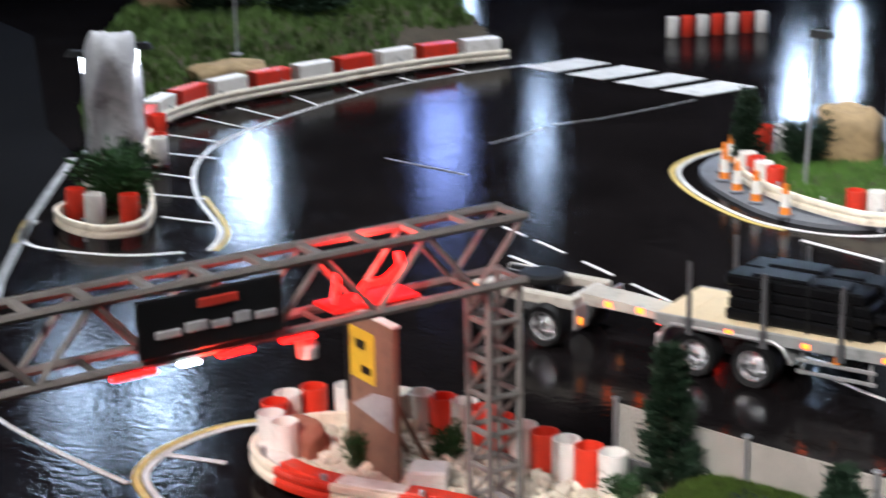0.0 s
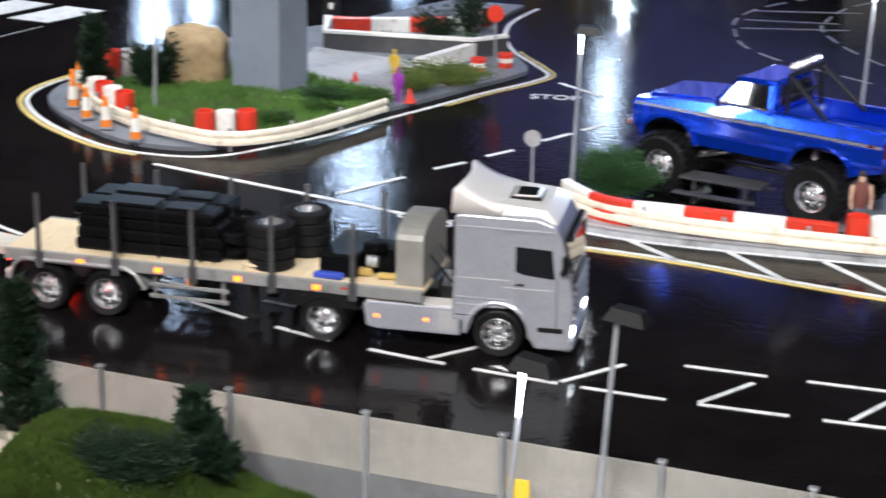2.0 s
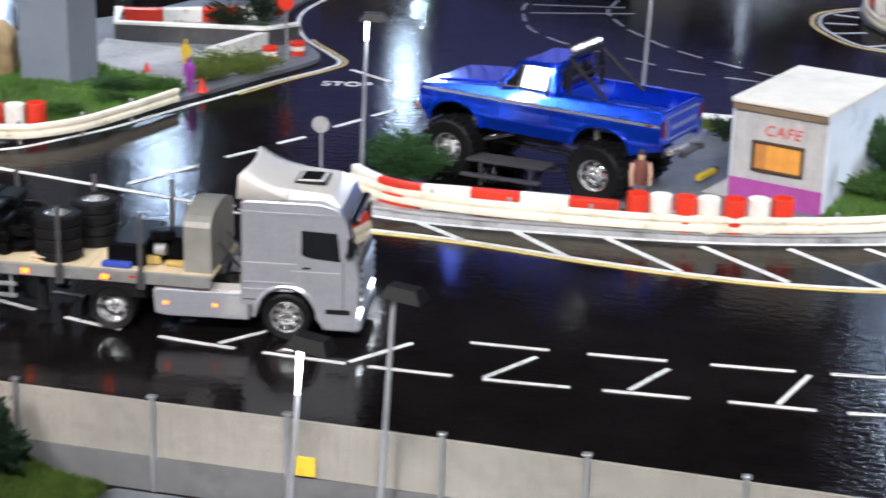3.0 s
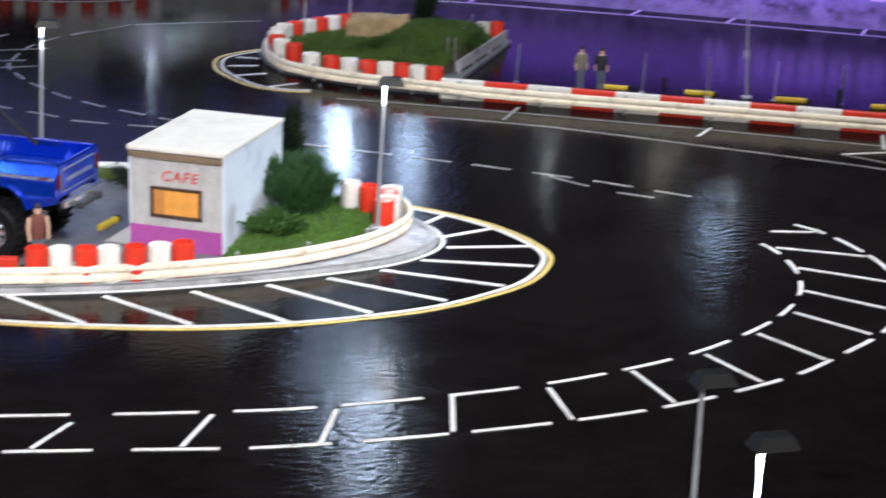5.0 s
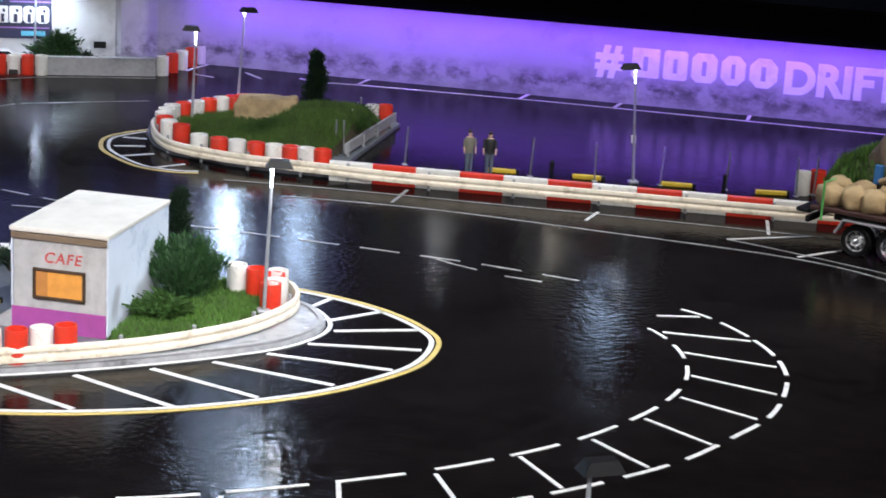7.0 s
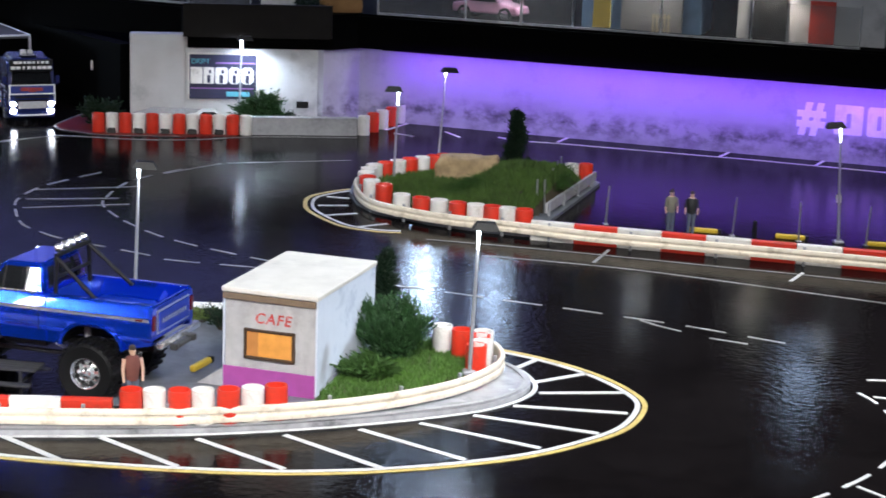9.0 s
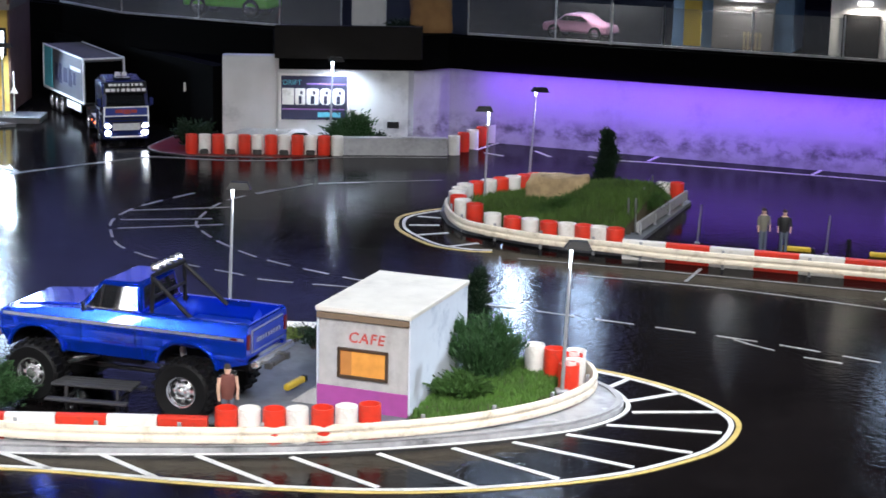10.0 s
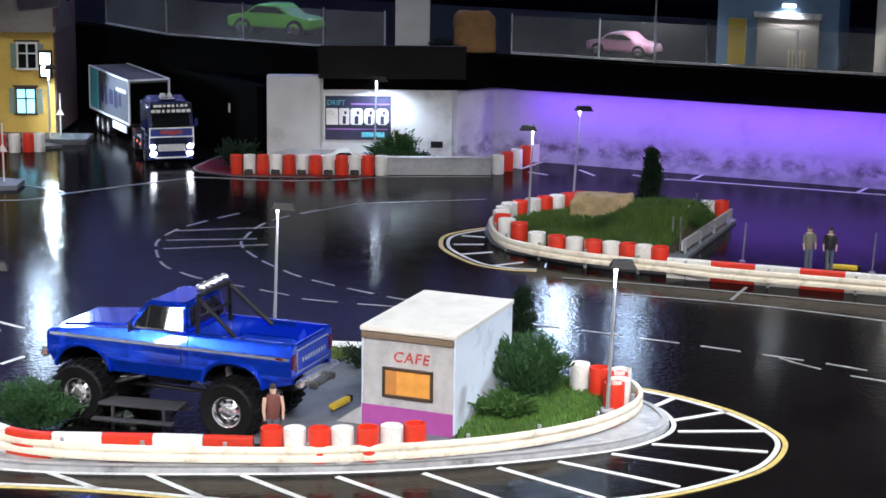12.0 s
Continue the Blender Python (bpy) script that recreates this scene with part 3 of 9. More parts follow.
r_base = [(0.17, 5.90), (0.10, 5.81), (0.09, 5.69), (0.11, 5.54), (0.16, 5.42), (0.31, 5.29), (0.47, 5.20), (0.62, 5.15), (0.68, 5.36), (0.90, 5.92), (0.84, 6.06), (0.55, 6.10), (0.32, 6.02)]
tagged(slab("pavement", r_base, 0, 0.010, PAVING), "grey kerb slab of the rock island", "kerb")
r_bed = [(0.20, 5.84), (0.15, 5.72), (0.17, 5.56), (0.24, 5.47), (0.34, 5.40), (0.52, 5.32), (0.60, 5.33), (0.68, 5.45), (0.83, 5.86), (0.76, 6.00), (0.5, 6.03), (0.33, 5.97)]


def r_z(x, y):
    return 0.010 + 0.082 * math.exp(-((x - 0.65) / 0.16) ** 4 - ((y - 5.62) / 0.24) ** 4) + 0.03 * math.exp(-((x - 0.36) / 0.16) ** 2 - ((y - 5.66) / 0.20) ** 2) + 0.004 * noise.noise((x * 18, y * 18, 2))


mound("rock_bed", r_bed, r_z, SOIL, 0.016)
grass("grass", in_poly(r_bed), 26000, r_z, GRASS_DARK, (0.13, 5.3, 0.86, 6.05), h=0.024, w=0.003, label="dark green rough grass on the mound")

# island with the hall column
K_OUT = [(-1.463, 5.443), (-1.483, 5.222), (-1.449, 5.035), (-1.380, 4.874), (-1.281, 4.735), (-1.226, 4.640), (-1.248, 4.550), (-1.328, 4.40), (-1.402, 4.235), (-1.477, 4.075), (-1.558, 3.89), (-1.640, 3.755), (-1.72, 3.650), (-1.832, 3.606), (-1.985, 3.620), (-2.137, 3.700), (-2.268, 3.802), (-2.360, 3.911), (-2.395, 4.001), (-2.400, 4.098), (-2.38, 4.2)]
k_paint = marking("column_island_marking", "white and yellow edge lines round the planted island")
k_path = curve(K_OUT)
part("yellow_line", ribbon(stretch(k_path, nearest(k_path, -1.90, 3.61), length(k_path)), 0.012), PAINT_YELLOW, k_paint)
part("white_line", ribbon(offset(k_path, -0.016), 0.011), PAINT_WHITE, k_paint)
part("yellow_line", ribbon(stretch(k_path, nearest(k_path, -1.38, 4.87), nearest(k_path, -1.40, 4.25)), 0.007), PAINT_YELLOW, k_paint)
k_edge = [p[:2] for p in offset(curve([(-1.52, 5.44), (-1.535, 5.22), (-1.50, 5.03), (-1.43, 4.87), (-1.345, 4.745), (-1.30, 4.65), (-1.32, 4.56), (-1.39, 4.41), (-1.462, 4.245), (-1.535, 4.095), (-1.61, 3.93), (-1.69, 3.79), (-1.76, 3.70), (-1.85, 3.665), (-1.975, 3.68), (-2.10, 3.75), (-2.22, 3.845), (-2.30, 3.94), (-2.33, 4.02), (-2.335, 4.10), (-2.30, 4.25)]), 0.0)]
tagged(slab("pavement", k_edge + [(-2.15, 4.75), (-1.95, 5.0), (-1.75, 5.44)], 0, 0.010, PAVING), "grey kerb pavement of the planted island", "kerb")
k_bed = [(-2.26, 4.10), (-2.25, 4.02), (-2.19, 3.95), (-2.10, 3.885), (-1.98, 3.81), (-1.83, 3.765), (-1.745, 3.765), (-1.68, 3.83), (-1.60, 3.98), (-1.52, 4.16), (-1.55, 4.27), (-1.70, 4.32), (-1.85, 4.42), (-2.05, 4.40)]


def k_z(x, y):
    return 0.013 + 0.022 * math.exp(-((x + 1.85) / 0.22) ** 2 - ((y - 4.02) / 0.18) ** 2) + 0.003 * noise.noise((x * 20, y * 20, 5))


mound("column_bed", k_bed, k_z, SOIL, 0.016)
grass("grass", in_poly(k_bed), 12000, k_z, GRASS, (-2.28, 3.74, -1.5, 4.45), h=0.014, w=0.0028, label="bright green turf round the column")
tagged(slab("pavement", [(-1.86, 4.36), (-1.54, 4.28), (-1.45, 4.40), (-1.40, 4.55), (-1.52, 4.60), (-1.90, 4.68)], 0.010, 0.013, CONCRETE), "pale concrete forecourt on the island", "paving")
# the column itself
col = Geo().prism([(-1.905, 4.132), (-1.778, 4.122), (-1.738, 4.205), (-1.865, 4.22)], 0.012, 6.5)
COLUMN = material("column_paint", (0.175, 0.20, 0.245), 0.35, vary=0.12, scale=12, bump=0.05, dirt=(0.13, 0.15, 0.185), dirt_scale=8)
tagged(part("column", col, COLUMN), "blue-grey painted square hall column", "column", kind="structure")
# the sunken wall behind
DARK_WALL = material("dark_concrete", (0.05, 0.05, 0.055), 0.5, vary=0.3, scale=30, dirt=(0.1, 0.1, 0.1))
low = thing("planter_wall", Matrix(), "dark low concrete wall with white capping behind the hedge", "wall")
part("wall", Geo().sweep([(-0.008, 0.010), (0.008, 0.010), (0.008, 0.055), (-0.008, 0.055)], [(-1.93, 4.86, 0), (-1.87, 4.68, 0), (-1.47, 4.72, 0), (-1.40, 4.80, 0)]), DARK_WALL, low)
part("capping", Geo().sweep([(-0.012, 0.055), (0.012, 0.055), (0.012, 0.062), (-0.012, 0.062)], [(-1.93, 4.86, 0), (-1.87, 4.68, 0), (-1.47, 4.72, 0), (-1.40, 4.80, 0)]), WHITE, low, "white painted capping")
part("capping", Geo().sweep([(-0.012, 0.010), (0.012, 0.010), (0.012, 0.05), (-0.012, 0.05)], [(-1.55, 4.50, 0), (-1.47, 4.72, 0)]), WHITE, low)

# gravel island under the gantry
G_OUT = [(-1.95, 2.19), (-2.06, 2.165), (-2.125, 2.12), (-2.160, 2.05), (-2.167, 1.95), (-2.136, 1.862), (-2.078, 1.811), (-2.0, 1.785), (-1.8, 1.79)]
g_paint = marking("gravel_island_marking", "white and yellow edge marking round the gravel island")
line(g_paint, G_OUT, 0.012, PAINT_YELLOW, "yellow_line")
part("white_line", ribbon(offset(curve(G_OUT), 0.015), 0.010), PAINT_WHITE, g_paint)
line(g_paint, [(-2.150, 1.933), (-2.045, 1.962)], 0.011, PAINT_WHITE, "hatch", False)
line(g_paint, [(-2.60, 1.93), (-2.480, 1.885), (-2.301, 1.846), (-2.116, 1.819)], 0.009, PAINT_WHITE, "lane_line")
G_RAIL = [(-1.86, 2.21), (-1.95, 2.19), (-2.02, 2.14), (-2.045, 2.07), (-2.02, 1.995), (-1.95, 1.948), (-1.857, 1.933), (-1.75, 1.95), (-1.656, 1.974), (-1.50, 1.988), (-1.38, 1.99)]
g_bed = [(-1.86, 2.20), (-1.94, 2.18), (-2.01, 2.13), (-2.03, 2.07), (-2.005, 2.005), (-1.94, 1.962), (-1.857, 1.947), (-1.75, 1.964), (-1.656, 1.988), (-1.50, 2.0), (-1.38, 2.0), (-1.36, 1.93), (-1.20, 1.94), (-0.95, 2.0), (-0.92, 2.13), (-1.10, 2.165), (-1.36, 2.20), (-1.60, 2.215)]


def g_z(x, y):
    return 0.020 + 0.004 * noise.noise((x * 14, y * 14, 9)) + (0.085 * math.exp(-((x + 1.20) / 0.15) ** 4 - ((y - 2.08) / 0.085) ** 4) if x > -1.5 else 0)


mound("gravel_bed", g_bed, g_z, material("gravel_base", (0.42, 0.38, 0.30), 0.9, vary=0.4, scale=120, bump=0.8, bump_scale=160), 0.014, "pale gravel bed of the island")
hedge_area = in_poly(g_bed)
MOSS = material("moss_yellow_green", (0.034, 0.060, 0.008), 0.8, vary=0.6, scale=45, spec=0.2)
grass("hedge_grass", lambda x, y: x > -1.34 and hedge_area(x, y), 42000, g_z, MOSS, (-1.4, 1.92, -0.9, 2.2), h=0.013, w=0.0026, label="yellow-green mossy mound by the fence")

# outer island
L_OUT = [(-2.864, 2.799), (-2.948, 2.927), (-3.194, 3.114), (-3.391, 3.312), (-3.516, 3.519), (-3.570, 3.735), (-3.601, 4.038), (-3.596, 4.361), (-3.532, 4.606), (-3.424, 4.883)]
l_paint = marking("outer_island_marking", "white line and cross ticks along the outer barrier")
line(l_paint, L_OUT, 0.011, PAINT_WHITE, "white_line")
part("yellow_line", ribbon(offset(curve(L_OUT[:3]), -0.016), 0.010), PAINT_YELLOW, l_paint)
for a, b in (((-3.144, 2.939), (-3.000, 2.965)), ((-3.304, 3.074), (-3.170, 3.110)), ((-3.443, 3.224), (-3.320, 3.240)), ((-3.578, 3.392), (-3.43, 3.421)), ((-3.712, 3.550), (-3.534, 3.561)), ((-3.809, 3.753), (-3.574, 3.72)), ((-3.787, 3.905), (-3.585, 3.865)), ((-3.750, 4.111), (-3.60, 4.05)), ((-3.684, 4.294), (-3.60, 4.25)), ((-3.66, 4.50), (-3.56, 4.47)), ((-3.60, 4.70), (-3.50, 4.67))):
    line(l_paint, [a, b], 0.010, PAINT_WHITE, "tick", False)
line(l_paint, [(-2.95, 2.28), (-3.073, 2.400), (-3.411, 2.796), (-3.743, 3.229)], 0.022, PAINT_OLD, "edge_line", False)
line(l_paint, [(-3.36, 2.76), (-3.319, 2.688), (-3.211, 2.615), (-3.008, 2.665), (-2.90, 2.76)], 0.012, PAINT_WHITE, "white_line")
line(l_paint, [(-3.38, 2.75), (-3.335, 2.675), (-3.26, 2.61)], 0.012, PAINT_YELLOW, "yellow_line")
L_RAIL = [(-3.36, 2.90), (-3.33, 2.79), (-3.23, 2.735), (-3.12, 2.74), (-3.09, 2.83), (-3.20, 2.97), (-3.352, 3.105), (-3.52, 3.27), (-3.67, 3.43), (-3.81, 3.62), (-3.855, 3.80), (-3.85, 3.975), (-3.79, 4.234), (-3.709, 4.55), (-3.63, 4.76), (-3.538, 4.924)]
l_bed = [(-3.35, 2.95), (-3.31, 2.81), (-3.22, 2.76), (-3.14, 2.77), (-3.12, 2.83), (-3.22, 2.97), (-3.38, 3.12), (-3.55, 3.28), (-3.70, 3.44), (-3.84, 3.63), (-3.885, 3.80), (-3.88, 3.975), (-3.82, 4.234), (-3.74, 4.55), (-3.66, 4.76), (-3.57, 4.95), (-4.0, 5.25), (-4.85, 5.2), (-4.9, 4.62), (-4.5, 4.08), (-3.98, 3.48)]


def l_z(x, y):
    return 0.015 + 0.10 * max(0.0, min(1.0, (math.hypot(x + 2.5, y - 3.9) - 1.38) / 0.5)) + 0.008 * noise.noise((x * 9, y * 9, 3))


mound("outer_bed", l_bed, l_z, SOIL, 0.03)
l_in = in_poly(l_bed)
grass("grass", lambda x, y: l_in(x, y) and x < -3.8 + 0.3 * noise.noise((x * 3, y * 3, 1)), 10000, l_z, GRASS_DARK, (-4.9, 3.3, -3.5, 5.3), h=0.03, w=0.006, label="rough grass bank behind the barrier blocks")


tagged(slab("floor_edge", [(-2.80, 2.05), (-3.42, 2.785), (-3.78, 3.26), (-4.05, 3.42), (-5.2, 4.4), (-9, 6), (-9, 0.5), (-3.6, 0.5)], 0, 0.003, HALL), "black cloth floor beyond the track edge", "floor")

# ---- guard rails ----
RAIL = [(0.004, -0.010), (-0.003, -0.009), (-0.005, -0.004), (-0.004, 0.001), (0.000, 0.0045), (0.000, 0.0075), (-0.004, 0.011), (-0.005, 0.016), (-0.003, 0.021), (0.004, 0.022), (0.006, 0.020), (0.006, -0.008)]


def guard_rail(points, label, side=-1, post_gap=0.16, z=0.026, mat=CREAM, bands=None):
    """A pressed beam on short posts."""
    path = curve([(x * 0.986, y * 0.986) for x, y in points], 0.015)
    rail = thing("guard_rail", Matrix(), label, "guard rail", "guard rails")
    prof = [(s * side, u + z) for s, u in RAIL]
    if bands:
        s, k, full = bands[0], bands[2], length(path)
        part("beam", Geo().sweep(prof, stretch(path, 0.0, s - 0.0004)), mat, rail, smooth=True)
        while s < full - 0.02:
            part("beam", Geo().sweep(prof, stretch(path, s, min(full, s + bands[1]) - 0.0004)), (RED, mat)[k % 2], rail, smooth=True)
            s, k = s + bands[1], k + 1
    else:
        part("beam", Geo().sweep(prof, path), mat, rail, smooth=True)
    s = 0.05
    while s < length(path):
        x, y, a = along(path, s)
        part("post", Geo().box((0, 0.013 * side, 0.014 + z / 2), (0.008, 0.006, 0.028 + z), 0.001), POLE, rail, m=pose(x, y, 0, 0, 0, a))
        s += post_gap
    return rail


C_RAIL = [(-0.955, 3.585), (-0.85, 3.52), (-0.69, 3.482), (-0.366, 3.478), (-0.149, 3.505), (0.073, 3.567), (0.247, 3.664), (0.348, 3.765), (0.402, 3.868), (0.401, 3.973), (0.36, 4.05)]
guard_rail(C_RAIL, "cream two-ridge guard rail curving round the cafe island", side=1)
guard_rail(R_RAIL, "cream guard rail round the rock island tip", side=1)
guard_rail([(-2.25, 4.12), (-2.245, 4.02), (-2.19, 3.94), (-2.109, 3.870), (-1.982, 3.795), (-1.828, 3.742), (-1.759, 3.738), (-1.703, 3.768), (-1.637, 3.845), (-1.580, 3.975), (-1.517, 4.15)], "cream guard rail in front of the column lawn", side=1)
guard_rail(G_RAIL, "red and cream guard rail round the gravel island", side=1, bands=(0.33, 0.11, 1))
guard_rail(L_RAIL, "long cream guard rail along the outer barrier", side=1, post_gap=0.22)


guard_rail([(0.60, 5.19), (0.784, 5.105), (1.179, 4.978), (1.55, 4.857), (1.80, 4.778), (2.02, 4.718)], "cream guard rail beam along the long barrier", side=1, post_gap=0.236)


def block_wall(points, label, size=0.10, h=0.045, w=0.022, z=0.0, colours=(RED, WHITE), first=0, name="barrier_wall", near=0.990, gap=0.0008):
    """A low wall of painted blocks, alternately red and white."""
    path = curve([(x * near, y * near) for x, y in points], 0.01)
    wall = thing(name, Matrix(), label, "barrier")
    n = max(1, round(length(path) / size))
    step = length(path) / n
    for k in range(n):
        piece = stretch(path, k * step + gap, (k + 1) * step - gap)
        prof = [(-w / 2, z), (w / 2, z), (w / 2, z + h - 0.003), (w / 2 - 0.003, z + h), (-w / 2 + 0.003, z + h), (-w / 2, z + h - 0.003)]
        part("block", Geo().sweep(prof, piece), colours[(k + first) % 2], wall)
    return wall


block_wall([(-0.935, 3.565), (-0.87, 3.50), (-0.80, 3.468), (-0.69, 3.466), (-0.50, 3.463), (-0.382, 3.459)], "red and white painted low wall behind the guard rail", 0.105, 0.050, 0.020, 0.010, first=1, near=1.0)
block_wall([(0.60, 5.185), (0.784, 5.128), (1.179, 5.0), (1.55, 4.88), (1.80, 4.80), (2.02, 4.74)], "long white barrier with red sections beside the road", 0.118, 0.056, 0.018, first=1)
block_wall([(-2.02, 2.02), (-1.94, 1.975), (-1.857, 1.957), (-1.75, 1.974), (-1.656, 1.998), (-1.50, 2.012), (-1.38, 2.015)], "red and white kerb wall along the gravel island", 0.11, 0.034, 0.032, 0.010, first=1)
block_wall([(-3.72, 3.46), (-3.84, 3.62), (-3.885, 3.80), (-3.88, 3.975), (-3.82, 4.234), (-3.74, 4.55), (-3.66, 4.76), (-3.57, 4.93)], "chunky red and white barrier blocks on the outer bank", 0.155, 0.072, 0.05, 0.010, gap=0.016)
block_wall([(-1.95, 4.95), (-1.83, 4.98), (-1.60, 5.10), (-1.56, 5.25)], "red and white barrier blocks behind the planter wall", 0.11, 0.05, 0.025)

# ---- the purple wall, the deck above it and the building ----
PURPLE_WALL = material("painted_wall", (0.42, 0.41, 0.47), 0.8, vary=0.10, scale=5, bump=0.15, bump_scale=120, dirt=(0.30, 0.29, 0.33), dirt_scale=4)


def wall_at(s):
    """A place on the long wall's face, s metres from its left end."""
    return 0.13 + 0.928 * s, 7.10 - 0.371 * s


d0, d1 = (0.13, 7.10), (3.6, 5.71)
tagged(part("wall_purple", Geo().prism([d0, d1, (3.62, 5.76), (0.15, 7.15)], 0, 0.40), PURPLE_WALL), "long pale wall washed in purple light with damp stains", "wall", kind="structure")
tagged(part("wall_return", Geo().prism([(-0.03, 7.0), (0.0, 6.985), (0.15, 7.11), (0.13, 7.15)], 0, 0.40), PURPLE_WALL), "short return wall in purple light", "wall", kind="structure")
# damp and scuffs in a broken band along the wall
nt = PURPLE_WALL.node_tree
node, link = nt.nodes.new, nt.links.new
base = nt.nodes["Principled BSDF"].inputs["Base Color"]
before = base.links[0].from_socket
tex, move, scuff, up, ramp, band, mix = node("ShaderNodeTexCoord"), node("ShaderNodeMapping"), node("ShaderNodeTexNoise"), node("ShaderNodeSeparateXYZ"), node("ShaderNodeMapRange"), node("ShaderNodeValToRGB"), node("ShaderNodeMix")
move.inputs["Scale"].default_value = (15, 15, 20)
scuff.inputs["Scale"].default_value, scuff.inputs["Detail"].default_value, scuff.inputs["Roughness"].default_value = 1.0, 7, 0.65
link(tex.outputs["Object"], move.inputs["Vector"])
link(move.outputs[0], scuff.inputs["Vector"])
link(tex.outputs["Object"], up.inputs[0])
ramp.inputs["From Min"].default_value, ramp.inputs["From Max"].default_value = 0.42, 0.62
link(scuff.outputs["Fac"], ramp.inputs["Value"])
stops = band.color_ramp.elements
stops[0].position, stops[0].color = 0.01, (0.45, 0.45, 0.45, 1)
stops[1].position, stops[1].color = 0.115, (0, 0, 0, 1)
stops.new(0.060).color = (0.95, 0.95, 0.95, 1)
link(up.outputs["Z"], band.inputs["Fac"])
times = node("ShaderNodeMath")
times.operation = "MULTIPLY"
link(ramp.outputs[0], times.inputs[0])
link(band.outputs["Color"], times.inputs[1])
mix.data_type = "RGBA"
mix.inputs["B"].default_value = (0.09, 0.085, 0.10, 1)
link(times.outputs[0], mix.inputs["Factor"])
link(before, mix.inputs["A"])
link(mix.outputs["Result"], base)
# painted sign on the wall: plain pale shapes
SIGN_PALE = material("pale_wall_paint", (0.90, 0.89, 0.92), 0.7, vary=0.12, scale=20, dirt=(0.7, 0.68, 0.72), dirt_scale=18)
sign = thing("wall_lettering", Matrix(), "pale painted blocks of a large sign on the purple wall", "sign", kind="structure")
face = Matrix.Translation((*wall_at(0), 0)) @ Matrix.Rotation(math.atan2(-0.371, 0.928), 4, "Z")


def flat_shape(poly, m):
    return Geo().add([(x, -0.002, z) for x, z in poly] + [(x, 0.004, z) for x, z in poly], [tuple(range(len(poly))), tuple(reversed(range(len(poly), 2 * len(poly))))] + [(i, (i + 1) % len(poly), len(poly) + (i + 1) % len(poly), len(poly) + i) for i in range(len(poly))], m)


def painted_word(text, size, m, parent, mat, name):
    """A word as flat mesh letters."""
    font = bpy.data.curves.new(name, "FONT")
    font.body, font.size, font.extrude, font.offset = text, size, 0.001, size * 0.045
    temp = new(name, font)
    me = bpy.data.meshes.new_from_object(temp.evaluated_get(bpy.context.evaluated_depsgraph_get()))
    bpy.data.objects.remove(temp)
    me.materials.append(mat)
    return part(name, me, None, parent, m=m)


painted_word("#", 0.150, face @ pose(1.665, -0.003, 0.106, 90, 0, 0), sign, SIGN_PALE, "mark")
sx = 1.79
for k, w in enumerate((0.098, 0.085, 0.090, 0.085, 0.098)):
    z0, z1 = 0.100, 0.205
    c = (0.004, 0.008, 0.018, 0.024, 0.028)[k]
    part("letter_block", flat_shape([(sx + c, z0), (sx + w - c, z0), (sx + w, z0 + c), (sx + w, z1 - c), (sx + w - c, z1), (sx + c, z1), (sx, z1 - c), (sx, z0 + c)], face), SIGN_PALE, sign)
    part("letter_slot", Geo().box((sx + w / 2, -0.004, 0.150), (w * 0.16, 0.003, 0.050), 0.0005, face), PURPLE_WALL, sign)
    sx += w + 0.014
painted_word("DRIFT", 0.152, face @ pose(sx + 0.006, -0.003, 0.094, 90, 0, 0) @ Matrix.Diagonal((0.98, 1, 1, 1)), sign, SIGN_PALE, "painted_word")

# deck above, with its black edge
deck_poly = [(-2.6, 8.75), (-1.487, 7.967), (-1.160, 7.546), (-0.544, 7.207), (-0.50, 6.955), (0.03, 6.985), (0.13, 7.07), (3.6, 5.66), (4.2, 7.2), (0.4, 9.0), (-2.0, 10.2)]
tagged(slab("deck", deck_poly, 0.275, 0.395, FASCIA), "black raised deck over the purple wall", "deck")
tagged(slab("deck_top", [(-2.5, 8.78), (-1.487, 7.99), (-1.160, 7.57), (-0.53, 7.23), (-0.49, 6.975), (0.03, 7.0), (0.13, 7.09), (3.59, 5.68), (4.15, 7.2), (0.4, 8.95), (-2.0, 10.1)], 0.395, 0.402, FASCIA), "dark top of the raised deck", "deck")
tagged(part("deck_face", Geo().prism([(-0.515, 6.925), (0.025, 6.955), (0.03, 6.984), (-0.50, 6.953)], 0.318, 0.440), material("dark_board", (0.010, 0.0085, 0.0075), 0.8, spec=0.15, vary=0.3, scale=12)), "dark brown board over the building front", "fascia", kind="structure")
# near-black sheet: the darkness of the void under the deck, put into colour
tagged(slab("wall_black", [(-0.75, 6.99), (-0.70, 7.03), (-1.10, 7.6), (-1.47, 8.02), (-2.6, 8.85), (-2.62, 8.80), (-1.52, 7.98), (-1.14, 7.55)], 0.0, 0.275, FASCIA), "near-black sheet standing for the unlit void under the deck", "wall")
# building front
tagged(slab("building_wall", [(-0.711, 6.955), (-0.510, 6.965), (-0.510, 7.02), (-0.711, 7.01)], 0, 0.322, PLASTER), "grey plaster end wall of the club building", "wall")
tagged(slab("building_wall", [(-0.508, 6.967), (-0.020, 6.99), (-0.020, 7.04), (-0.508, 7.02)], 0, 0.317, PLASTER), "white floodlit plaster front of the club building", "wall")
NAVY = material("poster_navy", (0.02, 0.022, 0.06), 0.5, vary=0.2, scale=20)
CYAN = material("poster_cyan", (0.10, 0.45, 0.55), 0.5, vary=0.1)
PINK = material("poster_violet", (0.25, 0.12, 0.35), 0.5, vary=0.1)
wallm = Matrix.Translation((-0.508, 6.9665, 0)) @ Matrix.Rotation(math.atan2(0.023, 0.488), 4, "Z")
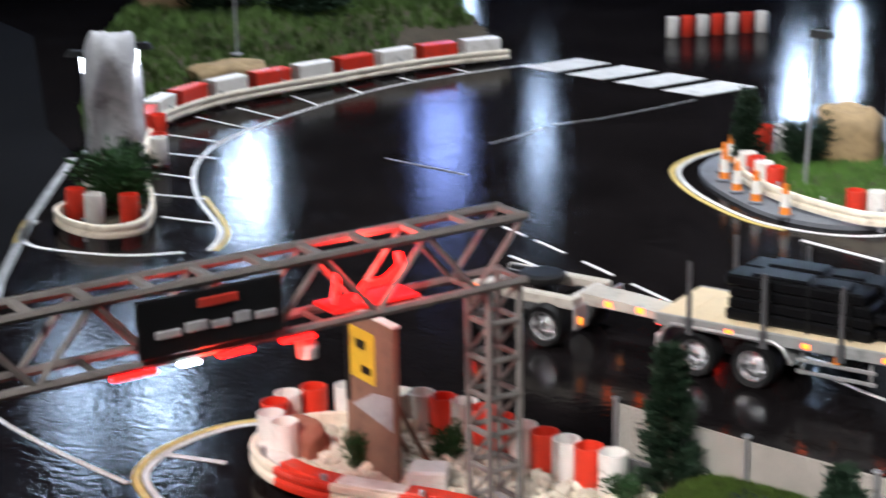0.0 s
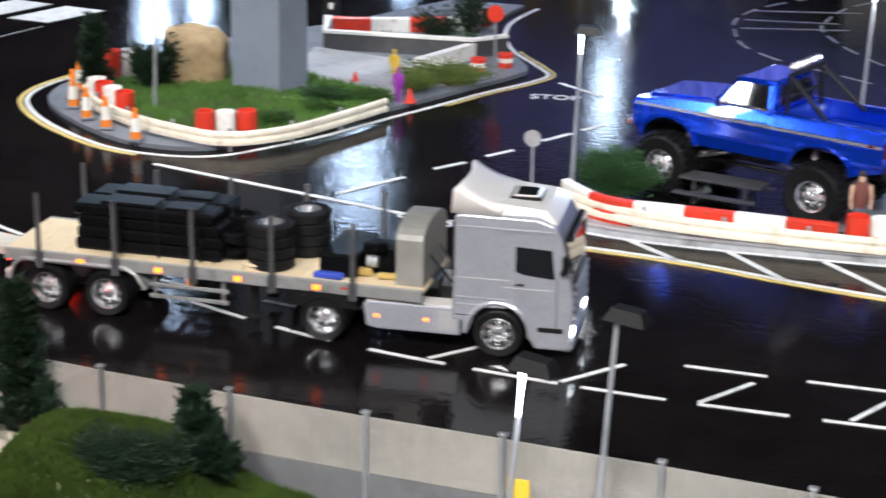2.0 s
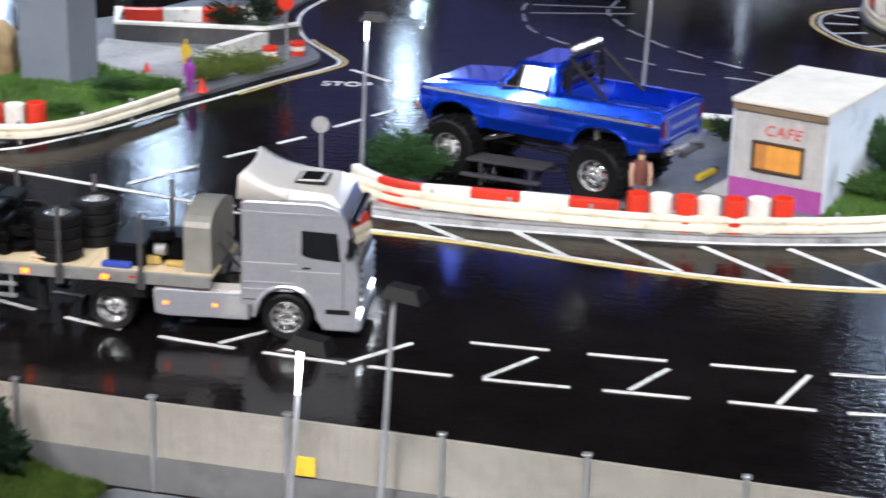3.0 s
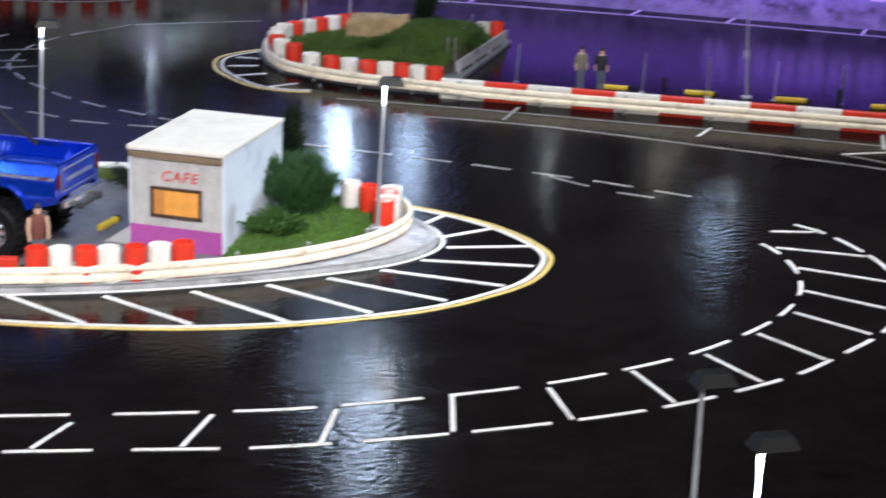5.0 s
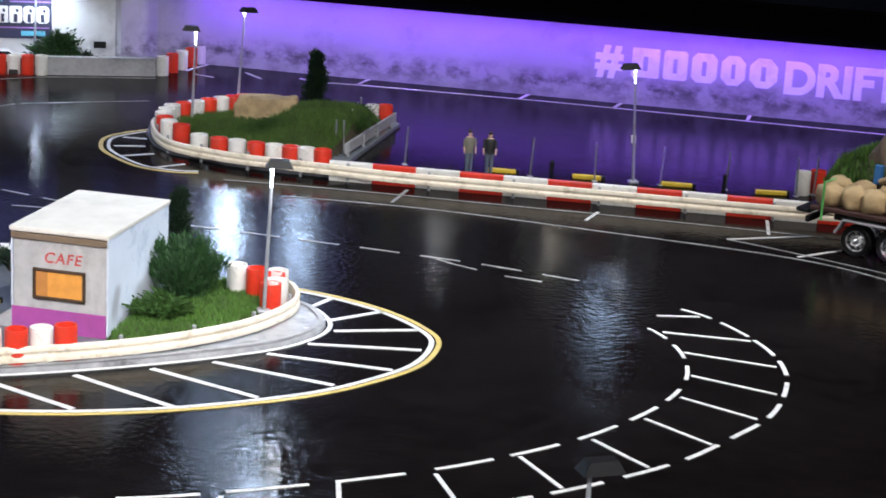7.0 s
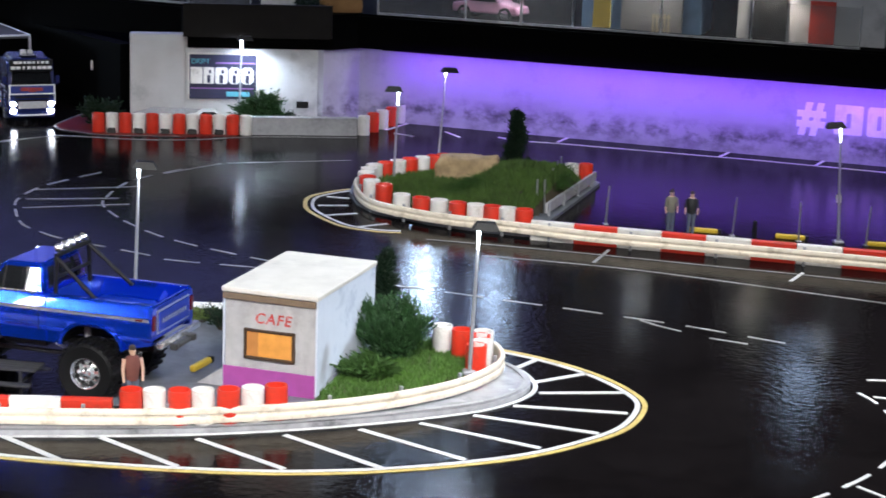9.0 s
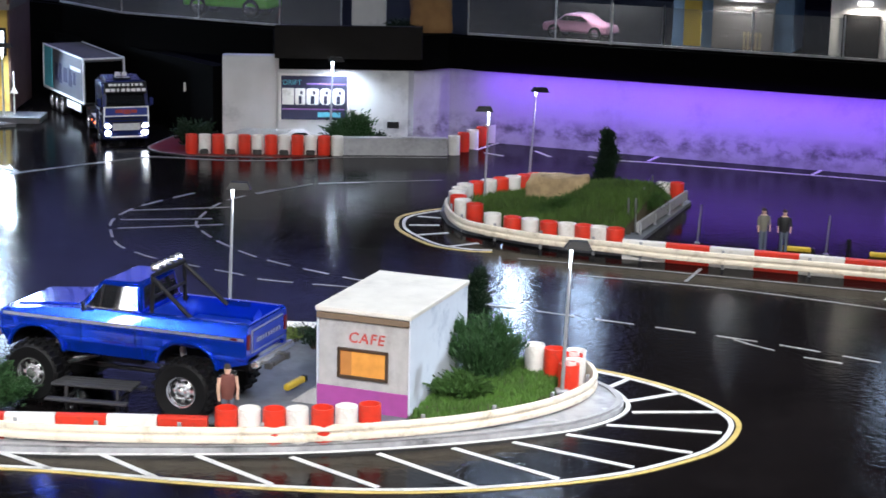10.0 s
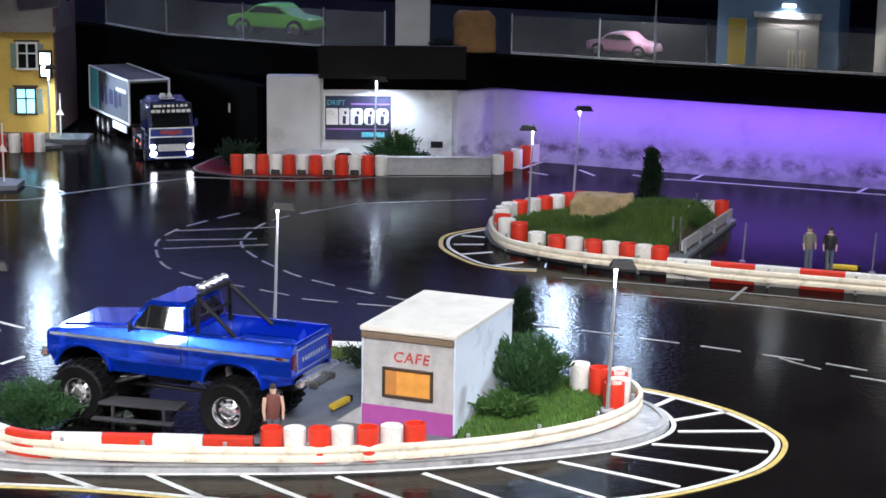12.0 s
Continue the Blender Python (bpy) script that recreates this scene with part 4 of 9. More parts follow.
poster = thing("poster_sign", wallm, "dark poster board with pale lettering blocks in a white frame", "sign")


def board(name, x0, z0, x1, z1, y, mat, parent, d=0.004, label=""):
    return part(name, Geo().box(((x0 + x1) / 2, y - d / 2, (z0 + z1) / 2), (x1 - x0, d, z1 - z0), 0.0008), mat, parent, label)


board("panel", 0.012, 0.085, 0.262, 0.250, -0.001, NAVY, poster)
for x0, z0, x1, z1 in ((0.008, 0.080, 0.014, 0.256), (0.260, 0.080, 0.266, 0.256), (0.008, 0.250, 0.266, 0.256)):
    board("frame", x0, z0, x1, z1, -0.002, WHITE, poster, 0.007)
board("stripe", 0.110, 0.216, 0.256, 0.222, -0.0055, PINK, poster, 0.002)
board("stripe", 0.018, 0.122, 0.25, 0.127, -0.0055, PINK, poster, 0.002)
for k, w in enumerate((0.044, 0.038, 0.046, 0.042, 0.046)):
    x = (0.018, 0.066, 0.108, 0.158, 0.204)[k]
    c = (0.001, 0.003, 0.006, 0.010, 0.010)[k]
    part("letter_block", flat_shape([(x + c, 0.142), (x + w - c, 0.142), (x + w, 0.142 + c), (x + w, 0.203 - c), (x + w - c, 0.203), (x + c, 0.203), (x, 0.203 - c), (x, 0.142 + c)], Matrix.Translation((0, -0.009, 0))), WHITE, poster)
    if k:
        part("letter_gap", Geo().box((x + w / 2, -0.0118, 0.160), (w * 0.30, 0.002, 0.030), 0.0004).box((x + w * 0.62, -0.0118, 0.187), (w * 0.22, 0.002, 0.012), 0.0004), NAVY, poster)
font = bpy.data.curves.new("poster_word", "FONT")
font.body, font.size, font.extrude = "DRIFT", 0.026, 0.0006
temp = new("poster_word", font)
me = bpy.data.meshes.new_from_object(temp.evaluated_get(bpy.context.evaluated_depsgraph_get()))
bpy.data.objects.remove(temp)
me.materials.append(CYAN)
part("title_word", me, None, poster, m=pose(0.020, -0.0065, 0.216, 90, 0, 0))
board("title_bar", 0.150, 0.095, 0.235, 0.113, -0.0055, CYAN, poster, 0.002)
board("wall_notice", 0.41, 0.055, 0.455, 0.08, 0.0, BLACK, thing("wall_notice", wallm, "small dark notice on the white wall", "sign"), 0.003)
tagged(part("wall_sign", Geo().box((0, 0, 0), (0.022, 0.006, 0.035), 0.001), WHITE, m=pose(-0.87, 7.17, 0.17)), "small white notice on the black wall", "sign")
low_wall = thing("low_wall", Matrix(), "grey concrete low wall beside the barrels", "wall")
part("wall", Geo().sweep([(-0.014, 0), (0.014, 0), (0.014, 0.058), (-0.014, 0.058)], [(-0.262, 6.715, 0), (0.125, 6.745, 0)]), CONCRETE, low_wall)
part("capping", Geo().sweep([(-0.018, 0.058), (0.018, 0.058), (0.018, 0.064), (-0.018, 0.064)], [(-0.262, 6.715, 0), (0.125, 6.745, 0)]), CONCRETE, low_wall)
tagged(part("rubble_heap", Geo().add([(-0.70, 6.90, 0), (-0.48, 6.85, 0), (-0.30, 6.93, 0), (-0.45, 6.94, 0.05), (-0.62, 6.94, 0.055), (-0.70, 6.95, 0.03)], [(0, 1, 4), (0, 4, 5), (1, 3, 4), (1, 2, 3)]), CONCRETE, smooth=False), "low pale bank against the building", "rubble", kind="stuff")
RED_FLOOR = material("red_floor_paint", (0.15, 0.008, 0.006), 0.35, vary=0.4, scale=50, dirt=(0.06, 0.01, 0.008), dirt_scale=16)
RED_EDGE = [(-0.859, 7.122), (-0.905, 7.026), (-0.941, 6.896), (-0.962, 6.800), (-0.952, 6.745), (-0.925, 6.703), (-0.870, 6.667), (-0.783, 6.623), (-0.652, 6.618), (-0.50, 6.622)]
tagged(slab("red_floor", RED_EDGE + [(-0.30, 6.66), (-0.45, 6.90), (-0.70, 6.98)], -0.001, 0.0012, RED_FLOOR), "dark red painted floor corner behind the barrel row", "floor paint")
line(marking("red_floor_edge", "pale line round the red floor corner"), RED_EDGE, 0.007, PAINT_OLD, z=0.0030)
# dark lumps added to draw the scuffs at the white barrels' feet
FOOT_DARK = material("dark_foot_lump", (0.035, 0.033, 0.032), 0.8, vary=0.4, scale=60, bump=0.6, bump_scale=200)
deck_lamp = thing("deck_lamp", pose(0.714, 6.845, 0.402), "tall thin steel lamp pole on the deck edge", "street lamp")
part("pole", Geo().rod((0, 0, 0), (0, 0, 0.33), 0.0032, 0.0025, 8), STEEL, deck_lamp)
part("head", Geo().box((0, 0.012, 0.335), (0.03, 0.05, 0.012), 0.003), BLACK, deck_lamp)
part("lamp_lens", Geo().box((0, 0.012, 0.3275), (0.022, 0.04, 0.003), 0.001), LED, deck_lamp)
lamp("deck_lamp_light", "SPOT", (0.714, 6.86, 0.72), (0.70, 6.95, 0.402), 9.0, (0.92, 0.95, 1.0), 0.012, spot=130, blend=0.6)

# ---- small things of the track ----
def drum_mesh(name, mat, r=0.0222, h=0.069):
    g = Geo().lathe([(r * 0.96, 0), (r, 0.002), (r, h - 0.002), (r * 0.98, h), (r * 0.86, h), (r * 0.84, h - 0.003), (r * 0.84, h - 0.03), (0.0001, h - 0.03)], 22)
    return g.mesh(name, mat, True)


DRUM = {"red": drum_mesh("barrel", RED), "white": drum_mesh("barrel", WHITE), "grey": drum_mesh("barrel", CONCRETE)}
DRUM_S = {"red": drum_mesh("barrel", RED, 0.026, 0.064), "white": drum_mesh("barrel", WHITE, 0.026, 0.064)}


def barrel(x, y, colour, z=0.0, small=False, lean=0.0, note="beside the guard rail"):
    ob = new("barrel", (DRUM_S if small else DRUM)[colour])
    ob.matrix_basis = pose(x, y, z, lean, lean * 0.5, (x * 977 + y * 311) % 90)
    return tagged(ob, f"open {colour} plastic tube barrel {note}", "barrel", "track barrels")


for k in range(7):
    barrel(-0.348 + 0.0462 * k, 3.459 + 0.0016 * k * max(k - 2, 0), ("red", "white", "red", "white", "red", "white", "red")[k], 0.0105, lean=(1.2, -1.0, 0.6, -1.6, 1.0, 0.4, -1.2)[k], note="standing behind the cafe guard rail")
for x, y, c, z in ((0.276, 3.935, "white", 0.010), (0.316, 3.905, "red", 0.010), (0.352, 3.862, "red", 0.010), (0.352, 3.812, "white", 0.012), (0.338, 3.782, "red", 0.012), (0.362, 3.893, "white", 0.010)):
    barrel(x, y, c, z + 0.004, note="at the tip of the cafe lawn")
for k in range(12):
    barrel(-0.795 + 0.0475 * k, 6.685 + 0.0015 * k, "red" if k % 2 == 0 else "white", note="in the row before the club building")
for k in range(6):
    barrel(0.150 + 0.036 * k, 6.76 + 0.070 * k, "white" if k % 2 == 0 else "red", note="in the purple light by the wall")
for x, y, c in ((0.240, 5.42, "white"), (0.296, 5.378, "red"), (0.347, 5.352, "white"), (0.399, 5.322, "red"), (0.450, 5.300, "white"), (0.497, 5.282, "red"), (0.540, 5.262, "white"), (0.585, 5.245, "red")):
    barrel(x * 0.989, y * 0.989, c, 0.0105, small=True, note="along the rock island rail")
for x, y, c in ((0.190, 5.50, "red"), (0.155, 5.56, "white"), (0.143, 5.62, "red"), (0.140, 5.685, "white"), (0.150, 5.75, "white"), (0.168, 5.81, "white"), (0.205, 5.85, "red"), (0.245, 5.885, "white"), (0.285, 5.925, "red"), (0.325, 5.955, "white"), (0.365, 5.985, "red"), (0.40, 6.01, "red")):
    barrel(x, y, c, 0.0105, small=True, note="round the tip of the rock island")
for x, y, c in ((0.80, 5.87, "white"), (0.845, 5.875, "red")):
    barrel(x, y, c, 0.010, note="at the back of the rock island")
for x, y, c in ((-1.807, 3.752, "red"), (-1.762, 3.765, "white"), (-1.722, 3.79, "red"), (-2.05, 3.845, "red"), (-2.095, 3.875, "white"), (-2.135, 3.91, "red"), (-2.17, 3.94, "white")):
    barrel(x, y, c, 0.004, note="behind the lawn guard rail")
for x, y, c in ((-2.255, 4.19, "red"), (-2.215, 4.215, "white")):
    barrel(x, y, c, 0.010, note="by the small conifer")
for x, y, c in ((-2.004, 2.13, "red"), (-1.962, 2.165, "white"), (-1.92, 2.18, "red"), (-1.875, 2.19, "white"), (-1.845, 2.205, "white"), (-1.805, 2.21, "red"), (-1.765, 2.212, "white"), (-1.725, 2.205, "red"), (-1.682, 2.19, "red"), (-1.635, 2.182, "white"), (-1.592, 2.176, "red"), (-1.550, 2.170, "white"), (-1.508, 2.166, "red"), (-1.466, 2.165, "white"),
                (-2.02, 2.085, "white"), (-2.012, 2.045, "red"), (-1.985, 2.005, "white"), (-1.945, 1.99, "white")):
    barrel(x, y, c, 0.015, note="on the gravel island")
for k in range(7):
    barrel(-3.279 + 0.034 * k, 5.53 + 0.042 * k, "white" if k % 2 == 0 else "red", note="in the far row past the crossing")
for k, (x, y) in enumerate(((-1.74, 7.07), (-1.69, 7.085), (-1.64, 7.10), (-1.60, 7.11))):
    barrel(x, y, "red" if k % 2 == 0 else "white", note="before the yellow house")
for x, y, c in ((-3.27, 2.80, "red"), (-3.20, 2.79, "white"), (-3.13, 2.83, "red"), (-3.32, 2.90, "white"), (-3.50, 3.30, "red"), (-3.47, 3.27, "white"), (-3.66, 3.46, "red")):
    barrel(x, y, c, 0.012, note="on the far-off plant island")

# cones
ORANGE = material("cone_orange", (0.75, 0.20, 0.015), 0.45, vary=0.12, scale=60)
ORANGE_LIT = material("reflector_glow", (0.8, 0.2, 0.02), 0.4, glow=((1.0, 0.28, 0.03), 1.2))
cone = thing("traffic_cone", pose(-1.938, 3.672, 0.010), "orange and white traffic cone on a grey base", "cone", "traffic cones")
part("base", Geo().box((0, 0, 0.004), (0.034, 0.034, 0.008), 0.002), PAVING, cone)
part("body", Geo().lathe([(0.013, 0.008), (0.0115, 0.024)], 16), ORANGE, cone)
part("band", Geo().lathe([(0.0115, 0.024), (0.0085, 0.055)], 16), WHITE, cone, "white reflective band")
part("tip", Geo().lathe([(0.0085, 0.055), (0.005, 0.076), (0.0, 0.078)], 16), ORANGE, cone)
for x, y, a in ((-2.045, 3.74, 20), (-2.125, 3.80, 40), (-2.20, 3.88, 10), (-2.235, 3.945, 60), (-2.262, 4.03, 30), (-2.28, 4.09, 15)):
    copy_thing(cone, pose(x, y, 0.010, 0, 0, a))

# street lamps
HEAD = material("lamp_head_black", (0.006, 0.006, 0.0065), 0.5, vary=0.2, spec=0.25)


def street_lamp(x, y, h=0.34, lit=True, spin=0.0, lean=(0.0, 0.0), z=0.0, power=0.8, glow=0.05, tint=(0.86, 0.92, 1.0), lens=LED, label="tall grey street lamp with a black head, lit"):
    one = thing("street_lamp", pose(x, y, z, lean[0], lean[1], spin), label, "street lamp", "street lamps")
    part("foot", Geo().box((0, 0, 0.004), (0.028, 0.028, 0.008), 0.002), POLE, one)
    part("pole", Geo().lathe([(0.0046, 0.006), (0.0030, h - (glow if lit else 0.008))], 12), POLE, one, smooth=True)
    g = Geo()
    g.add([(-0.028, -0.016, h - 0.008), (0.028, -0.016, h - 0.008), (0.028, 0.016, h - 0.008), (-0.028, 0.016, h - 0.008), (-0.019, -0.010, h + 0.008), (0.019, -0.010, h + 0.008), (0.019, 0.010, h + 0.008), (-0.019, 0.010, h + 0.008)],
          [(3, 2, 1, 0), (4, 5, 6, 7), (0, 1, 5, 4), (1, 2, 6, 5), (2, 3, 7, 6), (3, 0, 4, 7)], Matrix.Translation((0.014, 0, 0)))
    part("head", g, HEAD, one)
    if lit:
        # the glow runs down the pole top in place of lamplight falling on it
        part("lamp_lens", Geo().lathe([(0.0018, h - glow), (0.0022, h - glow * 0.6), (0.0034, h - 0.014), (0.0036, h - 0.008)], 12), lens, one, "white lens drawn out into a glowing pole top")
        at = one.matrix_basis @ Vector((0.022, -0.012, h - 0.022))
        lamp("street_lamp_light", "SPOT", at, at - Vector((0, 0, 1)), power, tint, 0.008, spot=150, blend=0.6)
    return one


street_lamp(0.323, 3.757, 0.318, z=0.028, lean=(0, 1.6), spin=0)
street_lamp(0.228, 5.80, 0.315, lean=(0, -1.5), spin=180)
street_lamp(0.380, 6.038, 0.345, lean=(0, 3.0), spin=20, glow=0.022)
street_lamp(-0.418, 4.215, 0.368, lean=(0, 1.8), spin=0, glow=0.03)
street_lamp(-0.308, 6.90, 0.322, lean=(0, 1.5), spin=10, power=3.6, tint=(0.66, 0.80, 1.0), lens=LED_STRONG)
post_lamp = street_lamp(1.481, 5.165, 0.342, lean=(0, 3.5), spin=180)
part("control_box", Geo().box((0, -0.006, 0.128), (0.013, 0.010, 0.022), 0.001), WHITE, post_lamp)
street_lamp(-0.945, 3.66, 0.345, lean=(0, 1.5), spin=10)
street_lamp(-0.620, 1.94, 0.345, lean=(0, 4), spin=-12, glow=0.07)
street_lamp(-0.546, 2.125, 0.345, lit=False, lean=(0, 3), spin=-12, label="grey street lamp with a black head, unlit")
street_lamp(0.605, 2.085, 0.345, lit=False, spin=10, label="grey street lamp with a black head, unlit")
street_lamp(0.627, 1.89, 0.345, spin=10, glow=0.07)
street_lamp(-2.003, 3.905, 0.37, lit=False, lean=(0, 2), label="slim grey street lamp without light on the lawn", z=0.012)
street_lamp(-4.05, 4.2, 0.36, lit=False, label="slim grey street lamp without light on the bank", z=0.08)
street_lamp(-3.62, 3.36, 0.265, z=0.02, spin=30)
street_lamp(-3.74, 3.28, 0.265, z=0.0, spin=200)
street_lamp(-1.60, 7.30, 0.30, z=0.0, spin=0, power=2.0, tint=(0.66, 0.80, 1.0))

# posts and rope behind the far barrier
post = thing("fence_post", pose(0.640, 5.425, 0), "thin grey metal fence post beside the barrier", "post", "fence posts")
part("shaft", Geo().rod((0, 0, 0.004), (0, 0, 0.115), 0.003), STEEL, post)
part("foot", Geo().box((0, 0, 0.002), (0.016, 0.016, 0.004), 0.001), STEEL, post)
for k, (x, y) in enumerate(((0.663, 5.42), (0.70, 5.60), (0.73, 5.72), (0.757, 5.80), (0.836, 5.345), (1.187, 5.225), (1.367, 5.170), (1.553, 5.137), (1.736, 5.096), (1.927, 5.029), (1.985, 5.048))):
    copy_thing(post, pose(x, y, 0, 0, (3 if k % 3 else -1), 0))
back_rail = thing("back_rail", Matrix(), "grey metal crash rail along the back of the rock island", "guard rail")
part("beam", Geo().sweep([(-0.004, 0.02), (0.004, 0.02), (0.004, 0.05), (-0.004, 0.05)], [(0.665, 5.385, 0), (0.755, 5.60, 0), (0.88, 5.90, 0)]), CONCRETE, back_rail)
for k in range(4):
    part("post", Geo().box((0.675 + 0.062 * k, 5.40 + 0.15 * k, 0.0225), (0.008, 0.008, 0.045), 0.001), POLE, back_rail)
YELLOW = material("yellow_paint", (0.62, 0.42, 0.03), 0.5, vary=0.2, scale=50, dirt=(0.3, 0.2, 0.03), dirt_scale=30)
for x, y, l, a in ((1.11, 5.262, 0.085, -17), (1.35, 5.20, 0.085, -17), (1.60, 5.125, 0.09, -15), (1.857, 5.045, 0.09, -12), (-0.239, 3.82, 0.075, 65)):
    stop_block = thing("parking_stop", pose(x, y, 0.0125 if x < 0 else 0.0, 0, 0, a), "yellow and black painted parking stop on the ground", "parking stop", "parking stops")
    part("bar", Geo().box((0, 0, 0.007), (l, 0.014, 0.014), 0.003), YELLOW, stop_block)
    part("end_cap", Geo().box((l / 2 + 0.005, 0, 0.007), (0.01, 0.014, 0.014), 0.002), BLACK, stop_block)
for x, y in ((1.25, 5.22), (1.73, 5.09)):
    tagged(part("bollard", Geo().lathe([(0.006, 0), (0.006, 0.045), (0.004, 0.048)], 10), BLACK, m=pose(x, y, 0)), "short black bollard behind the barrier", "bollard", "bollards")

# foreground mesh fence
fence = thing("mesh_fence", Matrix(), "pale wire mesh fence on galvanised posts along the verge", "fence")
F_PATH = [(-1.50, 2.232, 0), (-1.27, 2.206, 0), (-1.07, 2.192, 0), (-0.87, 2.180, 0), (-0.68, 2.172, 0), (-0.47, 2.160, 0), (-0.28, 2.145, 0), (-0.08, 2.13, 0), (0.12, 2.115, 0)]
WIRE = material("fence_wire", (0.29, 0.27, 0.24), 0.6, metal=0.0, vary=0.2, scale=40)
FENCE_BASE = material("fence_plinth", (0.115, 0.115, 0.118), 0.55, vary=0.25, scale=30, dirt=(0.07, 0.07, 0.07), dirt_scale=9)
wires = Geo()
part("plinth", Geo().sweep([(-0.004, 0.0), (0.003, 0.0), (0.003, 0.050), (-0.004, 0.050)], F_PATH), FENCE_BASE, fence, "dull grey concrete plinth")
for k in range(36):
    z = 0.0512 + k * 0.00222
    wires.sweep([(-0.0004, z - 0.00072), (0.0004, z - 0.00072), (0.0004, z + 0.00072), (-0.0004, z + 0.00072)], F_PATH)
part("wire_mesh", wires, WIRE, fence)["kind"] = "stuff"
wires = Geo()
total = length(F_PATH)
for k in range(int(total / 0.013)):
    x, y, a = along(F_PATH, k * 0.013)
    wires.box((x, y, 0.090), (0.0009, 0.0007, 0.080))
part("wire_mesh", wires, WIRE, fence)["kind"] = "stuff"
part("top_wire", Geo().sweep([(-0.001, 0.129), (0.001, 0.129), (0.001, 0.1315), (-0.001, 0.1315)], F_PATH), WIRE, fence)
for x, y, z in F_PATH:
    fp = part("post", Geo().box((x, y - 0.004, 0.069), (0.007, 0.006, 0.138), 0.001), STEEL, fence)
    part("cap", Geo().box((x, y - 0.004, 0.140), (0.012, 0.010, 0.004), 0.001), STEEL, fp)
tagged(part("warning_sign", Geo().box((0, 0, 0), (0.030, 0.002, 0.028), 0.0006), YELLOW, m=pose(-0.655, 2.160, 0.070)), "small yellow warning plate on the mesh fence", "sign")
tagged(slab("verge", [(-1.45, 1.75), (0.3, 1.70), (0.3, 2.09), (0.12, 2.105), (-0.5, 2.145), (-0.92, 2.165)], 0, 0.004, PAVING), "grey verge behind the mesh fence", "paving")

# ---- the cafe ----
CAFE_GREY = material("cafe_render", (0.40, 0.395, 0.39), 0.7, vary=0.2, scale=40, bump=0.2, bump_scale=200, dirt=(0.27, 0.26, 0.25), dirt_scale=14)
# the blue-grey blotches put plant shadows into the side wall's colour, besides grime
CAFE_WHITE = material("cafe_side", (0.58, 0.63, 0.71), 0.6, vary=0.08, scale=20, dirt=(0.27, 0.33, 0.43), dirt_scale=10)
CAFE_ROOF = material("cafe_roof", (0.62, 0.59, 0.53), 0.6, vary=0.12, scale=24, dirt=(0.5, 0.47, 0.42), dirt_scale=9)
MAGENTA = material("cafe_magenta", (0.33, 0.06, 0.27), 0.6, vary=0.15, scale=40)
WOOD_DARK = material("dark_wood", (0.06, 0.035, 0.02), 0.5, vary=0.3, scale=60)
cafe = thing("cafe", pose(0.002, 3.648, 0, 0, 0, 158.5), "white kiosk with a red word over its serving window", "kiosk")
# x runs along the front from the right corner, y into the back is negative
W, D, HT = 0.202, 0.335, 0.205
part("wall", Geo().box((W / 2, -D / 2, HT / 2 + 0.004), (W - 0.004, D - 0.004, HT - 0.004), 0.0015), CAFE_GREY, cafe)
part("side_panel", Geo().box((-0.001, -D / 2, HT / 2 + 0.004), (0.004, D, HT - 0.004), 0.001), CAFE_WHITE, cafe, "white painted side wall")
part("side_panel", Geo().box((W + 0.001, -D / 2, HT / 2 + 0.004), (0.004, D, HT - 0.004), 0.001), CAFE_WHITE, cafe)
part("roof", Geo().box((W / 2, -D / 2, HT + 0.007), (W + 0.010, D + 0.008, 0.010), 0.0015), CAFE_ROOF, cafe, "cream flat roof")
part("fascia", Geo().box((W / 2, 0.0025, HT - 0.006), (W + 0.002, 0.005, 0.013), 0.001), material("fascia_brown", (0.16, 0.11, 0.07), 0.6, vary=0.2, scale=40), cafe)
part("plinth", Geo().box((W / 2, 0.002, 0.026), (W, 0.004, 0.050), 0.001), MAGENTA, cafe, "magenta painted plinth")
win = part("window_frame", Geo().box((0.100, 0.003, 0.1325), (0.112, 0.006, 0.006), 0.001).box((0.100, 0.003, 0.0745), (0.112, 0.006, 0.006), 0.001).box((0.047, 0.003, 0.1035), (0.006, 0.006, 0.064), 0.001).box((0.153, 0.003, 0.1035), (0.006, 0.006, 0.064), 0.001), WOOD_DARK, cafe, "dark wooden window frame")
WARM = material("warm_lit_pane", (0.46, 0.22, 0.05), 0.3, vary=0.35, scale=45, glow=((1.0, 0.34, 0.05), 0.17))
WARM2 = material("warm_lit_blind", (0.36, 0.17, 0.05), 0.4, vary=0.3, scale=30, glow=((1.0, 0.24, 0.03), 0.09))
part("pane", Geo().box((0.088, 0.0008, 0.1035), (0.076, 0.0016, 0.056)), WARM, win, "glowing amber pane")
part("blind", Geo().box((0.138, 0.0010, 0.1035), (0.026, 0.0018, 0.056)), WARM2, win)
font = bpy.data.curves.new("cafe_word", "FONT")
font.body, font.size, font.align_x, font.extrude = "CAFE", 0.031, "CENTER", 0.0006
font.shear, font.space_character, font.offset = 0.18, 1.15, 0.0004
temp = new("cafe_word", font)
me = bpy.data.meshes.new_from_object(temp.evaluated_get(bpy.context.evaluated_depsgraph_get()))
bpy.data.objects.remove(temp)
me.materials.append(material("red_lettering", (0.50, 0.06, 0.05), 0.6, vary=0.3, scale=60, dirt=(0.5, 0.36, 0.34), dirt_scale=70))
word = part("lettering", me, None, cafe, "red painted word")
word.matrix_basis = pose(0.094, 0.0012, 0.148, 90, 0, 180)
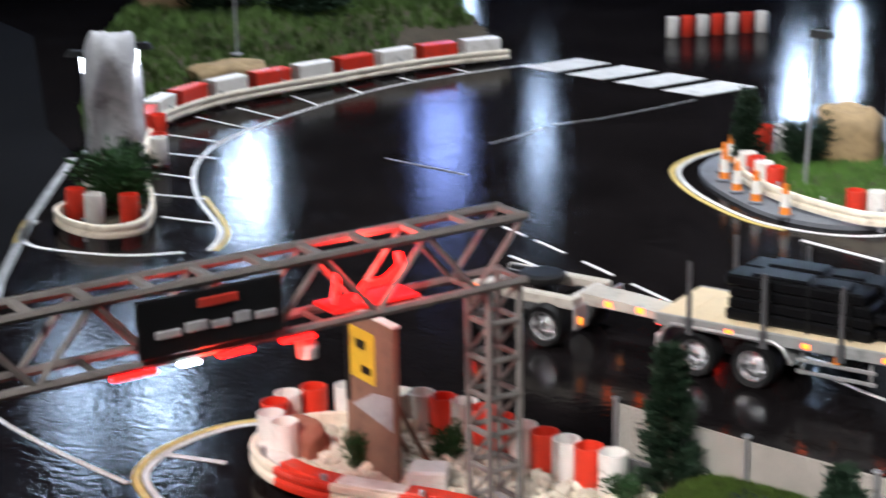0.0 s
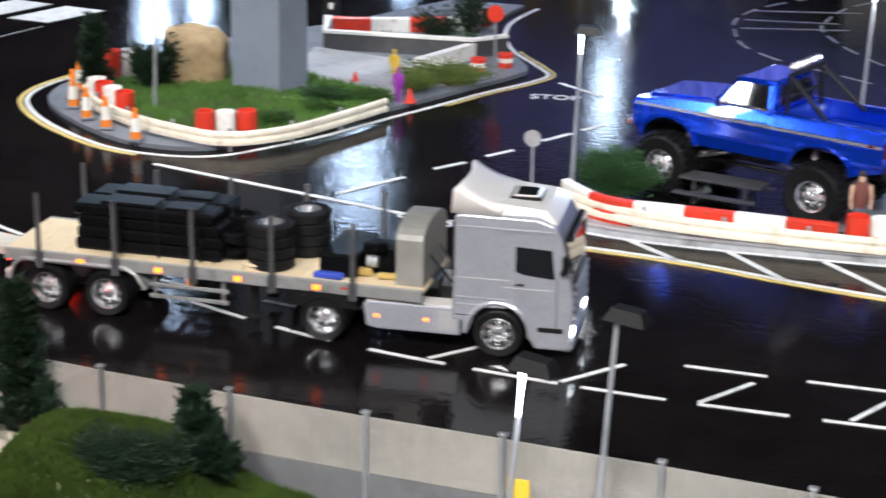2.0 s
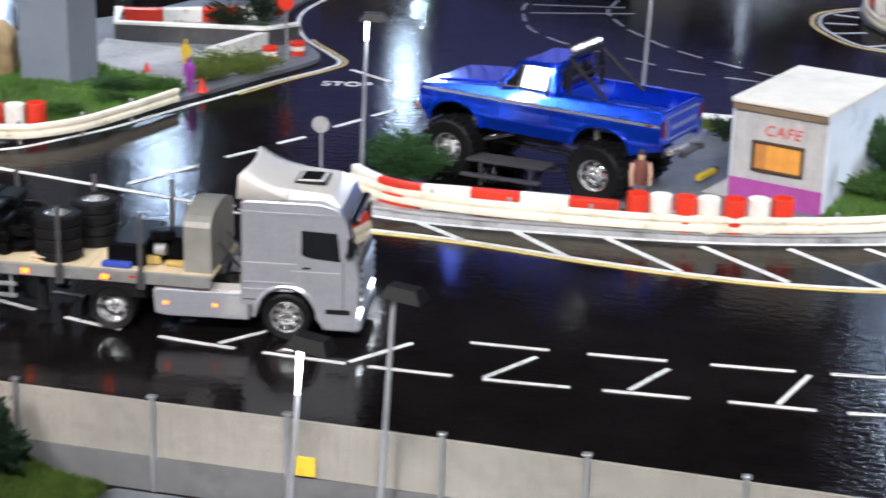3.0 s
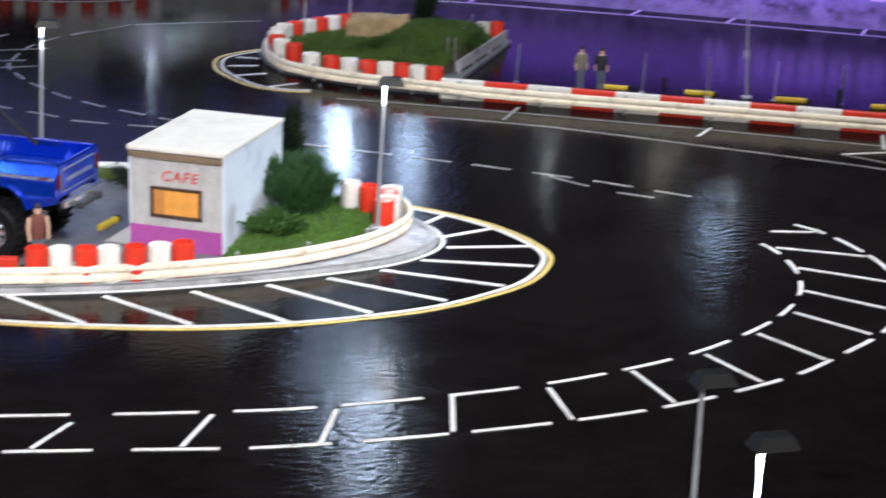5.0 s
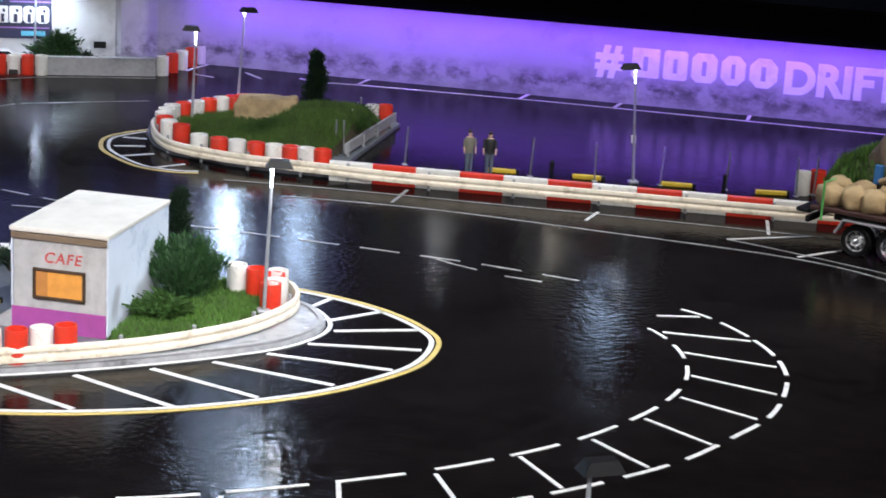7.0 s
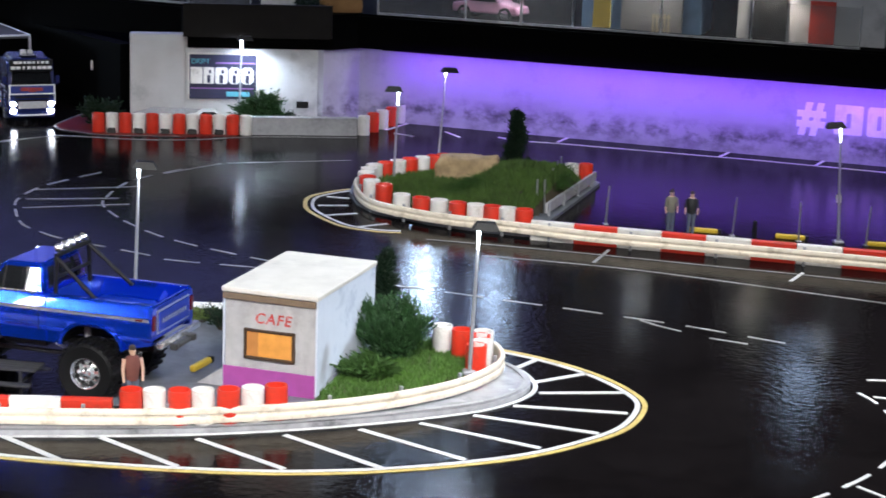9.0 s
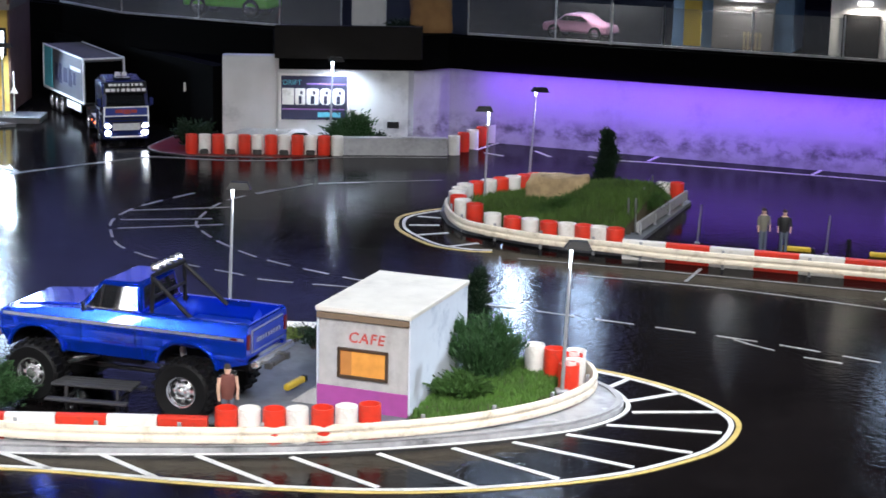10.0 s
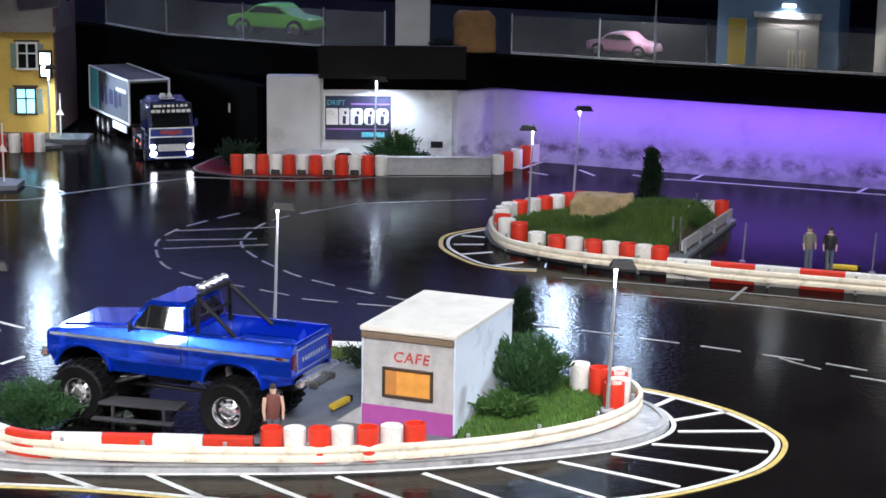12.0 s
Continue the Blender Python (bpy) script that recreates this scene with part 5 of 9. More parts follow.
# picnic table
TABLE = material("grey_bench_wood", (0.030, 0.030, 0.034), 0.6, vary=0.3, scale=60)
table = thing("picnic_table", pose(-0.640, 3.672, 0.0, 0, 0, -12), "dark grey wooden picnic table with benches", "picnic table")
for y in (-0.022, -0.007, 0.008, 0.023):
    part("top_plank", Geo().box((0, y + 0.02, 0.052), (0.175, 0.0135, 0.005), 0.001), TABLE, table)
for y in (-0.035, 0.078):
    part("bench", Geo().box((0, y, 0.030), (0.175, 0.018, 0.005), 0.001), TABLE, table)
for x in (-0.055, 0.055):
    part("leg_frame", Geo().box((x, 0.02, 0.026), (0.006, 0.11, 0.006), 0.001).box((x, -0.005, 0.025), (0.006, 0.006, 0.05), 0.001).box((x, 0.045, 0.025), (0.006, 0.006, 0.05), 0.001), TABLE, table)
part("ramp", Geo().add([(W + 0.003, 0.0, 0.004), (W + 0.060, 0.0, 0.004), (W + 0.003, 0.0, 0.042), (W + 0.003, -0.11, 0.004), (W + 0.060, -0.11, 0.004), (W + 0.003, -0.11, 0.042)], [(0, 1, 2), (5, 4, 3), (0, 3, 4, 1), (1, 4, 5, 2), (2, 5, 3, 0)]), CONCRETE, cafe, "pale grey ramp at the wall foot")
for x, y, c in ((1.955, 5.06, "white"), (2.005, 5.075, "red")):
    barrel(x, y, c, 0.0, note="beside the turf mound")

# ---- plants, rocks, figures ----
BARK = material("bark", (0.06, 0.045, 0.03), 0.9, vary=0.3, scale=80, bump=0.5)
LEAF = material("leaf_green", (0.020, 0.060, 0.017), 0.6, vary=0.45, scale=50, spec=0.3)
LEAF_DARK = material("leaf_dark", (0.006, 0.020, 0.008), 0.65, vary=0.45, scale=50, spec=0.3)
LEAF_MID = material("leaf_mid_green", (0.030, 0.072, 0.014), 0.7, vary=0.5, scale=50, spec=0.2)
LEAF_YELLOW = material("leaf_yellow_green", (0.10, 0.14, 0.03), 0.6, vary=0.4, scale=50, spec=0.3)


def leaves(rng, spots, size, slim=0.35):
    """Single pointed leaves at the given spots, each with a direction."""
    vs, fs = [], []
    for p, d in spots:
        d = Vector(d).normalized()
        s = d.cross(Vector((rng.uniform(-1, 1), rng.uniform(-1, 1), rng.uniform(-1, 1)))).normalized()
        k = size * rng.uniform(0.6, 1.35)
        p = Vector(p)
        i = len(vs)
        up = d.cross(s) * k * 0.12
        vs += [tuple(p), tuple(p + d * k * 0.5 + s * k * slim * 0.5 + up), tuple(p + d * k), tuple(p + d * k * 0.5 - s * k * slim * 0.5 + up)]
        fs.append((i, i + 1, i + 2, i + 3))
    return Geo().add(vs, fs)


def bush(name, x, y, z, rx, ry, h, n, mat, label, size=0.014, seed=1, category="bush", stems=7, up=0.3, spread=0.20):
    """Stems that fan out, set with leaves; the outline stays uneven."""
    rng = random.Random(seed)
    one = thing(name, pose(x, y, z), label, category)
    wood, spots = Geo(), []
    tips = []
    for k in range(stems):
        a, r = 6.283 * k / stems + rng.uniform(-0.4, 0.4), rng.uniform(0.35, 0.95)
        tip = Vector((math.cos(a) * rx * r, math.sin(a) * ry * r, h * rng.uniform(0.55, 0.98) * (1.15 - 0.45 * r)))
        wood.rod((math.cos(a) * 0.004, math.sin(a) * 0.004, -0.004), tip, 0.0018, 0.0006, 5)
        tips.append(tip)
    for k in range(n):
        tip = rng.choice(tips)
        t = rng.uniform(0.25, 1.0)
        p = tip * t + Vector((rng.gauss(0, rx * spread), rng.gauss(0, ry * spread), rng.gauss(0, h * 0.5 * spread)))
        p.z = max(p.z, 0.003)
        spots.append((p, Vector((p.x, p.y, up * h)) + Vector((rng.gauss(0, rx * 0.6), rng.gauss(0, ry * 0.6), rng.uniform(-0.2, 0.6) * h))))
    part("stems", wood, BARK, one)
    part("foliage", leaves(rng, spots, size), mat, one)["kind"] = "stuff"
    return one


def conifer(x, y, z, r, h, n, mat, label, size=0.012, seed=2, lean=(0, 0)):
    rng = random.Random(seed)
    one = thing("conifer", pose(x, y, z, lean[0], lean[1], 0), label, "tree")
    part("trunk", Geo().lathe([(r * 0.14 + 0.001, -0.004), (r * 0.10, h * 0.4), (0.0008, h * 0.97)], 8), BARK, one, smooth=True)
    twigs, spots = Geo(), []
    for k in range(92):
        t = rng.uniform(0.06, 0.96)
        a = rng.uniform(0, 6.283)
        reach = r * (1 - t) ** 0.9 * rng.uniform(0.6, 1.1) + 0.004
        root = Vector((0, 0, h * t))
        tip = root + Vector((math.cos(a) * reach, math.sin(a) * reach, h * (0.02 + 0.08 * (1 - t))))
        twigs.rod(root, tip, 0.0011, 0.0004, 4)
        for j in range(n // 92):
            u = rng.uniform(0.2, 1.05)
            p = root.lerp(tip, u) + Vector((rng.gauss(0, 0.14 * r), rng.gauss(0, 0.14 * r), rng.gauss(0, 0.03 * h)))
            spots.append((p, (tip - root) + Vector((rng.gauss(0, reach * 0.6), rng.gauss(0, reach * 0.6), rng.uniform(0, 0.8) * reach))))
    part("twigs", twigs, BARK, one)
    part("crown", leaves(rng, spots, size, 0.4), mat, one)["kind"] = "stuff"
    return one


def rock(x, y, z, s, mat, label, seed=3, flat=1.0, spin=0, square=0.80):
    bm = bmesh.new()
    bmesh.ops.create_icosphere(bm, subdivisions=4, radius=1.0)
    for v in bm.verts:
        p = v.co.copy()
        n1 = noise.noise(p * 1.3 + Vector((seed * 7.1, 0, 0)))
        n2 = noise.noise(p * 4.0 + Vector((0, seed * 3.3, 0)))
        n3 = noise.noise(p * 11.0)
        c = Vector([max(-square, min(square, q)) for q in p])
        v.co = c * (1.12 + 0.22 * n1 + 0.07 * n2 + 0.025 * n3)
        v.co = Vector((v.co.x * s[0], v.co.y * s[1], (v.co.z + 0.62) * s[2] * flat))
    me = bpy.data.meshes.new("rock")
    bm.to_mesh(me)
    bm.free()
    me.materials.append(mat)
    me.shade_smooth()
    ob = new("rock", me)
    ob.matrix_basis = pose(x, y, z, 0, 0, spin)
    return tagged(ob, label, "rock")


STONE = material("sandstone", (0.32, 0.225, 0.12), 0.85, vary=0.55, scale=34, bump=0.9, bump_scale=60, dirt=(0.08, 0.05, 0.025), dirt_scale=17)
STONE_GREY = material("grey_stone", (0.46, 0.46, 0.47), 0.8, vary=0.3, scale=26, bump=0.7, bump_scale=120, dirt=(0.18, 0.17, 0.17), dirt_scale=14)
rock(0.455, 5.77, 0.006, (0.110, 0.072, 0.079), STONE, "large sandstone boulder on the grass mound", 4, spin=-8, square=0.70)
rock(-2.03, 4.20, 0.010, (0.086, 0.060, 0.092), STONE, "pale brown boulder beside the column", 5, spin=15)
rock(-1.95, 2.03, 0.015, (0.045, 0.035, 0.035), material("red_stone", (0.30, 0.11, 0.07), 0.85, vary=0.3, scale=40, bump=0.6), "reddish stone on the gravel island", 6)
rock(2.23, 4.93, 0.0, (0.13, 0.10, 0.135), material("brown_stone", (0.20, 0.14, 0.09), 0.85, vary=0.3, scale=20, bump=0.7, bump_scale=90), "big brown boulder behind the parked trailer", 8)
rock(-4.72, 4.62, 0.08, (0.13, 0.10, 0.13), STONE, "brown boulder on the grass bank", 9)
rock(-3.95, 4.05, 0.02, (0.12, 0.07, 0.05), STONE, "flat sandstone slab behind the barrier blocks", 10, spin=60)
rock(-3.68, 3.33, 0.012, (0.075, 0.10, 0.20), STONE_GREY, "grey rough boulder by the twin lamps", 11, spin=40)
rock(0.06, 7.16, 0.402, (0.085, 0.06, 0.10), material("orange_stone", (0.27, 0.14, 0.05), 0.85, vary=0.3, scale=20, bump=0.6), "rounded brown boulder on the deck", 12)
for k in (1, 3, 5, 7, 9):
    rock(-0.795 + 0.0475 * k, 6.668 + 0.0015 * k, 0.0, (0.017, 0.010, 0.013), FOOT_DARK, "small dark lump drawn for the scuffs at a white barrel's foot", 60 + k)
bush("ornamental_shrub", 0.165, 3.855, 0.022, 0.096, 0.085, 0.140, 6600, LEAF, "bushy green ornamental shrub beside the cafe", 0.0135, 127, stems=13, up=0.8, spread=0.115)
bush("fern", 0.115, 3.745, 0.020, 0.052, 0.045, 0.040, 1500, LEAF_MID, "small spiky green fern on the turf", 0.022, 22)
conifer(0.150, 4.03, 0.015, 0.032, 0.205, 3200, LEAF_DARK, "slim dark conifer behind the cafe", 0.012, 23)
bush("shrub", -0.86, 3.675, 0.0, 0.095, 0.055, 0.105, 7000, LEAF, "dense green shrub by the guard rail end", 0.0115, 24, stems=16, spread=0.14)
bush("shrub", -0.215, 4.13, 0.012, 0.04, 0.04, 0.06, 900, LEAF_DARK, "rounded dark shrub beside the kiosk", 0.010, 25)
bush("shrub", -0.26, 4.19, 0.012, 0.05, 0.03, 0.03, 500, LEAF_YELLOW, "low yellow-green plant behind the pickup", 0.010, 26)
conifer(0.620, 5.90, 0.03, 0.046, 0.205, 8300, LEAF_DARK, "dark conifer on the rock island", 0.010, 27)
conifer(-2.215, 4.02, 0.012, 0.046, 0.185, 3400, LEAF_DARK, "small dark conifer behind the cones", 0.014, 28)
bush("shrub", -2.10, 4.10, 0.014, 0.068, 0.06, 0.135, 2600, LEAF_DARK, "dark green shrub beside the boulder", 0.015, 29)
conifer(-1.385, 2.185, 0.016, 0.043, 0.235, 7000, LEAF_DARK, "dark conifer at the end of the gravel bed", 0.013, 30)
conifer(-1.045, 2.085, 0.040, 0.038, 0.140, 4600, LEAF_DARK, "small leaning conifer on the mossy mound", 0.012, 36, lean=(0, -14))
bush("shrub", -1.135, 2.02, 0.075, 0.085, 0.045, 0.060, 3600, LEAF_DARK, "low dark shrub on the mossy mound", 0.011, 37, stems=14)
bush("shrub", -1.44, 2.145, 0.018, 0.035, 0.025, 0.045, 600, LEAF, "low green shrub by the barrels", 0.010, 32)
bush("shrub", -1.83, 2.02, 0.018, 0.02, 0.02, 0.075, 500, LEAF, "small green plant by the billboard", 0.010, 34)
bush("shrub", -1.735, 2.13, 0.018, 0.025, 0.025, 0.06, 600, LEAF, "green plant behind the billboard", 0.011, 35)
bush("shrub", -0.225, 6.85, 0.0, 0.095, 0.05, 0.13, 2300, LEAF, "leafy shrub in front of the white wall", 0.022, 41, stems=10)
bush("shrub", -0.13, 6.87, 0.0, 0.035, 0.03, 0.06, 500, LEAF_DARK, "small dark shrub at the white wall", 0.014, 42)
bush("shrub", -0.80, 6.83, 0.0, 0.075, 0.05, 0.10, 1300, LEAF_DARK, "dark bush at the corner of the building", 0.018, 43)
bush("hedge", -1.44, 4.41, 0.012, 0.12, 0.045, 0.062, 3200, LEAF_YELLOW, "clipped yellow-green hedge along the kerb", 0.010, 44, "hedge", stems=16)
bush("hedge", -1.50, 4.33, 0.012, 0.06, 0.05, 0.055, 1700, LEAF_YELLOW, "clipped yellow-green hedge end", 0.010, 45, "hedge", stems=12)
bush("shrub", -1.655, 4.10, 0.022, 0.07, 0.04, 0.045, 1400, LEAF, "low dark green shrub at the column foot", 0.010, 46, stems=14)
for x, y, sd in ((-1.79, 3.83, 71), (-1.70, 3.89, 72), (-1.63, 4.02, 73), (-1.56, 4.17, 74)):
    bush("shrub", x, y, 0.014, 0.055, 0.035, 0.035, 1500, LEAF_MID, "low clipped shrub along the lawn edge", 0.009, sd, stems=12)
bush("shrub", -1.62, 4.88, 0.0, 0.07, 0.05, 0.10, 1200, LEAF_DARK, "rounded green bush behind the planter wall", 0.013, 47, stems=12)
bush("shrub", -1.56, 5.02, 0.0, 0.07, 0.05, 0.14, 1200, LEAF_DARK, "tall dark bush behind the planter wall", 0.013, 48, stems=12)
bush("shrub", -1.75, 4.80, 0.0, 0.07, 0.04, 0.05, 900, LEAF, "low green planting behind the wall", 0.011, 49)
bush("shrub", -1.52, 4.83, 0.0, 0.04, 0.03, 0.05, 600, LEAF, "low green planting by the round sign", 0.011, 50)
bush("shrub", -3.24, 2.90, 0.014, 0.09, 0.08, 0.14, 1800, LEAF, "leafy green shrub among the barrels", 0.022, 51, stems=12)
bush("shrub", -3.33, 3.02, 0.014, 0.06, 0.06, 0.12, 900, LEAF_DARK, "dark shrub near the grey boulder", 0.020, 52)
bush("shrub", -4.25, 4.75, 0.08, 0.13, 0.13, 0.16, 2600, LEAF_DARK, "dark scrub on the grass bank", 0.03, 53, stems=16)
bush("shrub", -4.50, 4.62, 0.09, 0.15, 0.15, 0.30, 2600, LEAF_DARK, "tall dark scrub on the bank", 0.03, 54, stems=12)
bush("shrub", -0.05, 7.13, 0.402, 0.07, 0.04, 0.05, 500, LEAF_DARK, "dark plants before the deck boulder", 0.015, 55)
# green mound behind the parked trailer
tm = [(1.98, 4.98), (2.05, 4.86), (2.35, 4.70), (2.7, 4.8), (2.6, 5.2), (2.2, 5.25)]


def tm_z(x, y):
    return 0.16 * max(0.0, 1 - ((x - 2.3) / 0.36) ** 2) * max(0.0, 1 - ((y - 4.99) / 0.3) ** 2) + 0.01


mound("trailer_mound", tm, tm_z, SOIL, 0.02)
grass("grass", in_poly(tm), 7000, tm_z, GRASS, (1.95, 4.65, 2.75, 5.3), h=0.02, w=0.004, label="smooth green turf mound by the parked trailer")

# gravel stones
PEBBLE = material("pale_pebble", (0.60, 0.54, 0.44), 0.7, vary=0.15, scale=60, each=0.22, bump=0.2)
stones = []
for k in range(5):
    bm = bmesh.new()
    bmesh.ops.create_icosphere(bm, subdivisions=1, radius=1.0)
    for v in bm.verts:
        v.co *= 1 + 0.28 * noise.noise(v.co * 1.4 + Vector((k * 5.0, 0, 0)))
    me = bpy.data.meshes.new("stone")
    bm.to_mesh(me)
    bm.free()
    me.materials.append(PEBBLE)
    me.shade_smooth()
    stones.append(me)
gravel = thing("gravel", Matrix(), "loose pale pebbles on the gravel island", "gravel")
rng = random.Random(77)
g_in, count = in_poly(g_bed), 0
while count < 290:
    x, y = rng.uniform(-2.0, -1.38), rng.uniform(1.97, 2.19)
    if not g_in(x, y) or (x < -1.86 and rng.random() < 0.6):
        continue
    s = rng.uniform(0.006, 0.0125)
    ob = new("stone", stones[count % 5])
    ob.parent = gravel
    ob.matrix_basis = pose(x, y, g_z(x, y) + s * 0.25, rng.uniform(0, 360), rng.uniform(0, 360), 0) @ Matrix.Diagonal((s * 1.25, s, s * 0.75, 1))
    count += 1

# the small pebbles between them
ball = [v.co.copy() for v in stones[0].vertices]
tris = [tuple(p.vertices) for p in stones[0].polygons]
vs, fs = [], []
for k in range(1100):
    x, y = rng.uniform(-2.02, -1.36), rng.uniform(1.95, 2.20)
    if not g_in(x, y):
        continue
    s = rng.uniform(0.003, 0.0075)
    m = pose(x, y, g_z(x, y) + s * 0.35, rng.uniform(0, 360), rng.uniform(0, 360), 0) @ Matrix.Diagonal((s * 1.3, s, s * 0.8, 1))
    base = len(vs)
    vs += [m @ c for c in ball]
    fs += [tuple(i + base for i in t) for t in tris]
me = bpy.data.meshes.new("small_stones")
me.from_pydata(vs, [], fs)
me.materials.append(PEBBLE)
me.shade_smooth()
ob = new("small_stones", me)
ob.parent = gravel
ob["kind"] = "stuff"

# figures: plain model shapes
def figure(x, y, z, h, mats, label, spin=0, sleeves=True):
    """A small model figure as one plain mesh; materials: legs, top, head."""
    parts = []
    g = Geo()
    for side in (-1, 1):
        g.lathe([(0.052 * h, 0.0), (0.045 * h, 0.02 * h), (0.05 * h, 0.25 * h), (0.065 * h, 0.48 * h)], 10, Matrix.Translation((side * 0.06 * h, 0, 0)))
    n_legs = len(g.f)
    g.lathe([(0.10 * h, 0.46 * h), (0.115 * h, 0.60 * h), (0.135 * h, 0.76 * h), (0.10 * h, 0.82 * h), (0.045 * h, 0.84 * h)], 12, Matrix.Diagonal((1.1, 0.72, 1, 1)))
    for side in (-1, 1):
        g.rod((side * 0.145 * h, 0, 0.79 * h), (side * 0.175 * h, -0.02 * h, 0.60 * h), 0.04 * h, 0.034 * h, 8)
    n_top = len(g.f)
    for side in (-1, 1):
        g.rod((side * 0.175 * h, -0.02 * h, 0.60 * h), (side * 0.165 * h, -0.05 * h, 0.45 * h), 0.03 * h, 0.024 * h, 8)
    g.lathe([(0.035 * h, 0.83 * h), (0.055 * h, 0.87 * h), (0.065 * h, 0.92 * h), (0.055 * h, 0.975 * h), (0.0, h)], 12)
    me = g.mesh("figurine", list(mats) + [mats[0] if mats[0] is mats[2] else FIGURE_DARK], True)
    for i, p in enumerate(me.polygons):
        zc, r = p.center.z / h, math.hypot(p.center.x, p.center.y) / h
        p.material_index = 3 if zc > 0.945 or (zc > 0.88 and p.center.y > 0.02 * h) else 0 if zc < 0.47 and r < 0.13 else (2 if zc > 0.83 or (r > 0.15 and zc < (0.60 if sleeves else 0.82)) else 1)
    ob = new("figurine", me)
    ob.matrix_basis = pose(x, y, z, 0, 0, spin) @ Matrix.Diagonal((0.82, 0.9, 1, 1))
    return tagged(ob, label, "figurine")


FIGURE_DARK = material("figure_dark_top", (0.03, 0.02, 0.015), 0.7, vary=0.2)
SKIN = material("figure_tan", (0.55, 0.36, 0.26), 0.6, vary=0.08)
DENIM = material("figure_denim", (0.09, 0.11, 0.15), 0.7, vary=0.2)
OLIVE = material("figure_olive", (0.16, 0.15, 0.12), 0.7, vary=0.2)
JACKET = material("figure_black", (0.015, 0.015, 0.017), 0.6, vary=0.2)
MAROON = material("figure_maroon", (0.13, 0.04, 0.03), 0.7, vary=0.2)
figure(1.010, 5.255, 0, 0.130, (DENIM, OLIVE, SKIN), "small model figure in an olive coat behind the barrier", 15)
figure(1.068, 5.245, 0, 0.128, (DENIM, JACKET, SKIN), "small model figure in a black top behind the barrier", -10)
figure(-0.352, 3.535, 0.010, 0.136, (DENIM, MAROON, SKIN), "small model figure in a maroon top by the barrels", 20, False)
for x, y, z, r, h, n, m, sd in ((0.50, 5.60, 0.035, 0.09, 0.050, 5200, LEAF_MID, 61), (0.60, 5.53, 0.05, 0.09, 0.050, 5600, LEAF_MID, 62), (0.69, 5.58, 0.05, 0.08, 0.055, 5200, LEAF_MID, 63), (0.40, 5.58, 0.025, 0.07, 0.035, 3000, LEAF_MID, 64), (0.71, 5.72, 0.05, 0.08, 0.055, 4600, LEAF_MID, 65)):
    bush("shrub", x, y, z, r, r * 0.8, h, n, m, "low shaggy green shrub on the rock island mound", 0.0085, sd, stems=14)

# ---- vehicles ----
SILVER = material("silver_paint", (0.35, 0.36, 0.395), 0.28, metal=0.4, vary=0.10, scale=140, coat=0.6)
# overhead light on the truck's roof and skirt tops, put into a paler cream
SILVER_TOP = material("cream_lit_paint", (0.56, 0.535, 0.505), 0.35, vary=0.04, scale=30, coat=0.4)
GLASS = material("dark_glass", (0.01, 0.011, 0.013), 0.018, vary=0.1, spec=0.8)
AMBER = glowing("amber_marker", (1.0, 0.10, 0.006), 6.0)
TAIL = glowing("red_tail_light", (1.0, 0.03, 0.02), 8.0)
HEADLIGHT = glowing("white_headlight", (0.85, 0.92, 1.0), 22.0)
DECK_WOOD = material("pale_deck_wood", (0.62, 0.50, 0.33), 0.6, vary=0.14, scale=40, each=0.06, dirt=(0.48, 0.37, 0.23), dirt_scale=20)
GREY_METAL = material("grey_painted_metal", (0.40, 0.40, 0.40), 0.4, metal=0.3, vary=0.12, scale=50)
STAKE_STEEL = material("dark_stake_steel", (0.10, 0.10, 0.105), 0.4, metal=0.5, vary=0.25, scale=60)
TRAILER_GREY = material("trailer_frame_grey", (0.25, 0.25, 0.245), 0.42, metal=0.3, vary=0.2, scale=50, dirt=(0.12, 0.12, 0.12), dirt_scale=24)
DARK_METAL = material("dark_metal", (0.06, 0.06, 0.06), 0.45, metal=0.5, vary=0.2, scale=60)


def ring_y(y):
    """Turns a lathe's z axis to look along y."""
    return Matrix.Translation((0, y, 0)) @ Matrix.Rotation(radians(90), 4, "X")


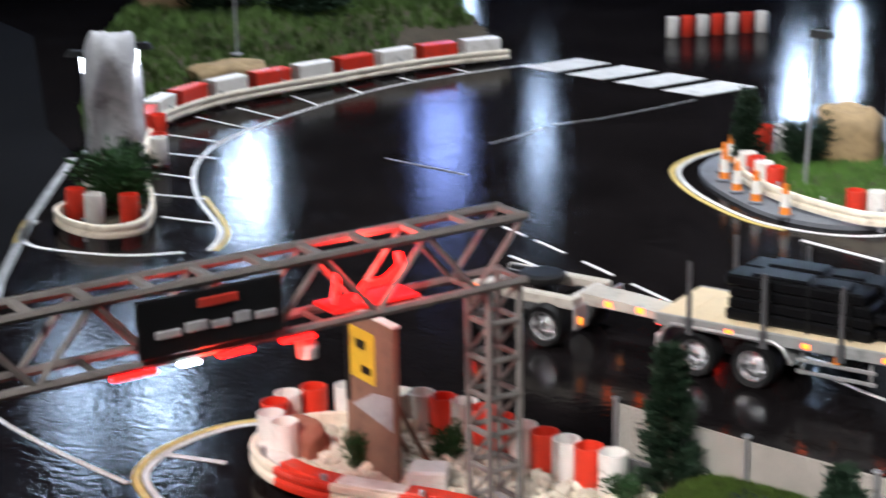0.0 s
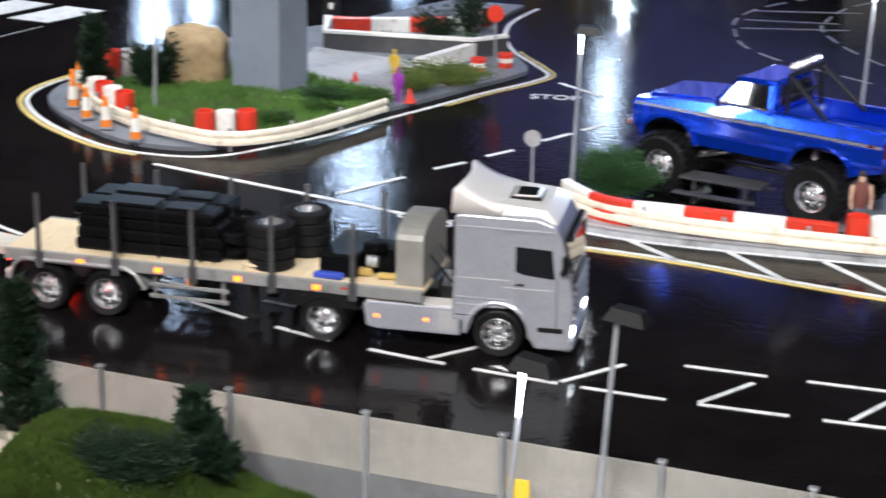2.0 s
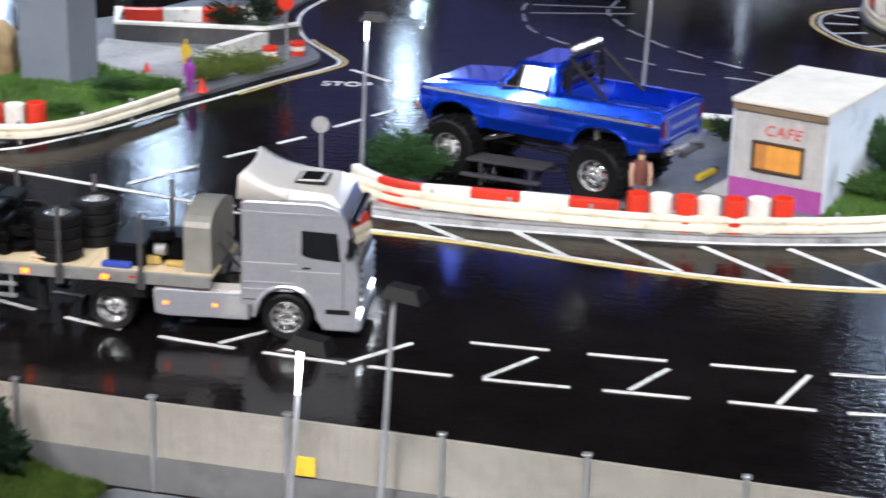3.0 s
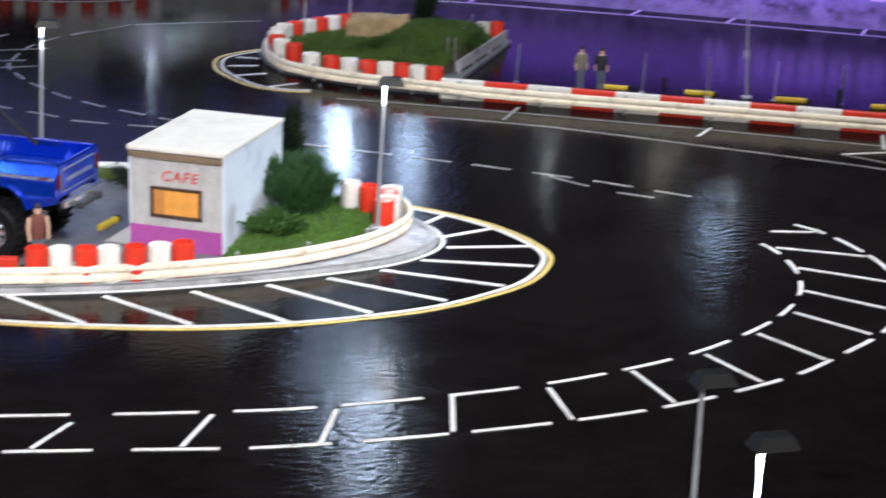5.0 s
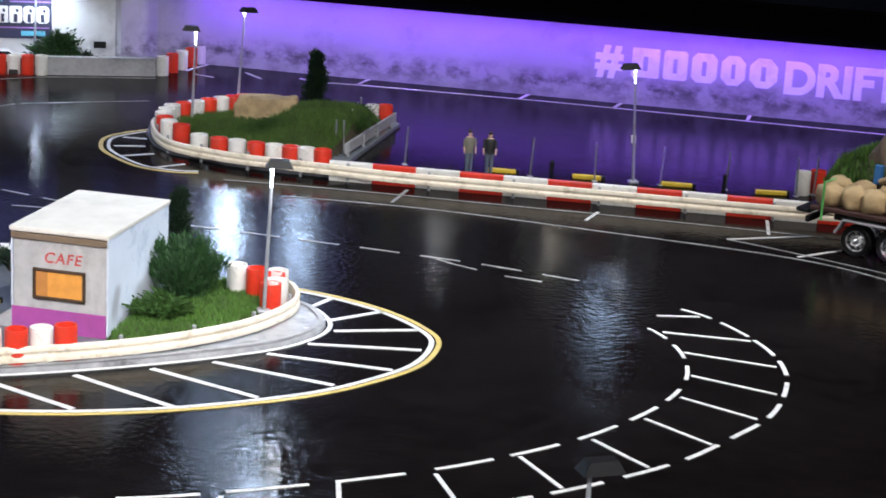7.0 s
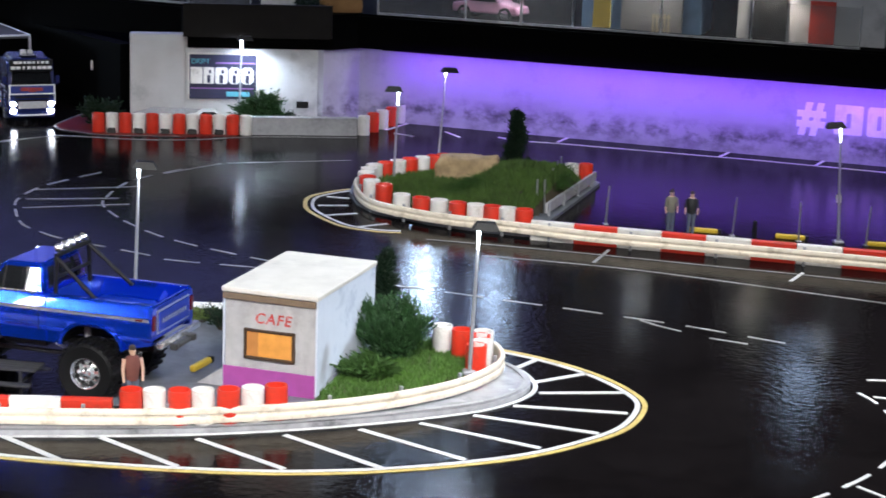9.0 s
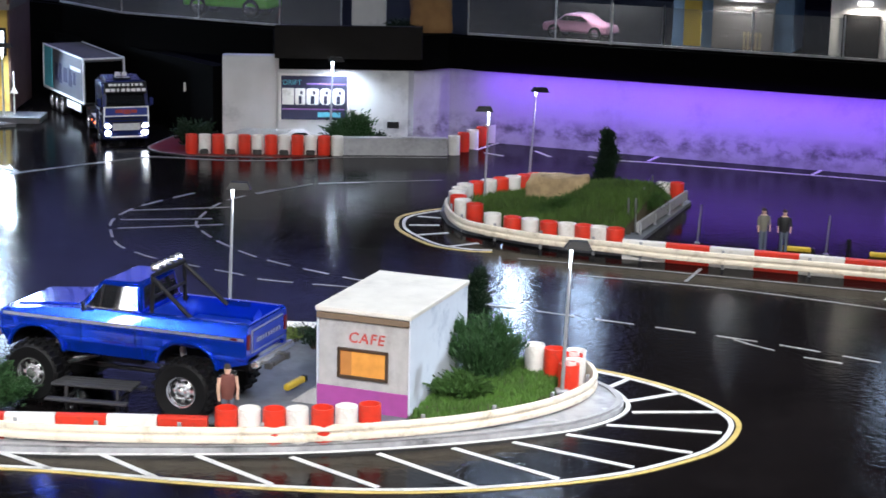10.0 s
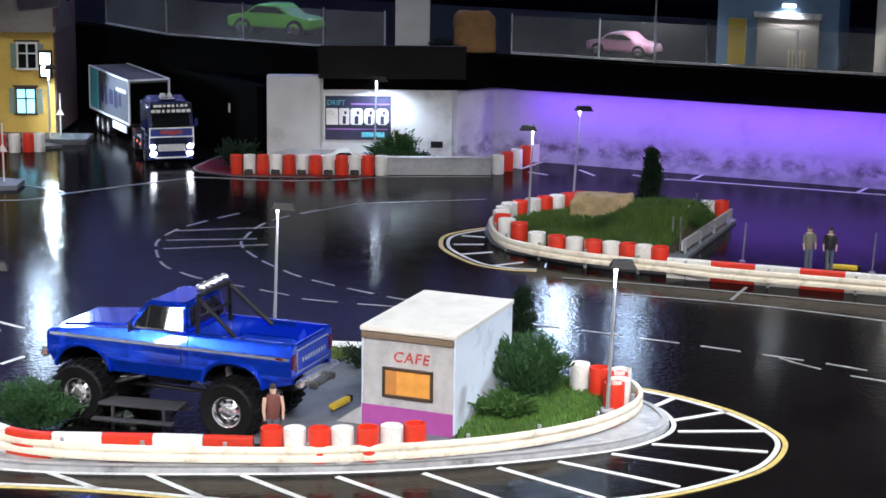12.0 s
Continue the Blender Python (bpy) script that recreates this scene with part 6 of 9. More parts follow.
def wheel(parent, x, y, r, w, rim_mat=CHROME, rim=0.66, lugs=0, name="wheel", dish=0.3):
    """A tyre with its rim; y is the wheel's middle, the outer face is towards y's sign."""
    out = 1 if y > 0 else -1
    m = Matrix.Translation((x, y, r)) @ Matrix.Rotation(radians(-90 * out), 4, "X")
    h = w / 2
    tyre = Geo().lathe([(r * rim, -h * 0.85), (r * 0.90, -h), (r * 0.98, -h * 0.8), (r, -h * 0.4), (r, h * 0.4), (r * 0.98, h * 0.8), (r * 0.90, h), (r * rim, h * 0.85), (r * rim * 0.97, h * 0.4), (r * rim * 0.97, -h * 0.4)], 32, m, True)
    tread = Geo()
    for k in range(lugs):
        a = 2 * math.pi * k / lugs
        for s in (-1, 1):
            tread.box((r * 1.0 * math.cos(a + s * 0.06), r * math.sin(a + s * 0.06), s * h * 0.55), (r * 0.10, r * 0.10, h * 0.72), 0.0, m)
    ob = part(name, tyre, RUBBER, parent, smooth=True)
    if lugs:
        part("tread", tread, RUBBER, ob)["kind"] = "stuff"
    rr = r * rim
    z1 = h * (0.72 - dish)
    face = Geo().lathe([(0.0, -h * 0.7), (rr * 0.97, -h * 0.7), (rr * 0.97, h * 0.80), (rr, h * 0.90), (rr * 0.92, h * 0.88), (rr * 0.84, z1 - h * 0.10), (rr * 0.72, z1), (rr * 0.52, z1 + h * 0.10), (rr * 0.46, z1), (rr * 0.38, z1), (rr * 0.34, z1 + h * 0.35), (rr * 0.22, z1 + h * 0.42), (0.0, z1 + h * 0.43)], 28, m)
    n = 8
    for k in range(n):
        a = 2 * math.pi * k / n
        face.lathe([(rr * 0.055, 0), (rr * 0.045, h * 0.14), (0, h * 0.15)], 6, m @ Matrix.Translation((rr * 0.42 * math.cos(a), rr * 0.42 * math.sin(a), z1)))
    part("rim", face, rim_mat, ob, "bright chrome wheel rim" if rim_mat is CHROME else "", smooth=True)
    holes = Geo()
    for k in range(n):
        a = 2 * math.pi * (k + 0.5) / n
        holes.lathe([(rr * 0.12, -h * 0.2), (rr * 0.12, h * 0.09)], 10, m @ Matrix.Translation((rr * 0.66 * math.cos(a), rr * 0.66 * math.sin(a), z1)))
    part("rim_hole", holes, BLACK, ob)
    # black ring that paints the shade of the recess behind the rim's lip
    part("rim_well", Geo().lathe([(rr * 0.91, z1 - h * 0.06), (rr * 0.905, z1 + h * 0.02), (rr * 0.80, z1 + h * 0.02), (rr * 0.79, z1 - h * 0.06)], 28, m, True), BLACK, ob)
    return ob


# tractor: x ahead, origin on the ground under the front axle
def tractor(m, label, paint=SILVER, top=SILVER_TOP, name="truck_tractor", lit=True, detail=True, tall=True, cab_height=0.87):
    t = thing(name, m, label, "truck")
    HW = 0.088
    # cab lower and upper body, side view with the wheel arch cut out
    arch = [(0.048 * math.cos(a), 0.041 + 0.050 * math.sin(a)) for a in [math.pi * k / 10 for k in range(11)]]
    cab = [(0.112, 0.022), (0.118, 0.055), (0.120, 0.110), (0.112, 0.165), (0.100, 0.222), (0.088, 0.250), (0.060, 0.262), (-0.066, 0.262), (-0.074, 0.255), (-0.076, 0.060), (-0.058, 0.060), (-0.056, 0.041)]
    body = part("cab", Geo().side([(x, z) for x, z in cab] + [(x, z) for x, z in reversed(arch)] + [(0.056, 0.030), (0.060, 0.022)], -HW, HW), paint, t, "silver-grey cab shell", smooth=True)
    bev = body.modifiers.new("edge", "BEVEL")
    bev.width, bev.segments, bev.limit_method, bev.angle_limit = 0.006, 3, "ANGLE", radians(35)
    # arch trim
    for s in (-1, 1):
        trim = Geo()
        pts = [(0.053 * math.cos(a), 0.041 + 0.055 * math.sin(a)) for a in [math.pi * k / 12 for k in range(13)]]
        for (xa, za), (xb, zb) in zip(pts, pts[1:]):
            trim.rod((xa, s * (HW + 0.001), za), (xb, s * (HW + 0.001), zb), 0.004, None, 6)
        part("arch_trim", trim, paint, t)
    # roof cap and wind deflector
    part("roof", Geo().add([(0.090, -0.080, 0.252), (0.090, 0.080, 0.252), (-0.062, 0.080, 0.262), (-0.062, -0.080, 0.262), (0.070, -0.066, 0.272), (0.070, 0.066, 0.272), (-0.050, 0.068, 0.284), (-0.050, -0.068, 0.284)],
                           [(0, 1, 5, 4), (1, 2, 6, 5), (2, 3, 7, 6), (3, 0, 4, 7), (4, 5, 6, 7)]), top, t, "pale roof cap")
    part("hatch_frame", Geo().box((0.030, 0, 0.279), (0.052, 0.062, 0.006), 0.002), BLACK, t)
    part("hatch_frame", Geo().box((0.030, 0, 0.2815), (0.044, 0.054, 0.005), 0.002), SILVER_TOP, t)
    part("hatch_glass", Geo().box((0.030, 0, 0.2825), (0.034, 0.044, 0.005), 0.001), GLASS, t)
    if tall:
        defl = Geo()
        prof = [(0.010, 0.277), (-0.010, 0.282), (-0.028, 0.289), (-0.044, 0.298), (-0.055, 0.307), (-0.062, 0.312), (-0.066, 0.312)]
        n = 9
        rows = []
        for x, z in prof:
            for k in range(n):
                v = -1 + 2 * k / (n - 1)
                rows.append((x - 0.008 * v * v, v * (0.085 - 0.16 * (z - 0.279)), z - 0.003 * v ** 4))
        defl.add(rows, [(i * n + k, i * n + k + 1, (i + 1) * n + k + 1, (i + 1) * n + k) for i in range(len(prof) - 1) for k in range(n - 1)])
        for s in (-1, 1):
            edge = [(x - 0.008, s * (0.085 - 0.16 * (z - 0.279)), z - 0.003) for x, z in prof]
            defl.add(edge + [(-0.078, s * 0.080, 0.304), (-0.080, s * 0.085, 0.262), (0.000, s * 0.086, 0.262)], [tuple(range(len(edge) + 3))])
        d = part("wind_deflector", defl, top, t, "pale curved roof wind deflector", smooth=True)
        sol = d.modifiers.new("thick", "SOLIDIFY")
        sol.thickness = 0.003
    # glass
    part("windscreen", Geo().add([(0.1175, -0.076, 0.160), (0.1175, 0.076, 0.160), (0.1045, 0.072, 0.218), (0.1045, -0.072, 0.218), (0.111, -0.076, 0.160), (0.111, 0.076, 0.160), (0.098, 0.072, 0.218), (0.098, -0.072, 0.218)], [(0, 1, 2, 3), (7, 6, 5, 4), (0, 4, 5, 1), (1, 5, 6, 2), (2, 6, 7, 3), (3, 7, 4, 0)]), GLASS, t, "dark windscreen")
    part("sun_visor", Geo().box((0.108, 0, 0.224), (0.014, 0.150, 0.012), 0.003), GLASS, t)
    for s in (-1, 1):
        w = [(0.090, 0.150), (0.084, 0.205), (0.026, 0.208), (0.026, 0.160), (0.040, 0.155)]
        part("side_window", Geo().side(w, s * (HW - 0.002), s * (HW + 0.0012)), GLASS, t, "dark side window")
        part("door_line", Geo().box((0.020, s * (HW + 0.0002), 0.150), (0.0012, 0.0012, 0.11)).box((-0.03, s * (HW + 0.0006), 0.140), (0.09, 0.0016, 0.003)).box((0.048, s * (HW + 0.0006), 0.127), (0.08, 0.0016, 0.002)), GREY_METAL, t)
        part("mirror", Geo().box((0.108, s * (HW + 0.012), 0.185), (0.010, 0.016, 0.034), 0.003).box((0.104, s * (HW + 0.006), 0.168), (0.010, 0.014, 0.010), 0.002), BLACK if detail else paint, t)
        part("side_crease", Geo().sweep([(-0.002, -0.0025), (0.002, -0.0025), (0.002, 0.0025), (-0.002, 0.0025)], [(-0.072, s * HW, 0.238), (0.085, s * HW, 0.238)]), paint, t)
        for z in (0.102, 0.088):
            part("side_crease", Geo().box((-0.030, s * (HW + 0.0004), z), (0.085, 0.003, 0.004), 0.001), paint, t)
        for c, d in (((-0.0735, 0.20), (0.002, 0.12)), ((0.094, 0.10), (0.0012, 0.10)), ((-0.028, 0.0705), (0.085, 0.0015))):
            part("panel_gap", Geo().box((c[0], s * (HW + 0.0002), c[1]), (d[0], 0.0012, d[1])), BLACK, t)
        part("door_handle", Geo().box((0.034, s * (HW + 0.0015), 0.135), (0.014, 0.003, 0.004), 0.001), BLACK, t)
        part("step", Geo().box((0.085, s * (HW + 0.0005), 0.056), (0.040, 0.002, 0.008), 0.0005), BLACK, t)
        hl = part("headlamp", Geo().box((0.113, s * 0.070, 0.052), (0.014, 0.024, 0.014), 0.003), HEADLIGHT if lit else CHROME, t, "bright white headlamp" if lit else "")
    # grille
    part("grille", Geo().box((0.119, 0, 0.105), (0.004, 0.130, 0.075), 0.001), BLACK, t, "dark grille opening")
    for k in range(5):
        part("grille_bar", Geo().box((0.121, 0, 0.075 + 0.0145 * k), (0.006, 0.136, 0.0072), 0.001), paint, t)
    part("bumper", Geo().box((0.110, 0, 0.033), (0.024, 0.176, 0.026), 0.006), paint, t)
    part("bumper_slot", Geo().box((0.1215, 0, 0.032), (0.002, 0.100, 0.010), 0.0008), BLACK, t)
    # chassis and side skirts
    part("chassis", Geo().box((-0.17, 0.030, 0.062), (0.32, 0.010, 0.018), 0.001).box((-0.17, -0.030, 0.062), (0.32, 0.010, 0.018), 0.001).box((-0.10, 0, 0.060), (0.02, 0.06, 0.012)).box((-0.31, 0, 0.060), (0.012, 0.07, 0.016)), DARK_METAL, t)
    for s in (-1, 1):
        sk = part("side_skirt", Geo().side([(-0.062, 0.032), (-0.062, 0.080), (-0.215, 0.080), (-0.222, 0.074), (-0.218, 0.036), (-0.20, 0.032)], s * 0.052, s * 0.086), paint, t, "silver side skirt panel")
        b2 = sk.modifiers.new("edge", "BEVEL")
        b2.width, b2.segments, b2.limit_method = 0.003, 2, "ANGLE"
        part("skirt_top", Geo().box((-0.14, s * 0.069, 0.0812), (0.155, 0.033, 0.0024), 0.0005), SILVER_TOP, t)
        for x in (-0.20, -0.118):
            part("marker_light", Geo().box((x, s * 0.0865, 0.055), (0.007, 0.003, 0.005), 0.001), AMBER if lit else ORANGE, sk, "amber marker light")
        part("panel_line", Geo().box((-0.105, s * 0.0862, 0.056), (0.0015, 0.001, 0.046)).box((-0.085, s * 0.0862, 0.056), (0.028, 0.001, 0.032)), GREY_METAL, sk)
    for s in (-1, 1):
        wheel(t, 0.0, s * 0.074, 0.041, 0.028, dish=0.15)
        wheel(t, -0.290, s * 0.060, 0.041, 0.056, dish=0.6)
        fender = Geo()
        pts = [(-0.290 + 0.048 * math.cos(a), 0.041 + 0.050 * math.sin(a)) for a in [math.pi * (0.08 + 0.84 * k / 10) for k in range(11)]]
        for (xa, za), (xb, zb) in zip(pts, pts[1:]):
            fender.add([(xa, s * 0.030, za), (xb, s * 0.030, zb), (xb, s * 0.089, zb), (xa, s * 0.089, za), (xa, s * 0.030, za + 0.002), (xb, s * 0.030, zb + 0.002), (xb, s * 0.089, zb + 0.002), (xa, s * 0.089, za + 0.002)], [(0, 1, 2, 3), (7, 6, 5, 4), (0, 4, 5, 1), (2, 6, 7, 3)])
        part("mudguard", fender, BLACK, t)
        part("rear_marker", Geo().box((-0.252, s * 0.0895, 0.099), (0.016, 0.003, 0.006), 0.001), RAIL_RED, t)
        part("tail_light", Geo().box((-0.3465, s * 0.055, 0.062), (0.003, 0.022, 0.010), 0.0005), RAIL_RED, t, "red tail light")
    part("equipment_box", Geo().box((-0.155, 0, 0.095), (0.09, 0.05, 0.022), 0.003).rod((-0.12, -0.03, 0.10), (-0.12, 0.03, 0.10), 0.010, None, 12), DARK_METAL, t)
    part("cab_rear_post", Geo().rod((-0.088, 0.03, 0.08), (-0.088, 0.03, 0.20), 0.004, None, 8), STEEL, t)
    part("fifth_wheel", Geo().lathe([(0.034, 0.078), (0.036, 0.084), (0.030, 0.087)], 20, Matrix.Translation((-0.262, 0, 0))), BLACK, t)
    part("chassis_cover", Geo().side([(-0.232, 0.062), (-0.240, 0.092), (-0.335, 0.092), (-0.348, 0.060)], -0.0865, 0.0865), BLACK, t, "black plastic rear wing")
    part("mudflap", Geo().box((-0.345, 0, 0.028), (0.003, 0.165, 0.034), 0.001), BLACK, t)
    for ob in t.children:
        if not ob.name.startswith("wheel"):
            for v in ob.data.vertices:
                if v.co.z > 0.09:
                    v.co.z = 0.09 + (v.co.z - 0.09) * cab_height
    return t


PLACE = pose(-0.855, 2.831, 0, 0, 0, 5.5)
tractor(PLACE, "silver-grey model tractor unit with a tall sleeper cab")

# flatbed trailer with its load
trl = thing("flatbed_trailer", pose(-1.705, 2.779, 0, 0, 0, 2.6), "flatbed trailer with a pale wooden deck and steel stakes", "trailer")
L, Z0 = 0.735, 0.106
for k in range(14):
    w = L / 14
    part("deck_plank", Geo().box((w * (k + 0.5), 0, Z0 - 0.003), (w - 0.0012, 0.166, 0.007), 0.0008), DECK_WOOD, trl)
for s in (-1, 1):
    part("side_rail", Geo().box((L / 2, s * 0.0865, Z0 - 0.0095), (L, 0.007, 0.021), 0.0015), TRAILER_GREY, trl, "grey steel side rail")
    part("chassis_beam", Geo().side([(0.02, 0.075), (0.02, 0.098), (L - 0.02, 0.098), (L - 0.02, 0.086), (0.42, 0.075)], s * 0.026, s * 0.036), DARK_METAL, trl)
    for k in range(5):
        x = 0.066 + 0.138 * k
        st = part("stake", Geo().box((x, s * 0.092, 0.150), (0.008, 0.005, 0.120), 0.001).box((x, s * 0.0915, 0.093), (0.014, 0.006, 0.030), 0.001), STAKE_STEEL, trl, "upright dark steel stake")
    for x in (0.14, 0.28, 0.42, 0.556):
        part("marker_light", Geo().box((x, s * 0.0905, 0.095), (0.011, 0.004, 0.008), 0.001), AMBER, trl, "glowing amber marker light")
    part("marker_light", Geo().box((0.33, s * 0.075, 0.075), (0.010, 0.010, 0.016), 0.002), ORANGE, trl)
    # fender over both axles
    pts = [(0.005, 0.045), (0.018, 0.080), (0.034, 0.092), (0.222, 0.092), (0.240, 0.082), (0.256, 0.058)]
    fg = Geo()
    for (xa, za), (xb, zb) in zip(pts, pts[1:]):
        fg.add([(xa, s * 0.046, za), (xb, s * 0.046, zb), (xb, s * 0.090, zb), (xa, s * 0.090, za), (xa, s * 0.046, za + 0.003), (xb, s * 0.046, zb + 0.003), (xb, s * 0.090, zb + 0.003), (xa, s * 0.090, za + 0.003)], [(0, 1, 2, 3), (7, 6, 5, 4), (0, 4, 5, 1), (2, 6, 7, 3), (0, 3, 7, 4), (1, 5, 6, 2)])
        fg.rod((xa, s * 0.090, za), (xb, s * 0.090, zb), 0.0035, None, 6)
    part("fender", fg, TRAILER_GREY, trl, "grey angular fender over both axles")
    for x in (0.074, 0.183):
        wheel(trl, x, s * 0.066, 0.041, 0.044, dish=0.45)
    part("side_guard", Geo().box((0.33, s * 0.080, 0.066), (0.14, 0.003, 0.007), 0.001).box((0.33, s * 0.080, 0.046), (0.14, 0.003, 0.007), 0.001).box((0.27, s * 0.078, 0.066), (0.004, 0.004, 0.05)).box((0.39, s * 0.078, 0.066), (0.004, 0.004, 0.05)), TRAILER_GREY, trl)
    leg = part("landing_leg", Geo().box((0.435, s * 0.050, 0.055), (0.012, 0.012, 0.07), 0.001).box((0.435, s * 0.050, 0.019), (0.022, 0.022, 0.006), 0.001), BLACK, trl)
    part("tail_light", Geo().box((-0.003, s * 0.060, 0.082), (0.005, 0.020, 0.010), 0.001).box((-0.003, s * 0.037, 0.082), (0.005, 0.018, 0.010), 0.001), TAIL, trl, "red tail light")
part("air_tank", Geo().rod((0.34, -0.05, 0.070), (0.34, 0.05, 0.070), 0.017, None, 14), BLACK, trl)
part("rear_bumper", Geo().box((0.0, 0, 0.052), (0.005, 0.166, 0.026), 0.001), WHITE, trl, "white bumper board")
for k in range(7):
    part("chevron", Geo().add([(-0.0032, -0.078 + 0.022 * k, 0.040), (-0.0032, -0.068 + 0.022 * k, 0.040), (-0.0032, -0.058 + 0.022 * k, 0.064), (-0.0032, -0.068 + 0.022 * k, 0.064)], [(0, 1, 2, 3)]), RED, trl)
part("rear_plate", Geo().box((-0.001, 0, 0.098), (0.004, 0.15, 0.012), 0.001), YELLOW, trl, "yellow marker board")
for s in (-1, 1):
    part("mudflap", Geo().box((0.004, s * 0.068, 0.040), (0.003, 0.046, 0.05), 0.001), GREY_METAL, trl)
hd = Geo()
arc = [(0.072 * math.cos(a), 0.078 + 0.028 * math.sin(a)) for a in [math.pi * k / 10 for k in range(11)]]
hd.add([(L - 0.050, y, Z0 + z) for y, z in [(0.072, 0)] + arc + [(-0.072, 0)]] + [(L - 0.004, y, Z0 + z) for y, z in [(0.072, 0)] + arc + [(-0.072, 0)]],
       [(i, (i + 1) % 13, 13 + (i + 1) % 13, 13 + i) for i in range(13)] + [tuple(range(12, -1, -1)), tuple(range(13, 26))])
part("headboard", hd, material("headboard_grey", (0.24, 0.23, 0.21), 0.5, metal=0.3, vary=0.25, scale=30), trl, "grey rounded headboard box")
part("headboard_light", Geo().box((L - 0.051, -0.05, Z0 + 0.070), (0.004, 0.014, 0.012), 0.001), RED, trl)
for s in (-1, 1):
    part("air_hose", Geo().rod((L - 0.01, s * 0.03, Z0 + 0.05), (L + 0.055, s * 0.02, 0.075), 0.002, None, 6), BLACK, trl)


def on_bed(name, geo, mat, label, category, smooth=False, parts=()):
    ob = thing(name, trl.matrix_basis, label, category)
    part("body", geo, mat, ob, smooth=smooth)
    for n2, g2, m2 in parts:
        part(n2, g2, m2, ob)
    return ob


CASE = material("black_case", (0.0035, 0.0035, 0.004), 0.34, spec=0.09, vary=0.25, scale=60)
rng = random.Random(5)
for y in (-0.034, 0.030):
    st = thing("beam_stack", trl.matrix_basis, "stack of long black wrapped beams strapped to the trailer deck", "load", "beam stacks")
    for k in range(4):
        part("beam", Geo().box((0.248 + rng.uniform(-0.006, 0.006), y + rng.uniform(-0.003, 0.003), Z0 + 0.012 + 0.0205 * k), (0.262 - 0.004 * k, 0.060, 0.0202), 0.004), CASE, st)
    part("tarp", Geo().box((0.215, y, Z0 + 0.086), (0.10, 0.05, 0.007), 0.003).box((0.31, y, Z0 + 0.085), (0.06, 0.045, 0.006), 0.002), CASE, st)
    for x in (0.20, 0.27, 0.345):
        part("strap", Geo().box((x, y, Z0 + 0.042), (0.004, 0.063, 0.084), 0.001), RUBBER, st)
heap = thing("cable_heap", trl.matrix_basis, "heap of black hoses beside the beams", "load")
coil = Geo()
for k in range(5):
    coil.lathe([(0.020, 0.0), (0.030, 0.001), (0.030, 0.010), (0.020, 0.011)], 18, pose(0.392 + rng.uniform(-0.010, 0.010), rng.uniform(-0.03, 0.03), Z0 + 0.004 + 0.012 * k, rng.uniform(-10, 10), rng.uniform(-10, 10), 0), True)
part("hose", coil, CASE, heap, smooth=True)
for x, y, n2 in ((0.462, -0.042, 4), (0.498, 0.043, 4)):
    for k in range(n2):
        tw = thing("spare_tyre", trl.matrix_basis @ pose(x, y, Z0 + 0.0005 + 0.0195 * k), "black spare tyre stacked flat on the trailer deck", "tyre", "spare tyres")
        part("tread", Geo().lathe([(0.022, 0.0), (0.036, 0.0), (0.040, 0.003), (0.040, 0.016), (0.036, 0.019), (0.022, 0.019)], 28, None, True), RUBBER, tw, smooth=True)
        part("rim", Geo().lathe([(0.022, 0.004), (0.024, 0.019), (0.017, 0.017), (0.012, 0.010), (0.0, 0.010)], 24), CHROME if k == n2 - 1 else STEEL, tw, smooth=True)
on_bed("black_box", Geo().box((0.585, 0.0, Z0 + 0.020), (0.065, 0.13, 0.040), 0.004), CASE, "low black box on the trailer deck", "box")
on_bed("pallet", Geo().box((0.445, -0.07, Z0 + 0.010), (0.045, 0.02, 0.004), 0.001).box((0.445, -0.07, Z0 + 0.003), (0.045, 0.02, 0.004), 0.001).box((0.428, -0.07, Z0 + 0.0065), (0.008, 0.02, 0.010)).box((0.462, -0.07, Z0 + 0.0065), (0.008, 0.02, 0.010)), DECK_WOOD, "small wooden pallet end on the trailer deck", "pallet")
PAINT_BLUE = material("blue_part", (0.03, 0.06, 0.35), 0.4, vary=0.1)
on_bed("blue_tool_case", Geo().box((0.572, -0.073, Z0 + 0.006), (0.050, 0.014, 0.010), 0.002), PAINT_BLUE, "small blue case beside the black box", "case")
BRASS = material("brass_yellow", (0.60, 0.42, 0.14), 0.35, metal=0.4, vary=0.2)
on_bed("engine_block", Geo().box((0.645, 0.0, Z0 + 0.022), (0.050, 0.06, 0.042), 0.004).lathe([(0.020, 0.0), (0.021, 0.012), (0.014, 0.014)], 18, Matrix.Translation((0.640, -0.035, Z0 + 0.045))), CASE, "black model engine with brass-coloured fittings", "engine",
       parts=[("frame", Geo().box((0.625, -0.050, Z0 + 0.010), (0.030, 0.012, 0.014), 0.003).box((0.665, -0.052, Z0 + 0.007), (0.034, 0.012, 0.010), 0.003).box((0.612, -0.05, Z0 + 0.020), (0.010, 0.010, 0.012), 0.002), BRASS), ("pulley", Geo().rod((0.632, -0.052, Z0 + 0.030), (0.650, -0.052, Z0 + 0.030), 0.010, None, 14), STEEL)])

